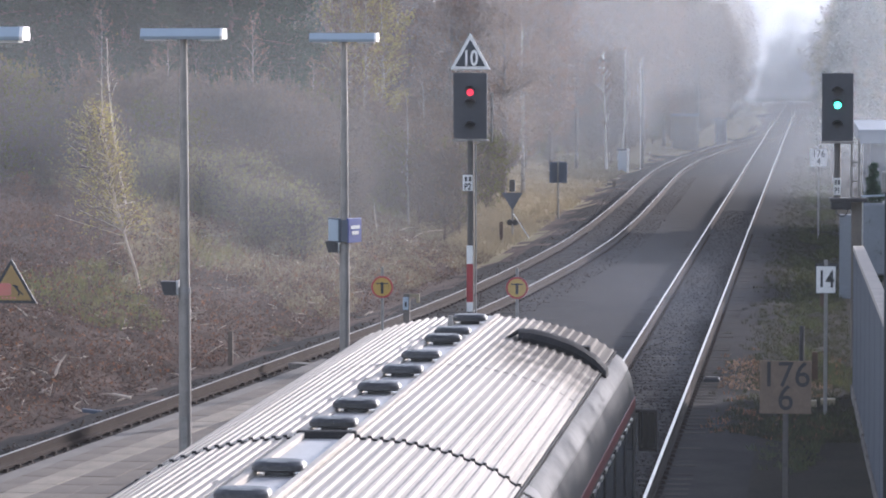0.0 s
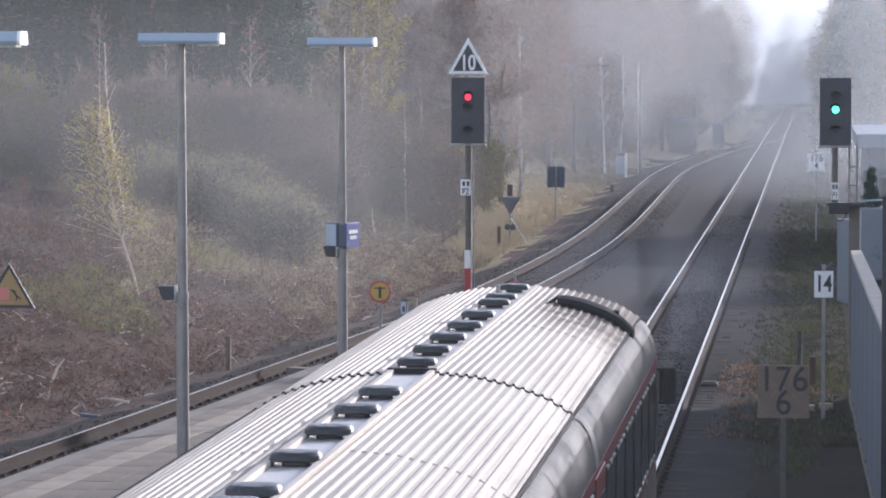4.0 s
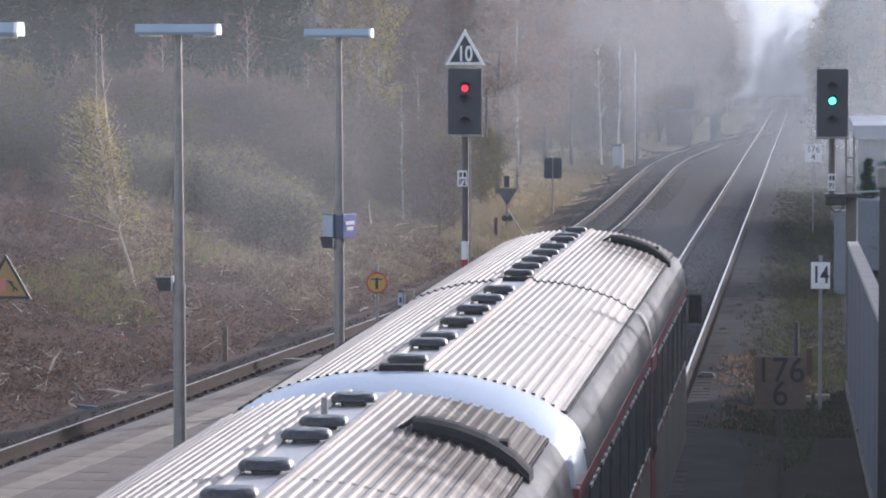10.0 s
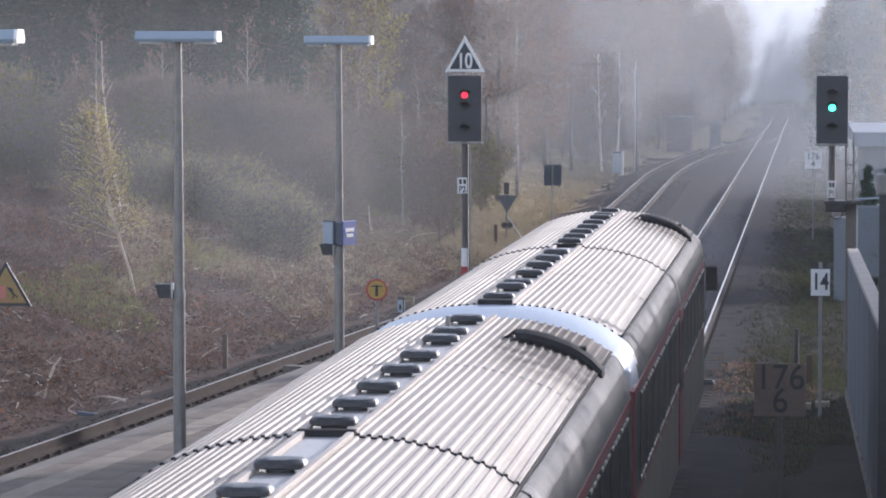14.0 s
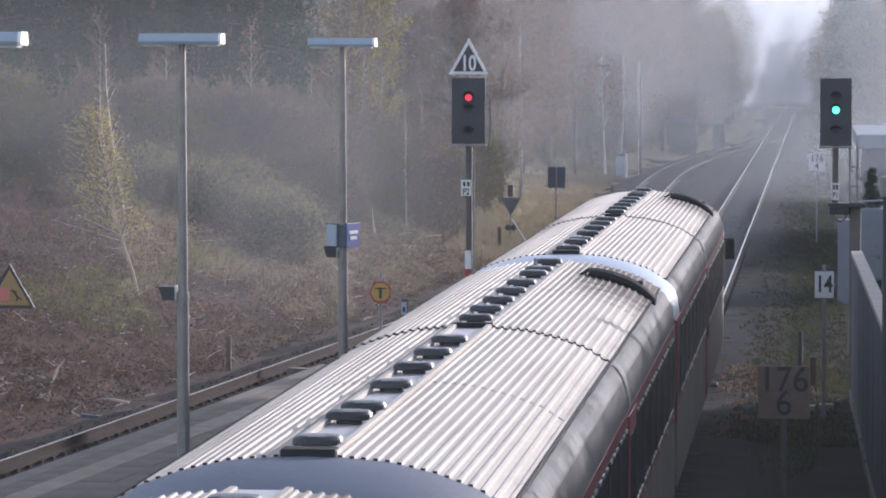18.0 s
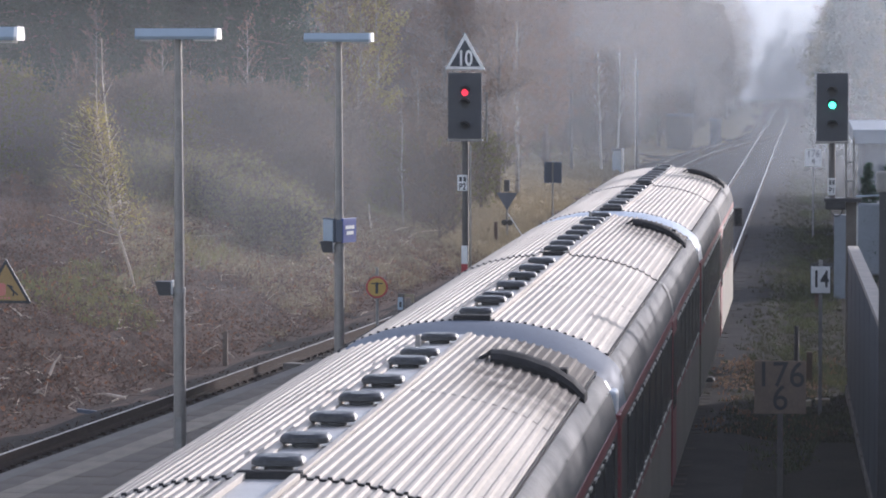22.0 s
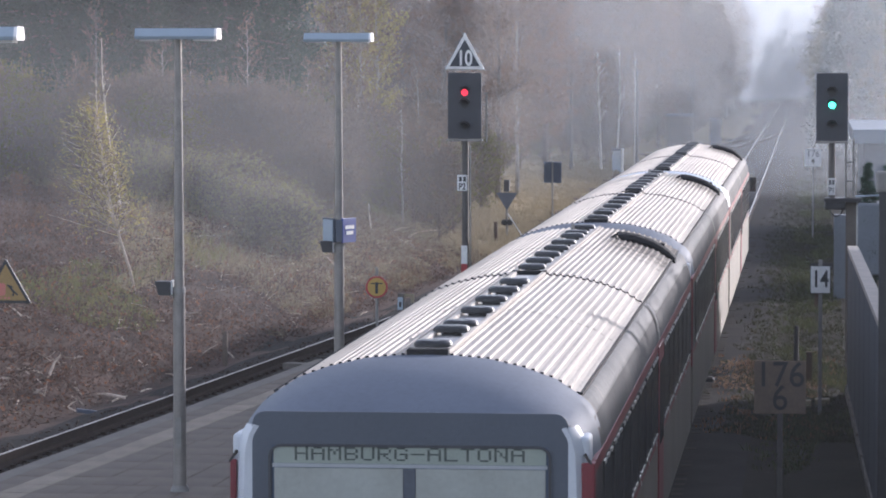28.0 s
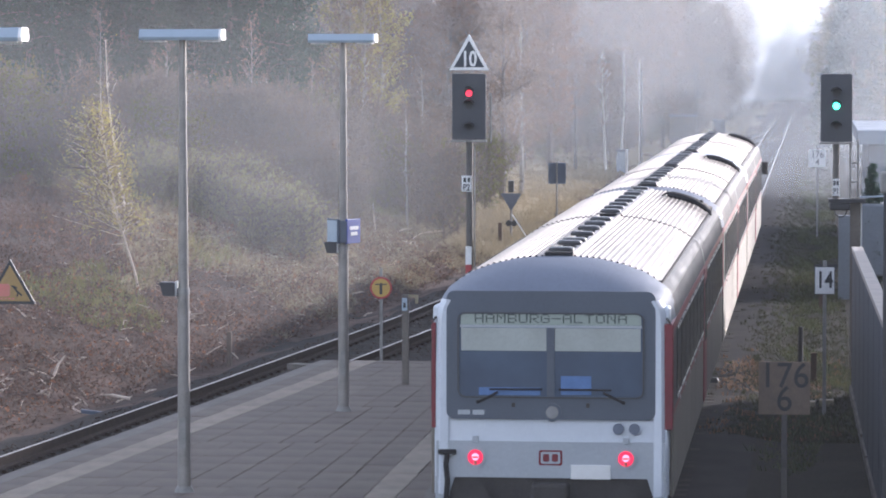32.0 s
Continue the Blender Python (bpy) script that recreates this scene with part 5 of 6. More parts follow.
def build_building():
    t = thing("lineside_building", pose(4.4, 128, -0.4), "low grey building with a pale flat roof edge", "building")
    part("wall", box(bmesh.new(), -2.6, 6, -3, 14, 0, 3.56), M["wall"], t, "blue-grey wall")
    part("roof", box(bmesh.new(), -3.0, 6.4, -3.4, 14.4, 3.56, 4.05, 0.03), M["roofpale"], t, "pale roof fascia")
    for x in (-1.6, 0.4):
        w = part("window", box(bmesh.new(), x - 0.5, x + 0.5, -3.02, -3.0, 1.1, 2.4), M["glass"], t)
        part("window_frame", box(bmesh.new(), x - 0.56, x + 0.56, -3.04, -3.021, 1.02, 1.1), M["white"], w)
    # pale shapes beyond the fence, given a made-up van form
    c = thing("box_van", pose(2.0, 103, -0.42, 0, 0, 84), "pale grey box shape beyond the fence, its van form made up", "van")
    part("cargo_box", box(bmesh.new(), -1.6, 1.2, -0.9, 0.9, 0.5, 2.5, 0.06), M["wall"], c)
    part("cab", box(bmesh.new(), 1.2, 2.5, -0.85, 0.85, 0.45, 1.7, 0.15), M["wall"], c)
    for a in (-0.9, 1.8):
        for s in (-1, 1):
            part("wheel", rod(bmesh.new(), (a, s * 0.75, 0.33), (a, s * 0.92, 0.33), 0.33, n=16), M["black"], c)
    p = thing("gate_post", pose(1.02, 99.0, -0.42), "grey-blue panelled gate pillar", "post")
    part("pillar", box(bmesh.new(), -0.4, 0.1, -0.2, 0.2, 0, 2.3, 0.01), M["wall"], p)
    q = thing("speed_board", pose(0.15, 95.0, -0.42), "dark low sign board on a rusty post", "sign")
    part("post", box(bmesh.new(), -0.05, 0.05, 0, 0.08, 0, 1.1), M["rustpost"], q)
    part("board", box(bmesh.new(), -0.18, 0.42, -0.02, 0.0, 1.05, 1.2), M["black"], q)
    s = thing("edge_post", pose(0.79, 40.0, -0.42), "tall dark post with a weathered clamp beside the line", "post")
    part("pole", box(bmesh.new(), -0.05, 0.05, -0.05, 0.05, 0, 5.36, 0.006), M["black"], s)
    part("clamp", box(bmesh.new(), -0.085, 0.06, -0.07, 0.07, 5.15, 5.38, 0.03), M["galv"], s)


build_building()


# ---- plants ----
RNG = np.random.default_rng(7)


def leaf_quads(centres, size, rng, droop=0.0, aspect=0.62):
    """A small bent blade at each centre, turned at random."""
    n = len(centres)
    c = np.asarray(centres, dtype=float)
    a = rng.normal(size=(n, 3))
    a[:, 2] -= droop
    a /= np.linalg.norm(a, axis=1)[:, None]
    b = np.cross(a, rng.normal(size=(n, 3)))
    b /= np.linalg.norm(b, axis=1)[:, None]
    s = size * rng.uniform(0.55, 1.35, size=(n, 1))
    v = np.stack([c - a * s, c + b * s * aspect, c + a * s, c - b * s * aspect], axis=1)
    f = np.arange(4 * n).reshape(n, 4)
    return v.reshape(-1, 3), f


def ribbons(p, d, width, rng):
    """Thin three-sided twigs from points p along vectors d."""
    n = len(p)
    u = d / np.maximum(np.linalg.norm(d, axis=1), 1e-6)[:, None]
    a = np.cross(u, rng.normal(size=(n, 3)))
    a /= np.maximum(np.linalg.norm(a, axis=1), 1e-6)[:, None]
    b = np.cross(u, a)
    w = width[:, None]
    ring = [a * w, (-0.5 * a + 0.866 * b) * w, (-0.5 * a - 0.866 * b) * w]
    v = np.stack([p + r for r in ring] + [p + d + r * 0.35 for r in ring], axis=1)
    k = np.arange(n)[:, None] * 6
    f = np.concatenate([k + np.array([[0, 1, 4, 3]]), k + np.array([[1, 2, 5, 4]]), k + np.array([[2, 0, 3, 5]])], axis=0)
    return v.reshape(-1, 3), f


def tree_proto(name, rng, h, spread, n_limb, n_leaf, leaf, leaf_mat_name, bark_name, low=0.25, r0=0.11, rise=0.55, shape="round", lean=0.0, bare_top=0.0, lop=1.0):
    """Meshes for one kind of tree: trunk with limbs and twigs, and a crown of single leaves."""
    px, py = [0.0], [0.0]
    segs = 8
    for i in range(segs):
        px.append(px[-1] + rng.normal() * 0.03 * h / segs + 2 * lean * (1 - i / segs) * h / segs)
        py.append(py[-1] + rng.normal() * 0.03 * h / segs)
    zz = np.linspace(0, h, segs + 1)

    def axis(z):
        return np.array([np.interp(z, zz, px), np.interp(z, zz, py), z])

    bm = bmesh.new()
    rings = []
    for i in range(segs + 1):
        r = max(0.012, r0 * (1 - 0.92 * i / segs))
        rings.append([(px[i] + r * math.cos(a), py[i] + r * math.sin(a), zz[i] - (0.3 if i == 0 else 0)) for a in np.linspace(0, 2 * math.pi, 8)[:-1]])
    loft(bm, rings, True, True)
    tips, tw_p, tw_d = [], [], []
    for k in range(n_limb):
        u = low + (1 - low) * (k + rng.uniform(0, 0.8)) / n_limb
        if u > 1 - bare_top and k % 6:
            continue
        z = u * h
        p = axis(z)
        if shape == "cone":
            ln = spread * (1 - u) ** 0.8 + 0.15
        elif shape == "column":
            ln = spread * (0.55 + 0.45 * math.sin(math.pi * min(1, (u - low) / (1 - low) + 0.1)))
        else:
            ln = spread * (0.35 + 0.75 * math.sin(math.pi * min(1.0, 0.12 + 0.88 * (u - low) / (1 - low))))
        ln *= rng.uniform(0.65, 1.2)
        a = rng.uniform(0, 2 * math.pi)
        d = np.array([math.cos(a), math.sin(a), rise * rng.uniform(0.5, 1.4)])
        ln *= lop if d[0] > 0.2 else 1.0
        d = d / np.linalg.norm(d) * ln
        q = p + d
        rod(bm, p, q, max(0.008, r0 * 0.28 * (1 - u * 0.6)), 0.005, 5)
        m = 7 if ln > 0.6 else 4
        for j in range(m):
            s = rng.uniform(0.25, 1.0)
            o = p + d * s
            dd = (d / ln * 0.35 + rng.normal(size=3) * 0.5 + np.array([0, 0, 0.15])) * ln * rng.uniform(0.2, 0.5)
            tw_p.append(o)
            tw_d.append(dd)
            tips.append((o, dd, u))
    trunk = mesh_of(name + "_trunk", bm, M[bark_name], True)
    v, f = ribbons(np.array(tw_p), np.array(tw_d), np.full(len(tw_p), 0.012 + 0.0007 * h), rng)
    twigs = from_arrays(name + "_twigs", v, f, M["bark" if bark_name == "bark" else "twig"])
    tips2 = [t for t in tips if t[2] < 1 - bare_top] or tips
    pick = rng.integers(0, len(tips2), n_leaf)
    cen = np.array([tips2[i][0] + tips2[i][1] * rng.uniform(0.1, 1.15) for i in pick]) + rng.normal(size=(n_leaf, 3)) * (0.05 + 0.045 * spread)
    v, f = leaf_quads(cen, leaf, rng, 0.3)
    crown = from_arrays(name + "_crown", v, f, M[leaf_mat_name])
    return trunk, twigs, crown


def plant_tree(proto, x, y, scale, label, category, name="tree", group="trees of the wood", z=None, turn=None):
    trunk, twigs, crown = proto
    g = ground_z(x, y) if z is None else z
    t = thing(name, pose(x, y, g, 0, 0, RNG.uniform(0, 360) if turn is None else turn) @ Matrix.Diagonal((scale, scale, scale, 1)), label, category, group)
    for nm, me in (("trunk", trunk), ("branchwork", twigs), ("crown", crown)):
        o = new(nm, me)
        o.parent = t
    return t


R = np.random.default_rng(11)
P = {
    "spruce": [tree_proto("spruce", R, 11, 2.0, 100, 18000, 0.075, "needle", "bark", 0.08, 0.16, -0.12, "cone") for _ in range(2)],
    "oak": [tree_proto("oak", R, 10, 2.6, 70, 9000, 0.058, "leaf_brown", "bark", 0.15, 0.16, 0.7) for _ in range(2)],
    "rust": [tree_proto("rust", R, 9.5, 2.2, 70, 9000, 0.056, "leaf_rust", "bark", 0.12, 0.14, 0.7)],
    "gold": [tree_proto("gold", R, 10.5, 1.7, 65, 6500, 0.055, "leaf_gold", "birch", 0.2, 0.11, 0.9, "column")],
    "bare": [tree_proto("bare", R, 11, 1.5, 60, 420, 0.08, "leaf_brown", "birch", 0.25, 0.11, 1.2, "column") for _ in range(3)],
    "white": [tree_proto("white_birch", R, 9.5, 1.2, 45, 350, 0.08, "leaf_brown", "birch_white", 0.35, 0.12, 1.3, "column", 0.04) for _ in range(2)],
    "grey": [tree_proto("grey", R, 10.5, 2.0, 90, 3500, 0.07, "leaf_brown", "bark", 0.15, 0.12, 1.0) for _ in range(2)],
    "olive": [tree_proto("olive", R, 9, 2.2, 60, 7000, 0.075, "leaf_olive", "bark", 0.1, 0.13, 0.7)],
    "shrub_olive": [tree_proto("shrub_olive", R, 2.6, 1.2, 80, 2100, 0.044, "leaf_olive", "bark", 0.03, 0.04, 0.9) for _ in range(2)],
    "shrub_brown": [tree_proto("shrub_brown", R, 2.8, 1.3, 100, 1300, 0.038, "leaf_brown", "bark", 0.03, 0.04, 0.9) for _ in range(2)],
    "shrub_rust": [tree_proto("shrub_rust", R, 2.3, 1.1, 80, 900, 0.05, "leaf_rust", "bark", 0.03, 0.035, 0.9)],
    "hero": [tree_proto("hero_birch", R, 5.0, 1.75, 150, 6500, 0.022, "leaf_birch", "splinter", 0.27, 0.038, 0.55, "cone", -0.17, 0.17, 0.42)],
}
P["thicket"] = [tree_proto("thicket", R, 2.7, 1.35, 120, 1700, 0.034, "thicket", "bark", 0.03, 0.035, 1.1) for _ in range(3)]
P["broom"] = [tree_proto("broom", R, 1.35, 0.85, 110, 2600, 0.030, "broom", "bark", 0.03, 0.02, 1.0) for _ in range(2)]
P["sapling"] = [tree_proto("sapling", R, 4.6, 0.7, 26, 40, 0.03, "leaf_birch", "splinter", 0.3, 0.05, 1.6, "cone", -0.10)]
P["tall"] = [tree_proto("tall", R, 11.0, 2.5, 130, 9500, 0.075, "thicket", "bark", 0.12, 0.13, 0.9) for _ in range(2)]
WORDS = {
    "thicket": ("dense brown-mauve thicket bush on the field", "shrub"), "broom": ("low rounded olive-green broom bush", "shrub"), "tall": ("tall leafless-looking tree beside the line", "tree"),
    "spruce": ("dark green spruce at the edge of the wood", "tree"), "oak": ("brown autumn oak with a ragged crown", "tree"), "rust": ("rust-coloured autumn tree in the haze", "tree"),
    "gold": ("tall birch with golden leaves", "tree"), "bare": ("nearly bare birch with a pale trunk", "tree"), "white": ("slim birch with a bright white trunk", "tree"), "grey": ("grey leafless tree in the haze", "tree"), "olive": ("dull green broadleaf tree", "tree"),
    "shrub_olive": ("dull green shrub at the wood's edge", "shrub"), "shrub_brown": ("brown twiggy shrub at the wood's edge", "shrub"), "shrub_rust": ("low rust-brown shrub on the bank", "shrub"),
}


FAR = []  # far trees that nobody could count: proto, place, scale, turn


def put(kind, x, y, scale):
    clear = 4.2 if kind.startswith("shrub") else 5.2 - 0.008 * min(250, max(0, y - 200))
    if y < 440 and loop_x(y) - clear < x < MAIN_X + 3.5:
        return None
    lab, cat = WORDS[kind]
    k = P[kind][int(RNG.integers(len(P[kind])))]
    if y > 262 and cat == "tree":
        FAR.append((k, x, y, scale, RNG.uniform(0, 2 * math.pi)))
        return None
    name = "shrub" if cat == "shrub" else ("birch" if kind in ("gold", "bare", "white") else "tree")
    return plant_tree(k, x, y, scale, lab, cat, name, "shrubs" if cat == "shrub" else "trees of the wood")


def across(px, y):
    """Place across the view for a bearing, counted from the left edge of the view."""
    return (px * 1.568 - 1444.2) * y / 6420


# the small golden birch on the bank, in front of the wood
plant_tree(P["hero"][0], -15.35, 82.0, 1.0, "small leaning birch with yellow-green leaves on the bank", "tree", "birch", "", turn=0)

for px in np.arange(-45, 330, 15):
    y = RNG.uniform(121, 133)
    put("spruce", across(px + RNG.uniform(-6, 6), y), y, RNG.uniform(0.75, 1.05))
# wood on the bank side, from the near dark conifers to the pale birches
for row, gap in ((141, 34), (152, 26), (168, 26)):
    for px in np.arange(-70, 315 if row > 145 else 250, gap):
        y = row + RNG.uniform(-5, 5)
        put("spruce", across(px + RNG.uniform(-10, 10), y), y, RNG.uniform(0.95, 1.25))
for px in np.arange(-80, 580, 24):
    y = RNG.uniform(150, 166) if px < 280 else RNG.uniform(152, 170)
    put(str(RNG.choice(["spruce", "spruce", "olive"] if px < 330 else ["oak", "rust", "grey", "oak", "grey"])), across(px + RNG.uniform(-12, 12), y), y, RNG.uniform(0.8, 1.15))
for px in np.arange(-40, 760, 40):
    y = RNG.uniform(176, 200)
    put(str(RNG.choice(["spruce", "spruce", "olive"] if px < 300 else ["oak", "grey", "rust"])), across(px + RNG.uniform(-14, 14), y), y, RNG.uniform(1.0, 1.25))
for px, y in ((682, 196), (700, 199), (722, 201)):
    plant_tree(P["white"][int(RNG.integers(2))], across(px, y) - 0.3, y + 8, RNG.uniform(0.62, 0.78), WORDS["white"][0], "tree", "birch")
put("gold", across(392, 134), 134, 0.98)
put("gold", across(430, 139), 139, 0.86)
put("rust", across(505, 154), 154, 1.0)
put("rust", across(535, 157), 157, 0.92)
for px in (385, 412, 330):
    put("bare", across(px, 131), 131, RNG.uniform(0.7, 0.85))
for px in np.arange(530, 735, 16):
    y = RNG.uniform(160, 205)
    put(str(RNG.choice(["bare", "oak", "grey", "rust", "bare"])), across(px + RNG.uniform(-6, 6), y), y, RNG.uniform(0.9, 1.15))
for px in np.arange(540, 740, 22):
    y = RNG.uniform(205, 240)
    put(str(RNG.choice(["grey", "oak", "bare", "rust"])), across(px + RNG.uniform(-8, 8), y), y, RNG.uniform(1.0, 1.2))
for y in np.arange(228, 560, 9):
    for off in (0.0, 4.0, 8.5):
        put(str(RNG.choice(["grey", "oak", "oak", "grey"])), -11.8 - off + RNG.uniform(-0.9, 0.9) + 0.028 * min(90, y - 228) + 0.018 * max(0, min(100, y - 318)), y + RNG.uniform(-4, 4), RNG.uniform(0.95, 1.2))
# the wood on the other side of the line
for y in np.arange(215, 470, 6):
    for off in (0.0, 3.2, 6.4):
        put(str(RNG.choice(["grey", "olive", "spruce", "spruce"])), 2.3 + off + RNG.uniform(-0.7, 0.7), y + RNG.uniform(-4, 4), RNG.uniform(0.95, 1.2))
# trees that close the line far off
for row in (458, 476, 496):
    for x in np.arange(-14, 8, 2.0):
        put(str(RNG.choice(["olive", "spruce", "oak"])), x + RNG.uniform(-1, 1), row + RNG.uniform(-7, 7), RNG.uniform(0.88, 1.1))
for x, y, s in ((1.62, 102, 0.32), (2.2, 108, 0.3)):
    plant_tree(P["spruce"][0], x, y, s, "small dark green conifer behind the fence", "tree", "conifer", "garden conifers")


def build_hedge():
    """A tall dense hedge behind the fence, out of view, added to shade the line from the sun, with one gap."""
    rng = np.random.default_rng(21)
    vs, fs, k = [], [], 0
    for y0, y1, top in ((12.0, 75.6, 6.48), (79.2, 206.0, 4.0)):
        n = int((y1 - y0) * (620 if top > 5 else 170))
        c = np.stack([rng.uniform(4.2, 6.3, n), rng.uniform(y0, y1, n), rng.uniform(0, 1, n) ** 0.8 * (top + 0.06) - 0.3], axis=1)
        c[:, 2] += 0.02 * np.sin(c[:, 1] * 2.3) + 0.02 * np.sin(c[:, 1] * 5.1)
        v, f = leaf_quads(c, 0.10, rng)
        vs.append(v)
        fs.append(f + k)
        k += len(v)
        m = int((y1 - y0) / 0.5) if top > 5 else 0
        for i in range(m):
            ya, yb = y0 + i * 0.5, y0 + i * 0.5 + 0.5
            h = top - 0.30 + 0.02 * math.sin(ya * 1.7)
            vs.append(np.array([(5.1, ya, -0.6), (5.1, yb, -0.6), (5.1, yb, h), (5.1, ya, h)]))
            fs.append(np.array([[k, k + 1, k + 2, k + 3]]))
            k += 4
    cover("hedge", "unseen dull-green hedge behind the fence, added to shade the line", "hedge", np.concatenate(vs), np.concatenate(fs), "leaf_olive")


plant_tree(P["sapling"][0], -18.2, 95.0, 1.0, "thin bare sapling with pale forked stem", "tree", "sapling", "", turn=0)
# olive broom on the field, thicket behind it
for px in np.arange(160, 352, 8.5):
    y = RNG.uniform(97, 103)
    put("broom", across(px + RNG.uniform(-4, 4), y), y, RNG.uniform(0.75, 1.2))
for px in np.arange(90, 520, 9):
    for y0 in (106, 112):
        y = y0 + RNG.uniform(-2, 4) + (14 if px > 400 else 0)
        put(str(RNG.choice(["thicket", "thicket", "shrub_brown", "shrub_olive"])), across(px + RNG.uniform(-5, 5), y), y, RNG.uniform(0.65, 1.15))
# tall trees on both sides of the gap over the line
for x, y, k in ((-7.6, 276, 0.86), (-7.8, 283, 0.90), (-7.5, 287, 0.88), (-9.4, 272, 0.94), (-9.9, 284, 0.95), (-11.8, 278, 1.0), (-13.6, 281, 0.97)):
    plant_tree(P["tall"][int(RNG.integers(2))], x, y, k, WORDS["tall"][0], "tree")
for px in np.arange(60, 520, 22):
    y = RNG.uniform(108, 128) + (10 if px > 400 else 0)
    put("bare", across(px + RNG.uniform(-8, 8), y), y, RNG.uniform(0.28, 0.5))
# shrubs between the field and the wood
for px in np.arange(-30, 560, 11):
    y = RNG.uniform(116, 134) if px < 400 else RNG.uniform(140, 152)
    put(str(RNG.choice(["shrub_brown", "shrub_olive", "shrub_brown", "shrub_rust"])), across(px + RNG.uniform(-6, 6), y), y, RNG.uniform(0.7, 1.15))
for px in np.arange(-20, 545, 12):
    y = RNG.uniform(128, 140) if px < 400 else RNG.uniform(148, 158)
    put(str(RNG.choice(["shrub_brown", "shrub_olive", "shrub_brown"] if px < 400 else ["shrub_brown", "thicket"])), across(px + RNG.uniform(-6, 6), y), y, RNG.uniform(1.0, 1.5))
for px, y, s, k in ((12, 104, 1.15, "shrub_olive"), (35, 106, 1.0, "shrub_olive"), (-15, 102, 1.2, "shrub_olive"),
                    (4, 103, 0.5, "shrub_brown"), (16, 105, 0.55, "shrub_brown"), (30, 104, 0.45, "shrub_brown"), (44, 106, 0.5, "shrub_brown"), (58, 105, 0.4, "shrub_brown"), (-8, 104, 0.5, "shrub_brown"), (15, 95, 0.3, "shrub_rust"), (60, 94, 0.3, "shrub_rust"), (95, 92, 0.28, "shrub_rust"), (40, 86, 0.25, "shrub_rust"), (455, 132, 0.9, "shrub_rust"), (480, 134, 0.8, "shrub_brown"), (430, 133, 0.9, "shrub_rust"),
                    (690, 212, 1.0, "shrub_brown"), (668, 208, 0.95, "shrub_brown")):
    put(k, across(px, y), y, s)
for y in np.arange(138, 330, 3.0):
    for off in (0.0, 2.2):
        put(str(RNG.choice(["shrub_brown", "shrub_brown", "shrub_rust", "shrub_olive"])), loop_x(y) - 5.6 - off - RNG.uniform(0, 1.2) - (2.5 if y < 165 else 1.4 if y < 225 else 0), y + RNG.uniform(-1.5, 1.5), RNG.uniform(0.6, 1.25))


def build_far_wood():
    """All far trees as one mesh: trunks, twigs, and crowns with a quarter of the leaves, each the larger for it."""
    mats, vs, fs, ids, base = [], [], [], [], 0
    for proto, x, y, k, turn in FAR:
        for j, me in enumerate(proto):
            n = len(me.vertices)
            co = np.empty(n * 3, dtype=np.float32)
            me.vertices.foreach_get("co", co)
            co = co.reshape(-1, 3)
            if j == 0:
                rings = co[:56].reshape(8, 7, 3)  # the trunk's own rings, without its limbs
                f = np.array([(r * 7 + i, r * 7 + (i + 1) % 7, r * 7 + 7 + (i + 1) % 7, r * 7 + 7 + i) for r in range(7) for i in range(7)])
                co = rings.reshape(-1, 3)
            elif j == 1:
                f = np.empty(len(me.loops), dtype=np.int32)
                me.loops.foreach_get("vertex_index", f)
                f = f.reshape(-1, 4)
            else:
                q = co.reshape(-1, 4, 3)[::4]
                mid = q.mean(axis=1, keepdims=True)
                co = (mid + (q - mid) * 1.9).reshape(-1, 3)
                f = np.arange(len(co)).reshape(-1, 4)
            m = me.materials[0]
            if m not in mats:
                mats.append(m)
            c, sn = math.cos(turn) * k, math.sin(turn) * k
            vs.append(np.stack([co[:, 0] * c - co[:, 1] * sn + x, co[:, 0] * sn + co[:, 1] * c + y, co[:, 2] * k + ground_z(x, y)], axis=1))
            fs.append(f + base)
            ids.append(np.full(len(f), mats.index(m), dtype=np.int32))
            base += len(co)
    me = from_arrays("far_wood", np.concatenate(vs), np.concatenate(fs), mats[0])
    for m in mats[1:]:
        me.materials.append(m)
    me.polygons.foreach_set("material_index", np.concatenate(ids))
    tagged(new("far_wood", me), "hazy far wood of autumn trees along the line", "wood", kind="stuff")


build_far_wood()


# ---- ground cover ----
def scatter(n, y0, y1, w0, w1, rng):
    """Points on the bank: y along the line, w metres out from the loop track's middle."""
    y = rng.uniform(y0, y1, n)
    w = rng.uniform(w0, w1, n)
    x = np.array([loop_x(v) for v in y]) - w
    z = np.array([ground_z(a, b) for a, b in zip(x, y)])
    return np.stack([x, y, z], axis=1), w


def cover(name, label, category, meshes_v, meshes_f, material):
    v, f = meshes_v, meshes_f
    ob = new(name, from_arrays(name, v, f, M[material]))
    return tagged(ob, label, category, kind="stuff")


def tufts(n, y0, y1, w0, w1, hgt, rng, keep=None):
    p, w = scatter(n, y0, y1, w0, w1, rng)
    if keep is not None:
        p = p[keep(p, w)]
    k = len(p)
    per = 6
    base = np.repeat(p, per, axis=0) + np.concatenate([rng.normal(size=(k * per, 2)) * 0.07, np.zeros((k * per, 1))], axis=1)
    d = np.concatenate([rng.normal(size=(k * per, 2)) * 0.35, np.ones((k * per, 1))], axis=1) * hgt * rng.uniform(0.4, 1.25, size=(k * per, 1))
    side = rng.normal(size=(k * per, 3)) * np.array([1, 0.5, 0.0])
    side /= np.linalg.norm(side, axis=1)[:, None]
    wd = rng.uniform(0.008, 0.02, size=(k * per, 1))
    v = np.stack([base - side * wd, base + side * wd, base + d], axis=1)
    return v.reshape(-1, 3), np.arange(3 * k * per).reshape(-1, 3)


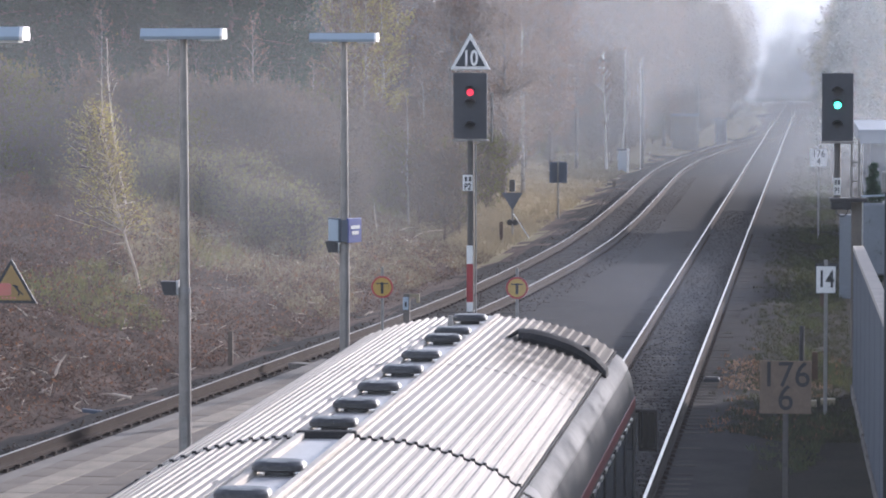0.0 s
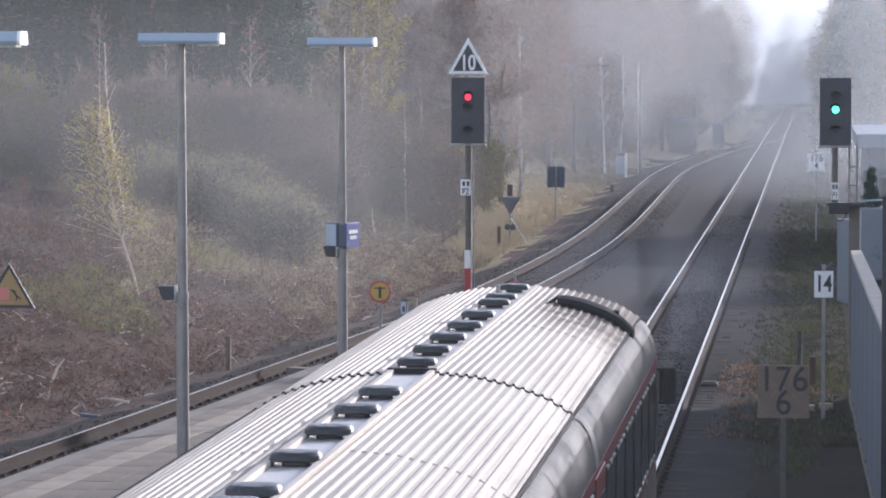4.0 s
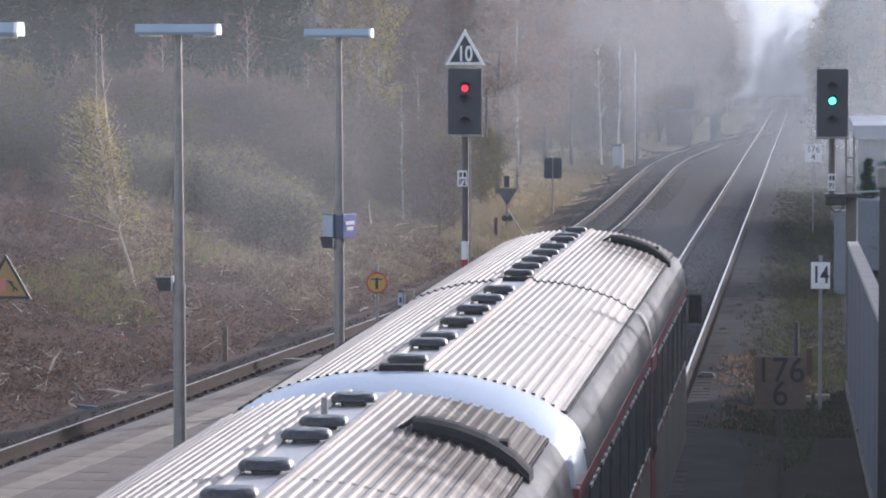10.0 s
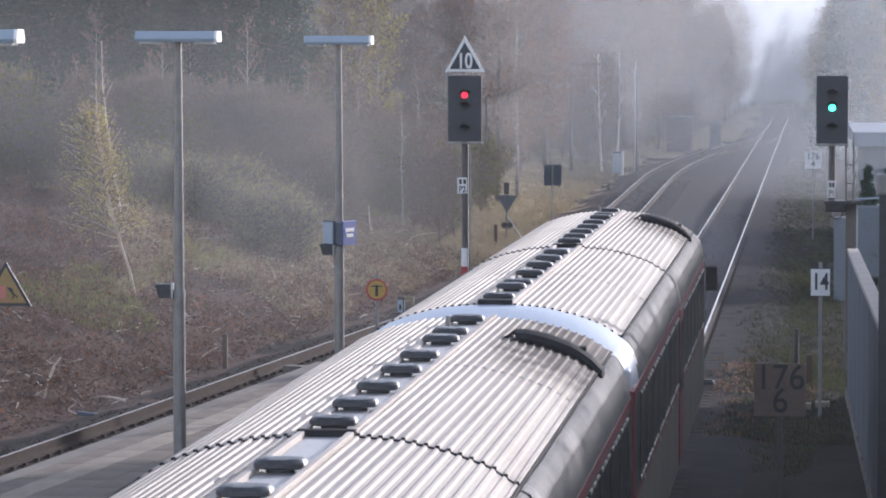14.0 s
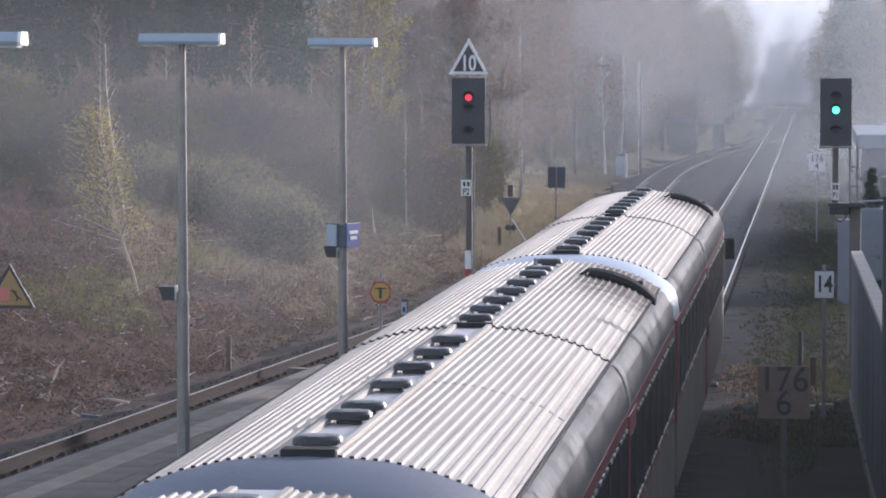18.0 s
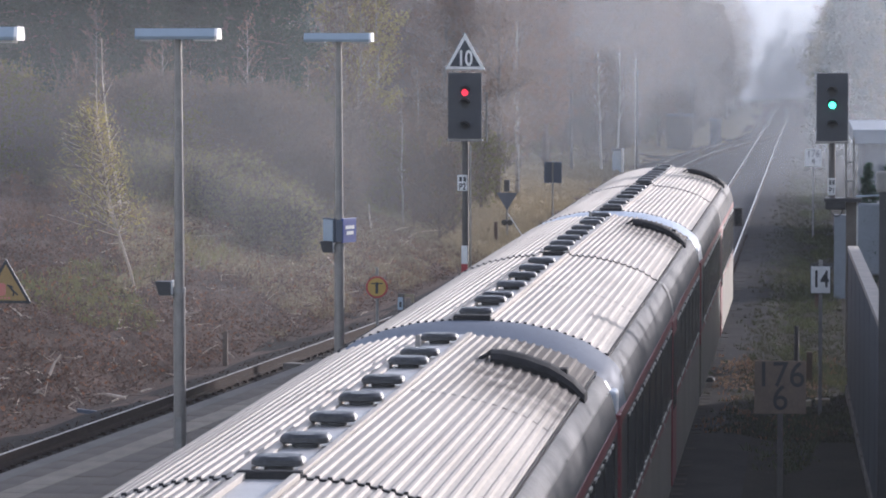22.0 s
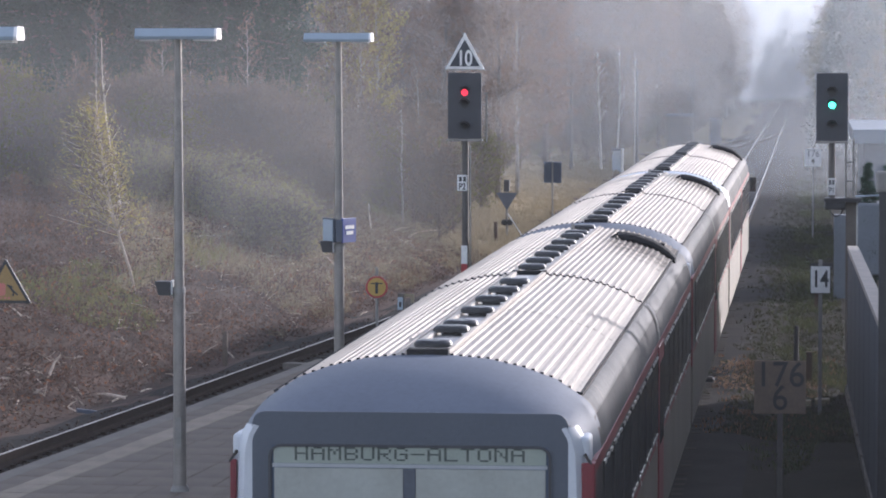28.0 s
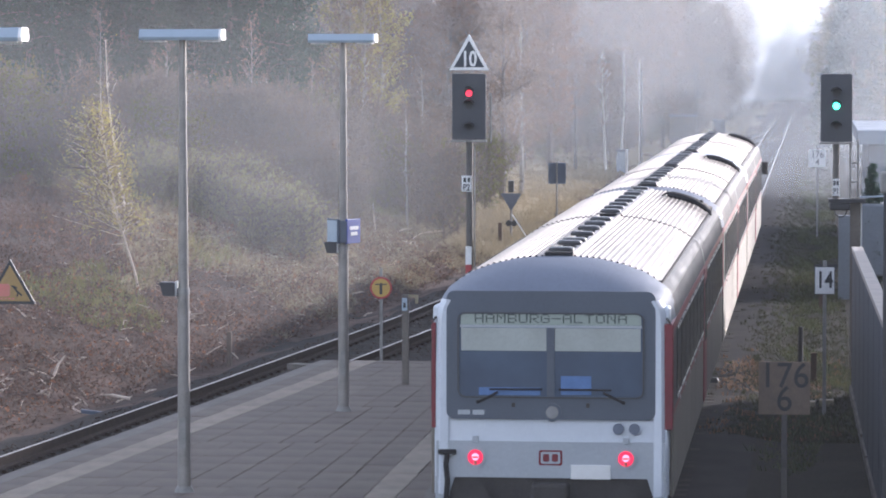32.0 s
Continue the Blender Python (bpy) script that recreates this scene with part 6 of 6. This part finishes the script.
def patchy(cut, seed):
    return lambda p, w: np.array([noise.noise((a[0] * 0.25, a[1] * 0.12, seed)) > cut for a in p])


def clear_of_brambles(cut, seed):
    """Patches of grass, but none where the brambles stand."""
    return lambda p, w: np.array([noise.noise((a[0] * 0.25, a[1] * 0.12, seed)) > cut and (a[1] > 105 or 1444 + 6420 * a[0] / a[1] > 225 + 80 * noise.noise((a[0] * 0.3, a[1] * 0.2, 2.0))) for a in p])


RG = np.random.default_rng(3)
v, f = tufts(13000, 74, 150, 6.0, 24.0, 0.36, RG, clear_of_brambles(-0.25, 1.0))
cover("dry_grass", "dry yellow-brown grass on the field above the bank", "grass", v, f, "blade")
v, f = tufts(11000, 76, 140, 6.2, 22.0, 0.5, RG, clear_of_brambles(0.0, 5.0))
cover("green_grass", "dull green grass patches on the field", "grass", v, f, "blade_green")
v, f = tufts(4500, 110, 215, 2.9, 7.0, 0.22, RG)
cover("verge_grass", "short yellowish grass on the verge beside the loop", "grass", v, f, "blade")
v, f = tufts(7000, 84, 140, 3.1, 7.2, 0.2, RG, patchy(-0.12, 4.0))
cover("slope_grass", "thin yellow-brown grass on the slope above the loop", "grass", v, f, "blade")
v, f = tufts(5000, 50, 84, 3.2, 7.5, 0.2, RG, patchy(0.06, 8.0))
cover("bank_grass", "sparse green tufts on the brown bank", "grass", v, f, "blade_green")

build_hedge()

# bramble mounds, then cut brushwood, on the bank
cen = []
for k in range(330):
    y = RG.uniform(54, 112)
    x = loop_x(y) - RG.uniform(3.2, 8.6) if k % 3 else across(RG.uniform(-25, 140), RG.uniform(80, 106))
    if k % 3 == 0:
        y = x * 6420 / (RG.uniform(-25, 140) * 1.568 - 1444.2)
    cen.append((x, y, ground_z(x, y)))
cen = np.repeat(np.array(cen), 75, axis=0)
p = cen + RG.normal(size=cen.shape) * np.array([0.34, 0.40, 0.10]) + np.array([0, 0, 0.14])
v, f = leaf_quads(p, 0.034, RG)
cover("bramble_mounds", "low brown bramble mounds on the bank", "brambles", v, f, "litter")
q = cen[::5] + RG.normal(size=cen[::5].shape) * np.array([0.3, 0.3, 0.02])
d = RG.normal(size=q.shape) * np.array([0.18, 0.18, 0.06]) + np.array([0, 0, 0.30])
v, f = ribbons(q, d, RG.uniform(0.003, 0.007, len(q)), RG)
cover("bramble_canes", "thin pale-brown bramble canes on the bank", "brambles", v, f, "twig")
p, w = scatter(15000, 50, 118, 2.7, 9.5, RG)
p[:, 2] += RG.uniform(0, 0.16, len(p))
d = RG.normal(size=(len(p), 3)) * np.array([0.22, 0.22, 0.15]) + np.array([0, 0, 0.05])
v, f = ribbons(p, d, RG.uniform(0.004, 0.011, len(p)), RG)
cover("brushwood", "tangle of brown cut brushwood on the bank", "brushwood", v, f, "brush")
p, w = scatter(22000, 50, 118, 2.7, 8.5, RG)
p[:, 2] += RG.uniform(0, 0.22, len(p))
v, f = leaf_quads(p, 0.036, RG)
cover("leaf_litter", "brown bramble leaves and litter on the bank", "leaves", v, f, "litter")
p, w = scatter(7000, 50, 112, 3.0, 9.5, RG)
p[:, 2] += RG.uniform(0, 0.3, len(p))
v, f = leaf_quads(p, 0.034, RG)
cover("bramble_leaves", "rust-red bramble leaves on the bank", "leaves", v, f, "leaf_rust")
p, w = scatter(650, 50, 112, 3.2, 8.0, RG)
p[:, 2] += RG.uniform(0.04, 0.16, len(p))
d = RG.normal(size=(len(p), 3)) * np.array([0.15, 0.15, 0.08])
v, f = ribbons(p, d, RG.uniform(0.006, 0.018, len(p)), RG)
cover("split_wood", "pale splinters of cut wood on the bank", "wood chips", v, f, "splinter")


def ballast_stones(n, mid, y0, y1, half, rng):
    y = y0 + (y1 - y0) * rng.uniform(0, 1, n) ** 1.5
    o = rng.uniform(-half, half, n)
    x = np.array([mid(v) for v in y]) + o
    z = -0.236 - 0.20 * np.clip((np.abs(o) - 1.7) / 0.9, 0, 1) + rng.uniform(-0.03, 0.012, n)
    c = np.stack([x, y, z], axis=1)
    s = rng.uniform(0.016, 0.036, (n, 1))
    dirs = np.array([[1, 0, 0], [0, 1, 0], [-1, 0, 0], [0, -1, 0], [0, 0, 0.8], [0, 0, -0.8]], dtype=float)
    v = np.stack([c + (q + rng.normal(size=(n, 3)) * 0.25) * s for q in dirs], axis=1)
    k = np.arange(n)[:, None] * 6
    f = np.concatenate([k + np.array([[a, b, t]]) for a, b, t in ((0, 1, 4), (1, 2, 4), (2, 3, 4), (3, 0, 4), (1, 0, 5), (2, 1, 5), (3, 2, 5), (0, 3, 5))], axis=0)
    return v.reshape(-1, 3), f


v, f = ballast_stones(16000, lambda y: MAIN_X, 44, 150, 0.72, RG)
cover("ballast_stones", "dark angular ballast stones of the main track", "ballast", v, f, "stone")
v, f = ballast_stones(20000, loop_x, 50, 190, 2.0, RG)
cover("ballast_stones", "brownish angular ballast stones of the loop track", "ballast", v, f, "stone_brown")


def side_tufts(n, y0, y1, x0, x1, hgt, seed, cut=-0.05):
    y = y0 + (y1 - y0) * RG.uniform(0, 1, n) ** 1.6
    x = np.clip(RG.uniform(x0, x1, n) + RG.normal(size=n) * 0.25, -2.0, 0.72)
    z = np.array([ground_z(a, b) for a, b in zip(x, y)])
    p = np.stack([x, y, z], axis=1)
    p = p[np.array([noise.noise((a[0] * 0.8, a[1] * 0.15, seed)) > cut for a in p])]
    base = np.repeat(p, 6, axis=0) + np.concatenate([RG.normal(size=(len(p) * 6, 2)) * 0.05, np.zeros((len(p) * 6, 1))], axis=1)
    d = np.concatenate([RG.normal(size=(len(base), 2)) * 0.4, np.ones((len(base), 1))], axis=1) * hgt * RG.uniform(0.4, 1.2, size=(len(base), 1))
    s = RG.normal(size=(len(base), 3)) * np.array([1, 0.4, 0])
    s /= np.linalg.norm(s, axis=1)[:, None]
    v = np.stack([base - s * 0.01, base + s * 0.01, base + d], axis=1)
    return v.reshape(-1, 3), np.arange(3 * len(base)).reshape(-1, 3)


v, f = side_tufts(4600, 46, 190, -0.5, 0.65, 0.14, 2.0)
cover("trackside_grass", "low dull green grass along the foot of the fence", "grass", v, f, "blade_dark")
v, f = side_tufts(260, 62, 80, -1.6, 0.6, 0.09, 6.0)
cover("dead_weeds", "dead brown weeds beside the track", "weeds", v, f, "leaf_rust")
p = np.stack([RG.uniform(-1.9, 0.3, 1100), RG.uniform(70, 76.5, 1100), np.zeros(1100)], axis=1)
p[:, 2] = [ground_z(a[0], a[1]) + 0.02 for a in p]
v, f = leaf_quads(p, 0.04, RG)
cover("fallen_leaves", "fallen rust-brown leaves beside the main track", "leaves", v, f, "leaf_brown")

v, f = side_tufts(6500, 62, 230, -1.3, 0.7, 0.09, 9.0, -1.0)
cover("dry_weeds", "thin dull weeds on the cess beside the main track", "weeds", v, f, "weed")

# fallen pale branches on the bank
for x, y, ln, a, e in ((-13.9, 80.5, 0.55, 140, 50), (-14.1, 80.0, 0.45, 20, 15), (-14.6, 68.5, 0.5, 70, 40), (-12.9, 67.5, 0.6, 160, 5), (-15.3, 66.0, 0.7, 100, 35), (-12.4, 92.0, 0.5, 150, 8), (-13.0, 99.0, 0.45, 130, 30),
                       (-13.6, 112.0, 1.0, 110, 62), (-13.2, 114.0, 0.5, 30, 12), (-12.8, 118.0, 0.7, 10, 5), (-20.5, 108.0, 0.4, 70, 60)):
    g = ground_z(x, y)
    bm = bmesh.new()
    dx = Vector((math.cos(radians(a)) * math.cos(radians(e)), 0.3 * math.sin(radians(a)), math.sin(radians(e)))).normalized()
    rod(bm, (0, 0, 0.02), dx * ln * 0.6 + Vector((0, 0, 0.05)), 0.032, 0.026, 7)
    rod(bm, dx * ln * 0.55 + Vector((0, 0, 0.05)), dx * ln + Vector((0.04, 0, 0.03)), 0.026, 0.012, 7)
    solid("fallen_branch", bm, M["splinter"], "pale broken branch lying on the bank", "branch", "branches", at=pose(x, y, g + 0.05))
for k in range(22):
    y = RG.uniform(54, 104)
    x = loop_x(y) - RG.uniform(3.4, 8.0)
    ln, a, e = RG.uniform(0.2, 0.6), RG.uniform(0, 360), RG.uniform(0, 38)
    bm = bmesh.new()
    tip = Vector((math.cos(radians(a)) * math.cos(radians(e)), math.sin(radians(a)) * math.cos(radians(e)), math.sin(radians(e)))) * ln
    bend = tip * 0.5 + Vector((0, 0, RG.uniform(-0.03, 0.06)))
    rod(bm, (0, 0, -0.02), bend, 0.014, 0.011, 5)
    rod(bm, bend, tip, 0.011, 0.006, 5)
    solid("fallen_branch", bm, M["splinter"], "thin pale stick lying on the bank", "branch", "branches", at=pose(x, y, ground_z(x, y) + 0.07))
for hx, hy, n in ((-14.9, 66.5, 7), (-14.1, 67.5, 8), (-13.2, 66.8, 6), (-13.9, 80.5, 6), (-12.6, 78.0, 4), (-11.6, 90.0, 5), (-12.1, 96.0, 5), (-14.6, 70.5, 5), (-15.8, 74.0, 5), (-12.9, 73.5, 4), (-12.4, 112.0, 6)):
    for k in range(n * 2 // 3):
        x, y = hx + RG.normal() * 0.35, hy + RG.normal() * 0.8
        ln, a, e = RG.uniform(0.18, 0.48), RG.choice((20, 150, 165, 40)) + RG.normal() * 15, RG.uniform(0, 30)
        tip = Vector((math.cos(radians(a)) * math.cos(radians(e)), math.sin(radians(a)) * math.cos(radians(e)), math.sin(radians(e)))) * ln
        bm = bmesh.new()
        rod(bm, (0, 0, -0.01), tip * 0.55 + Vector((0, 0, RG.uniform(0, 0.04))), 0.017, 0.014, 6)
        rod(bm, tip * 0.53 + Vector((0, 0, 0.01)), tip, 0.014, 0.008, 6)
        solid("split_stick", bm, M["splinter"], "pale split stick in a heap of cuttings", "branch", "cut sticks", at=pose(x, y, ground_z(x, y) + 0.10))
solid("cable_duct", box(bmesh.new(), -0.35, 0.12, -0.15, 0.15, -0.02, 0.10, 0.01), M["concrete"], "short grey concrete cable duct beside the rail", "cable duct", at=pose(-10.15, 71.8, -0.05, 0, 0, -30))
solid("steel_scrap", box(bmesh.new(), -0.25, 0.25, -0.08, 0.08, 0, 0.07, 0.01), M["bluegrey"], "bluish scrap of metal at the foot of the bank", "scrap", at=pose(-13.2, 65.6, ground_z(-13.2, 65.6), 0, 8, 15))
t = thing("point_lever", pose(-2.05, 71.8, -0.33), "small dark point machine beside the rail", "point machine")
part("casing", box(bmesh.new(), -0.16, 0.16, -0.2, 0.2, 0.0, 0.16, 0.03), M["black"], t)
part("lid", box(bmesh.new(), -0.13, 0.13, -0.16, 0.16, 0.16, 0.185, 0.01), M["under"], t)
part("drive_rod", rod(bmesh.new(), (0.16, 0, 0.06), (0.95, -0.5, 0.03), 0.015, n=6), M["rust"], t)


# ---- mist ----
def mist(y, share, z0=-0.4, x0=-95.0, x1=16.0, side=None, fade=(24.0, 16.0), tone=(0.40, 0.44, 0.485)):
    """A sheet of mist across the line; it thins out towards the ground, by its own height above it."""
    xs = [x0] + [x for x in np.arange(-60, 14, 1.5) if x0 < x < x1] + [x1]
    bm = bmesh.new()
    up = bm.loops.layers.uv.new("height")
    cols = []
    for x in xs:
        g = max(z0, ground_z(x, y)) if y > 20 else z0 - 4.0
        cols.append((bm.verts.new((x, y, max(z0, g - 0.3))), bm.verts.new((x, y, 26)), g))
    for (a, b, ga), (c, d, gc) in zip(cols, cols[1:]):
        fc = bm.faces.new((a, c, d, b))
        for lp, g in zip(fc.loops, (ga, gc, gc, ga)):
            lp[up].uv = (0.0, lp.vert.co.z - g)
    ob = new("mist_bank", mesh_of("mist_bank", bm, mist_mat("morning_mist", share, side, fade, tone)))
    tagged(ob, "thin bank of pale morning mist", "mist", "mist banks", "stuff")


mist(15, 0.018, 4.28)
for y, share in ((70, 0.050), (80, 0.050), (92, 0.050), (106, 0.040)):
    mist(y, share, x1=-6.5, side=(-6.5, -10.5), fade=(11.5, 3.5), tone=(0.41, 0.437, 0.465))
mist(118, 0.20, x0=-3.8, side=(-3.8, 0.4), fade=(5.2, 3.0))
mist(150, 0.19, side=(-36.0, -13.0))
mist(205, 0.22)
mist(290, 0.38, fade=(17.0, 9.0))
mist(420, 1.25, fade=(18.0, 10.5))


# ---- exhaust haze that drifts ahead of the train ----
def smoke_mat(name, share):
    """A puff of thin bluish smoke, ragged and fading out from its middle."""
    m = bpy.data.materials.new(name)
    m.use_nodes = True
    n, l = m.node_tree.nodes, m.node_tree.links
    n.remove(n["Principled BSDF"])
    co = n.new("ShaderNodeTexCoord")
    mp = n.new("ShaderNodeMapping")
    mp.inputs["Scale"].default_value = (0.22, 1.0, 0.40)
    l.new(co.outputs["Object"], mp.inputs[0])
    ln = n.new("ShaderNodeVectorMath")
    ln.operation = "LENGTH"
    l.new(mp.outputs[0], ln.inputs[0])
    ns = n.new("ShaderNodeTexNoise")
    ns.inputs["Scale"].default_value, ns.inputs["Detail"].default_value = 0.7, 4
    l.new(co.outputs["Object"], ns.inputs["Vector"])
    ad = n.new("ShaderNodeMath")
    ad.operation = "ADD"
    l.new(ln.outputs["Value"], ad.inputs[0])
    l.new(ns.outputs["Fac"], ad.inputs[1])
    mr = n.new("ShaderNodeMapRange")
    mr.interpolation_type = "SMOOTHSTEP"
    mr.inputs["From Min"].default_value, mr.inputs["From Max"].default_value = 0.35, 1.35
    mr.inputs["To Min"].default_value, mr.inputs["To Max"].default_value = share, 0.0
    l.new(ad.outputs[0], mr.inputs["Value"])
    tp, tl, mx = n.new("ShaderNodeBsdfTransparent"), n.new("ShaderNodeBsdfTranslucent"), n.new("ShaderNodeMixShader")
    tl.inputs[0].default_value = (0.36, 0.42, 0.52, 1)
    l.new(mr.outputs[0], mx.inputs[0])
    l.new(tp.outputs[0], mx.inputs[1])
    l.new(tl.outputs[0], mx.inputs[2])
    l.new(mx.outputs[0], n["Material Output"].inputs[0])
    return m


PUFFS = []
SMOKE = smoke_mat("thin_smoke", 0.10)
for ahead, side, up, size in ((16.0, -0.6, 1.3, 0.9), (34.0, 0.2, 1.8, 1.2)):
    bm = bmesh.new()
    bm.faces.new([bm.verts.new(q) for q in ((-5, 0, -2.6), (5, 0, -2.6), (5, 0, 2.8), (-5, 0, 2.8))])
    bmesh.ops.scale(bm, vec=(size, 1, size), verts=bm.verts)
    ob = new("smoke_puff", mesh_of("smoke_puff", bm, SMOKE))
    tagged(ob, "thin bluish exhaust haze drifting ahead of the train", "smoke", "smoke puffs", "stuff")
    PUFFS.append((ob, ahead, side, up))


# ---- what moves ----
# seconds and the place of the leading car along the main track
RUN = [
    (0, 32.58),    (0.5, 33.14),    (1, 33.72),    (1.5, 34.32),    (2, 34.94),    (2.5, 35.59),
    (3, 36.26),    (3.5, 36.93),    (5.5, 39.91),    (6, 40.74),    (6.5, 41.58),    (7, 42.45),
    (7.5, 43.31),    (8, 44.17),    (8.5, 45.05),    (9, 45.97),    (9.5, 46.90),    (10, 47.84),
    (10.5, 48.80),    (11, 49.77),    (11.5, 50.76),    (12, 51.77),    (12.5, 52.82),    (13, 53.88),
    (13.5, 54.95),    (14, 56.04),    (14.5, 57.13),    (16.5, 61.92),    (17, 63.16),    (17.5, 64.43),
    (18, 65.73),    (18.5, 67.05),    (19, 68.41),    (19.5, 69.78),    (20, 71.15),    (20.5, 72.54),
    (21, 73.93),    (21.5, 75.33),    (22, 76.77),    (22.5, 78.24),    (23, 79.70),    (23.5, 81.21),
    (24, 82.77),    (24.5, 84.37),    (25, 85.95),    (25.5, 87.55),    (27.5, 94.43),    (28, 96.14),
    (28.5, 97.87),    (29, 99.60),    (29.5, 101.35),    (30, 103.13),    (30.5, 104.96),    (31, 106.87),
    (31.5, 108.84),    (32, 110.78),
]


def run_at(t):
    return float(np.interp(t, [r[0] for r in RUN], [r[1] for r in RUN]))


def motions():
    for puff, ahead, side, up in PUFFS:
        walk(puff, [(t, pose(TRAIN_X + side, s + ahead, up)) for t, s in RUN])
    for car, back in ((head_car, 0.0), (mid_car, CAR), (tail_car, 2 * CAR)):
        walk(car, [(t, pose(TRAIN_X, s - back, 0)) for t, s in RUN])
        for w in car.children:
            if w.name.startswith("wheelset"):
                y = w.location.y
                walk(w, [(t, pose(0, y, 0.39, -math.degrees((run_at(t) - RUN[0][1]) / 0.39))) for t in np.arange(0, 31.9, 0.15)] + [(32.0, pose(0, y, 0.39, -math.degrees((RUN[-1][1] - RUN[0][1]) / 0.39)))])


motions()
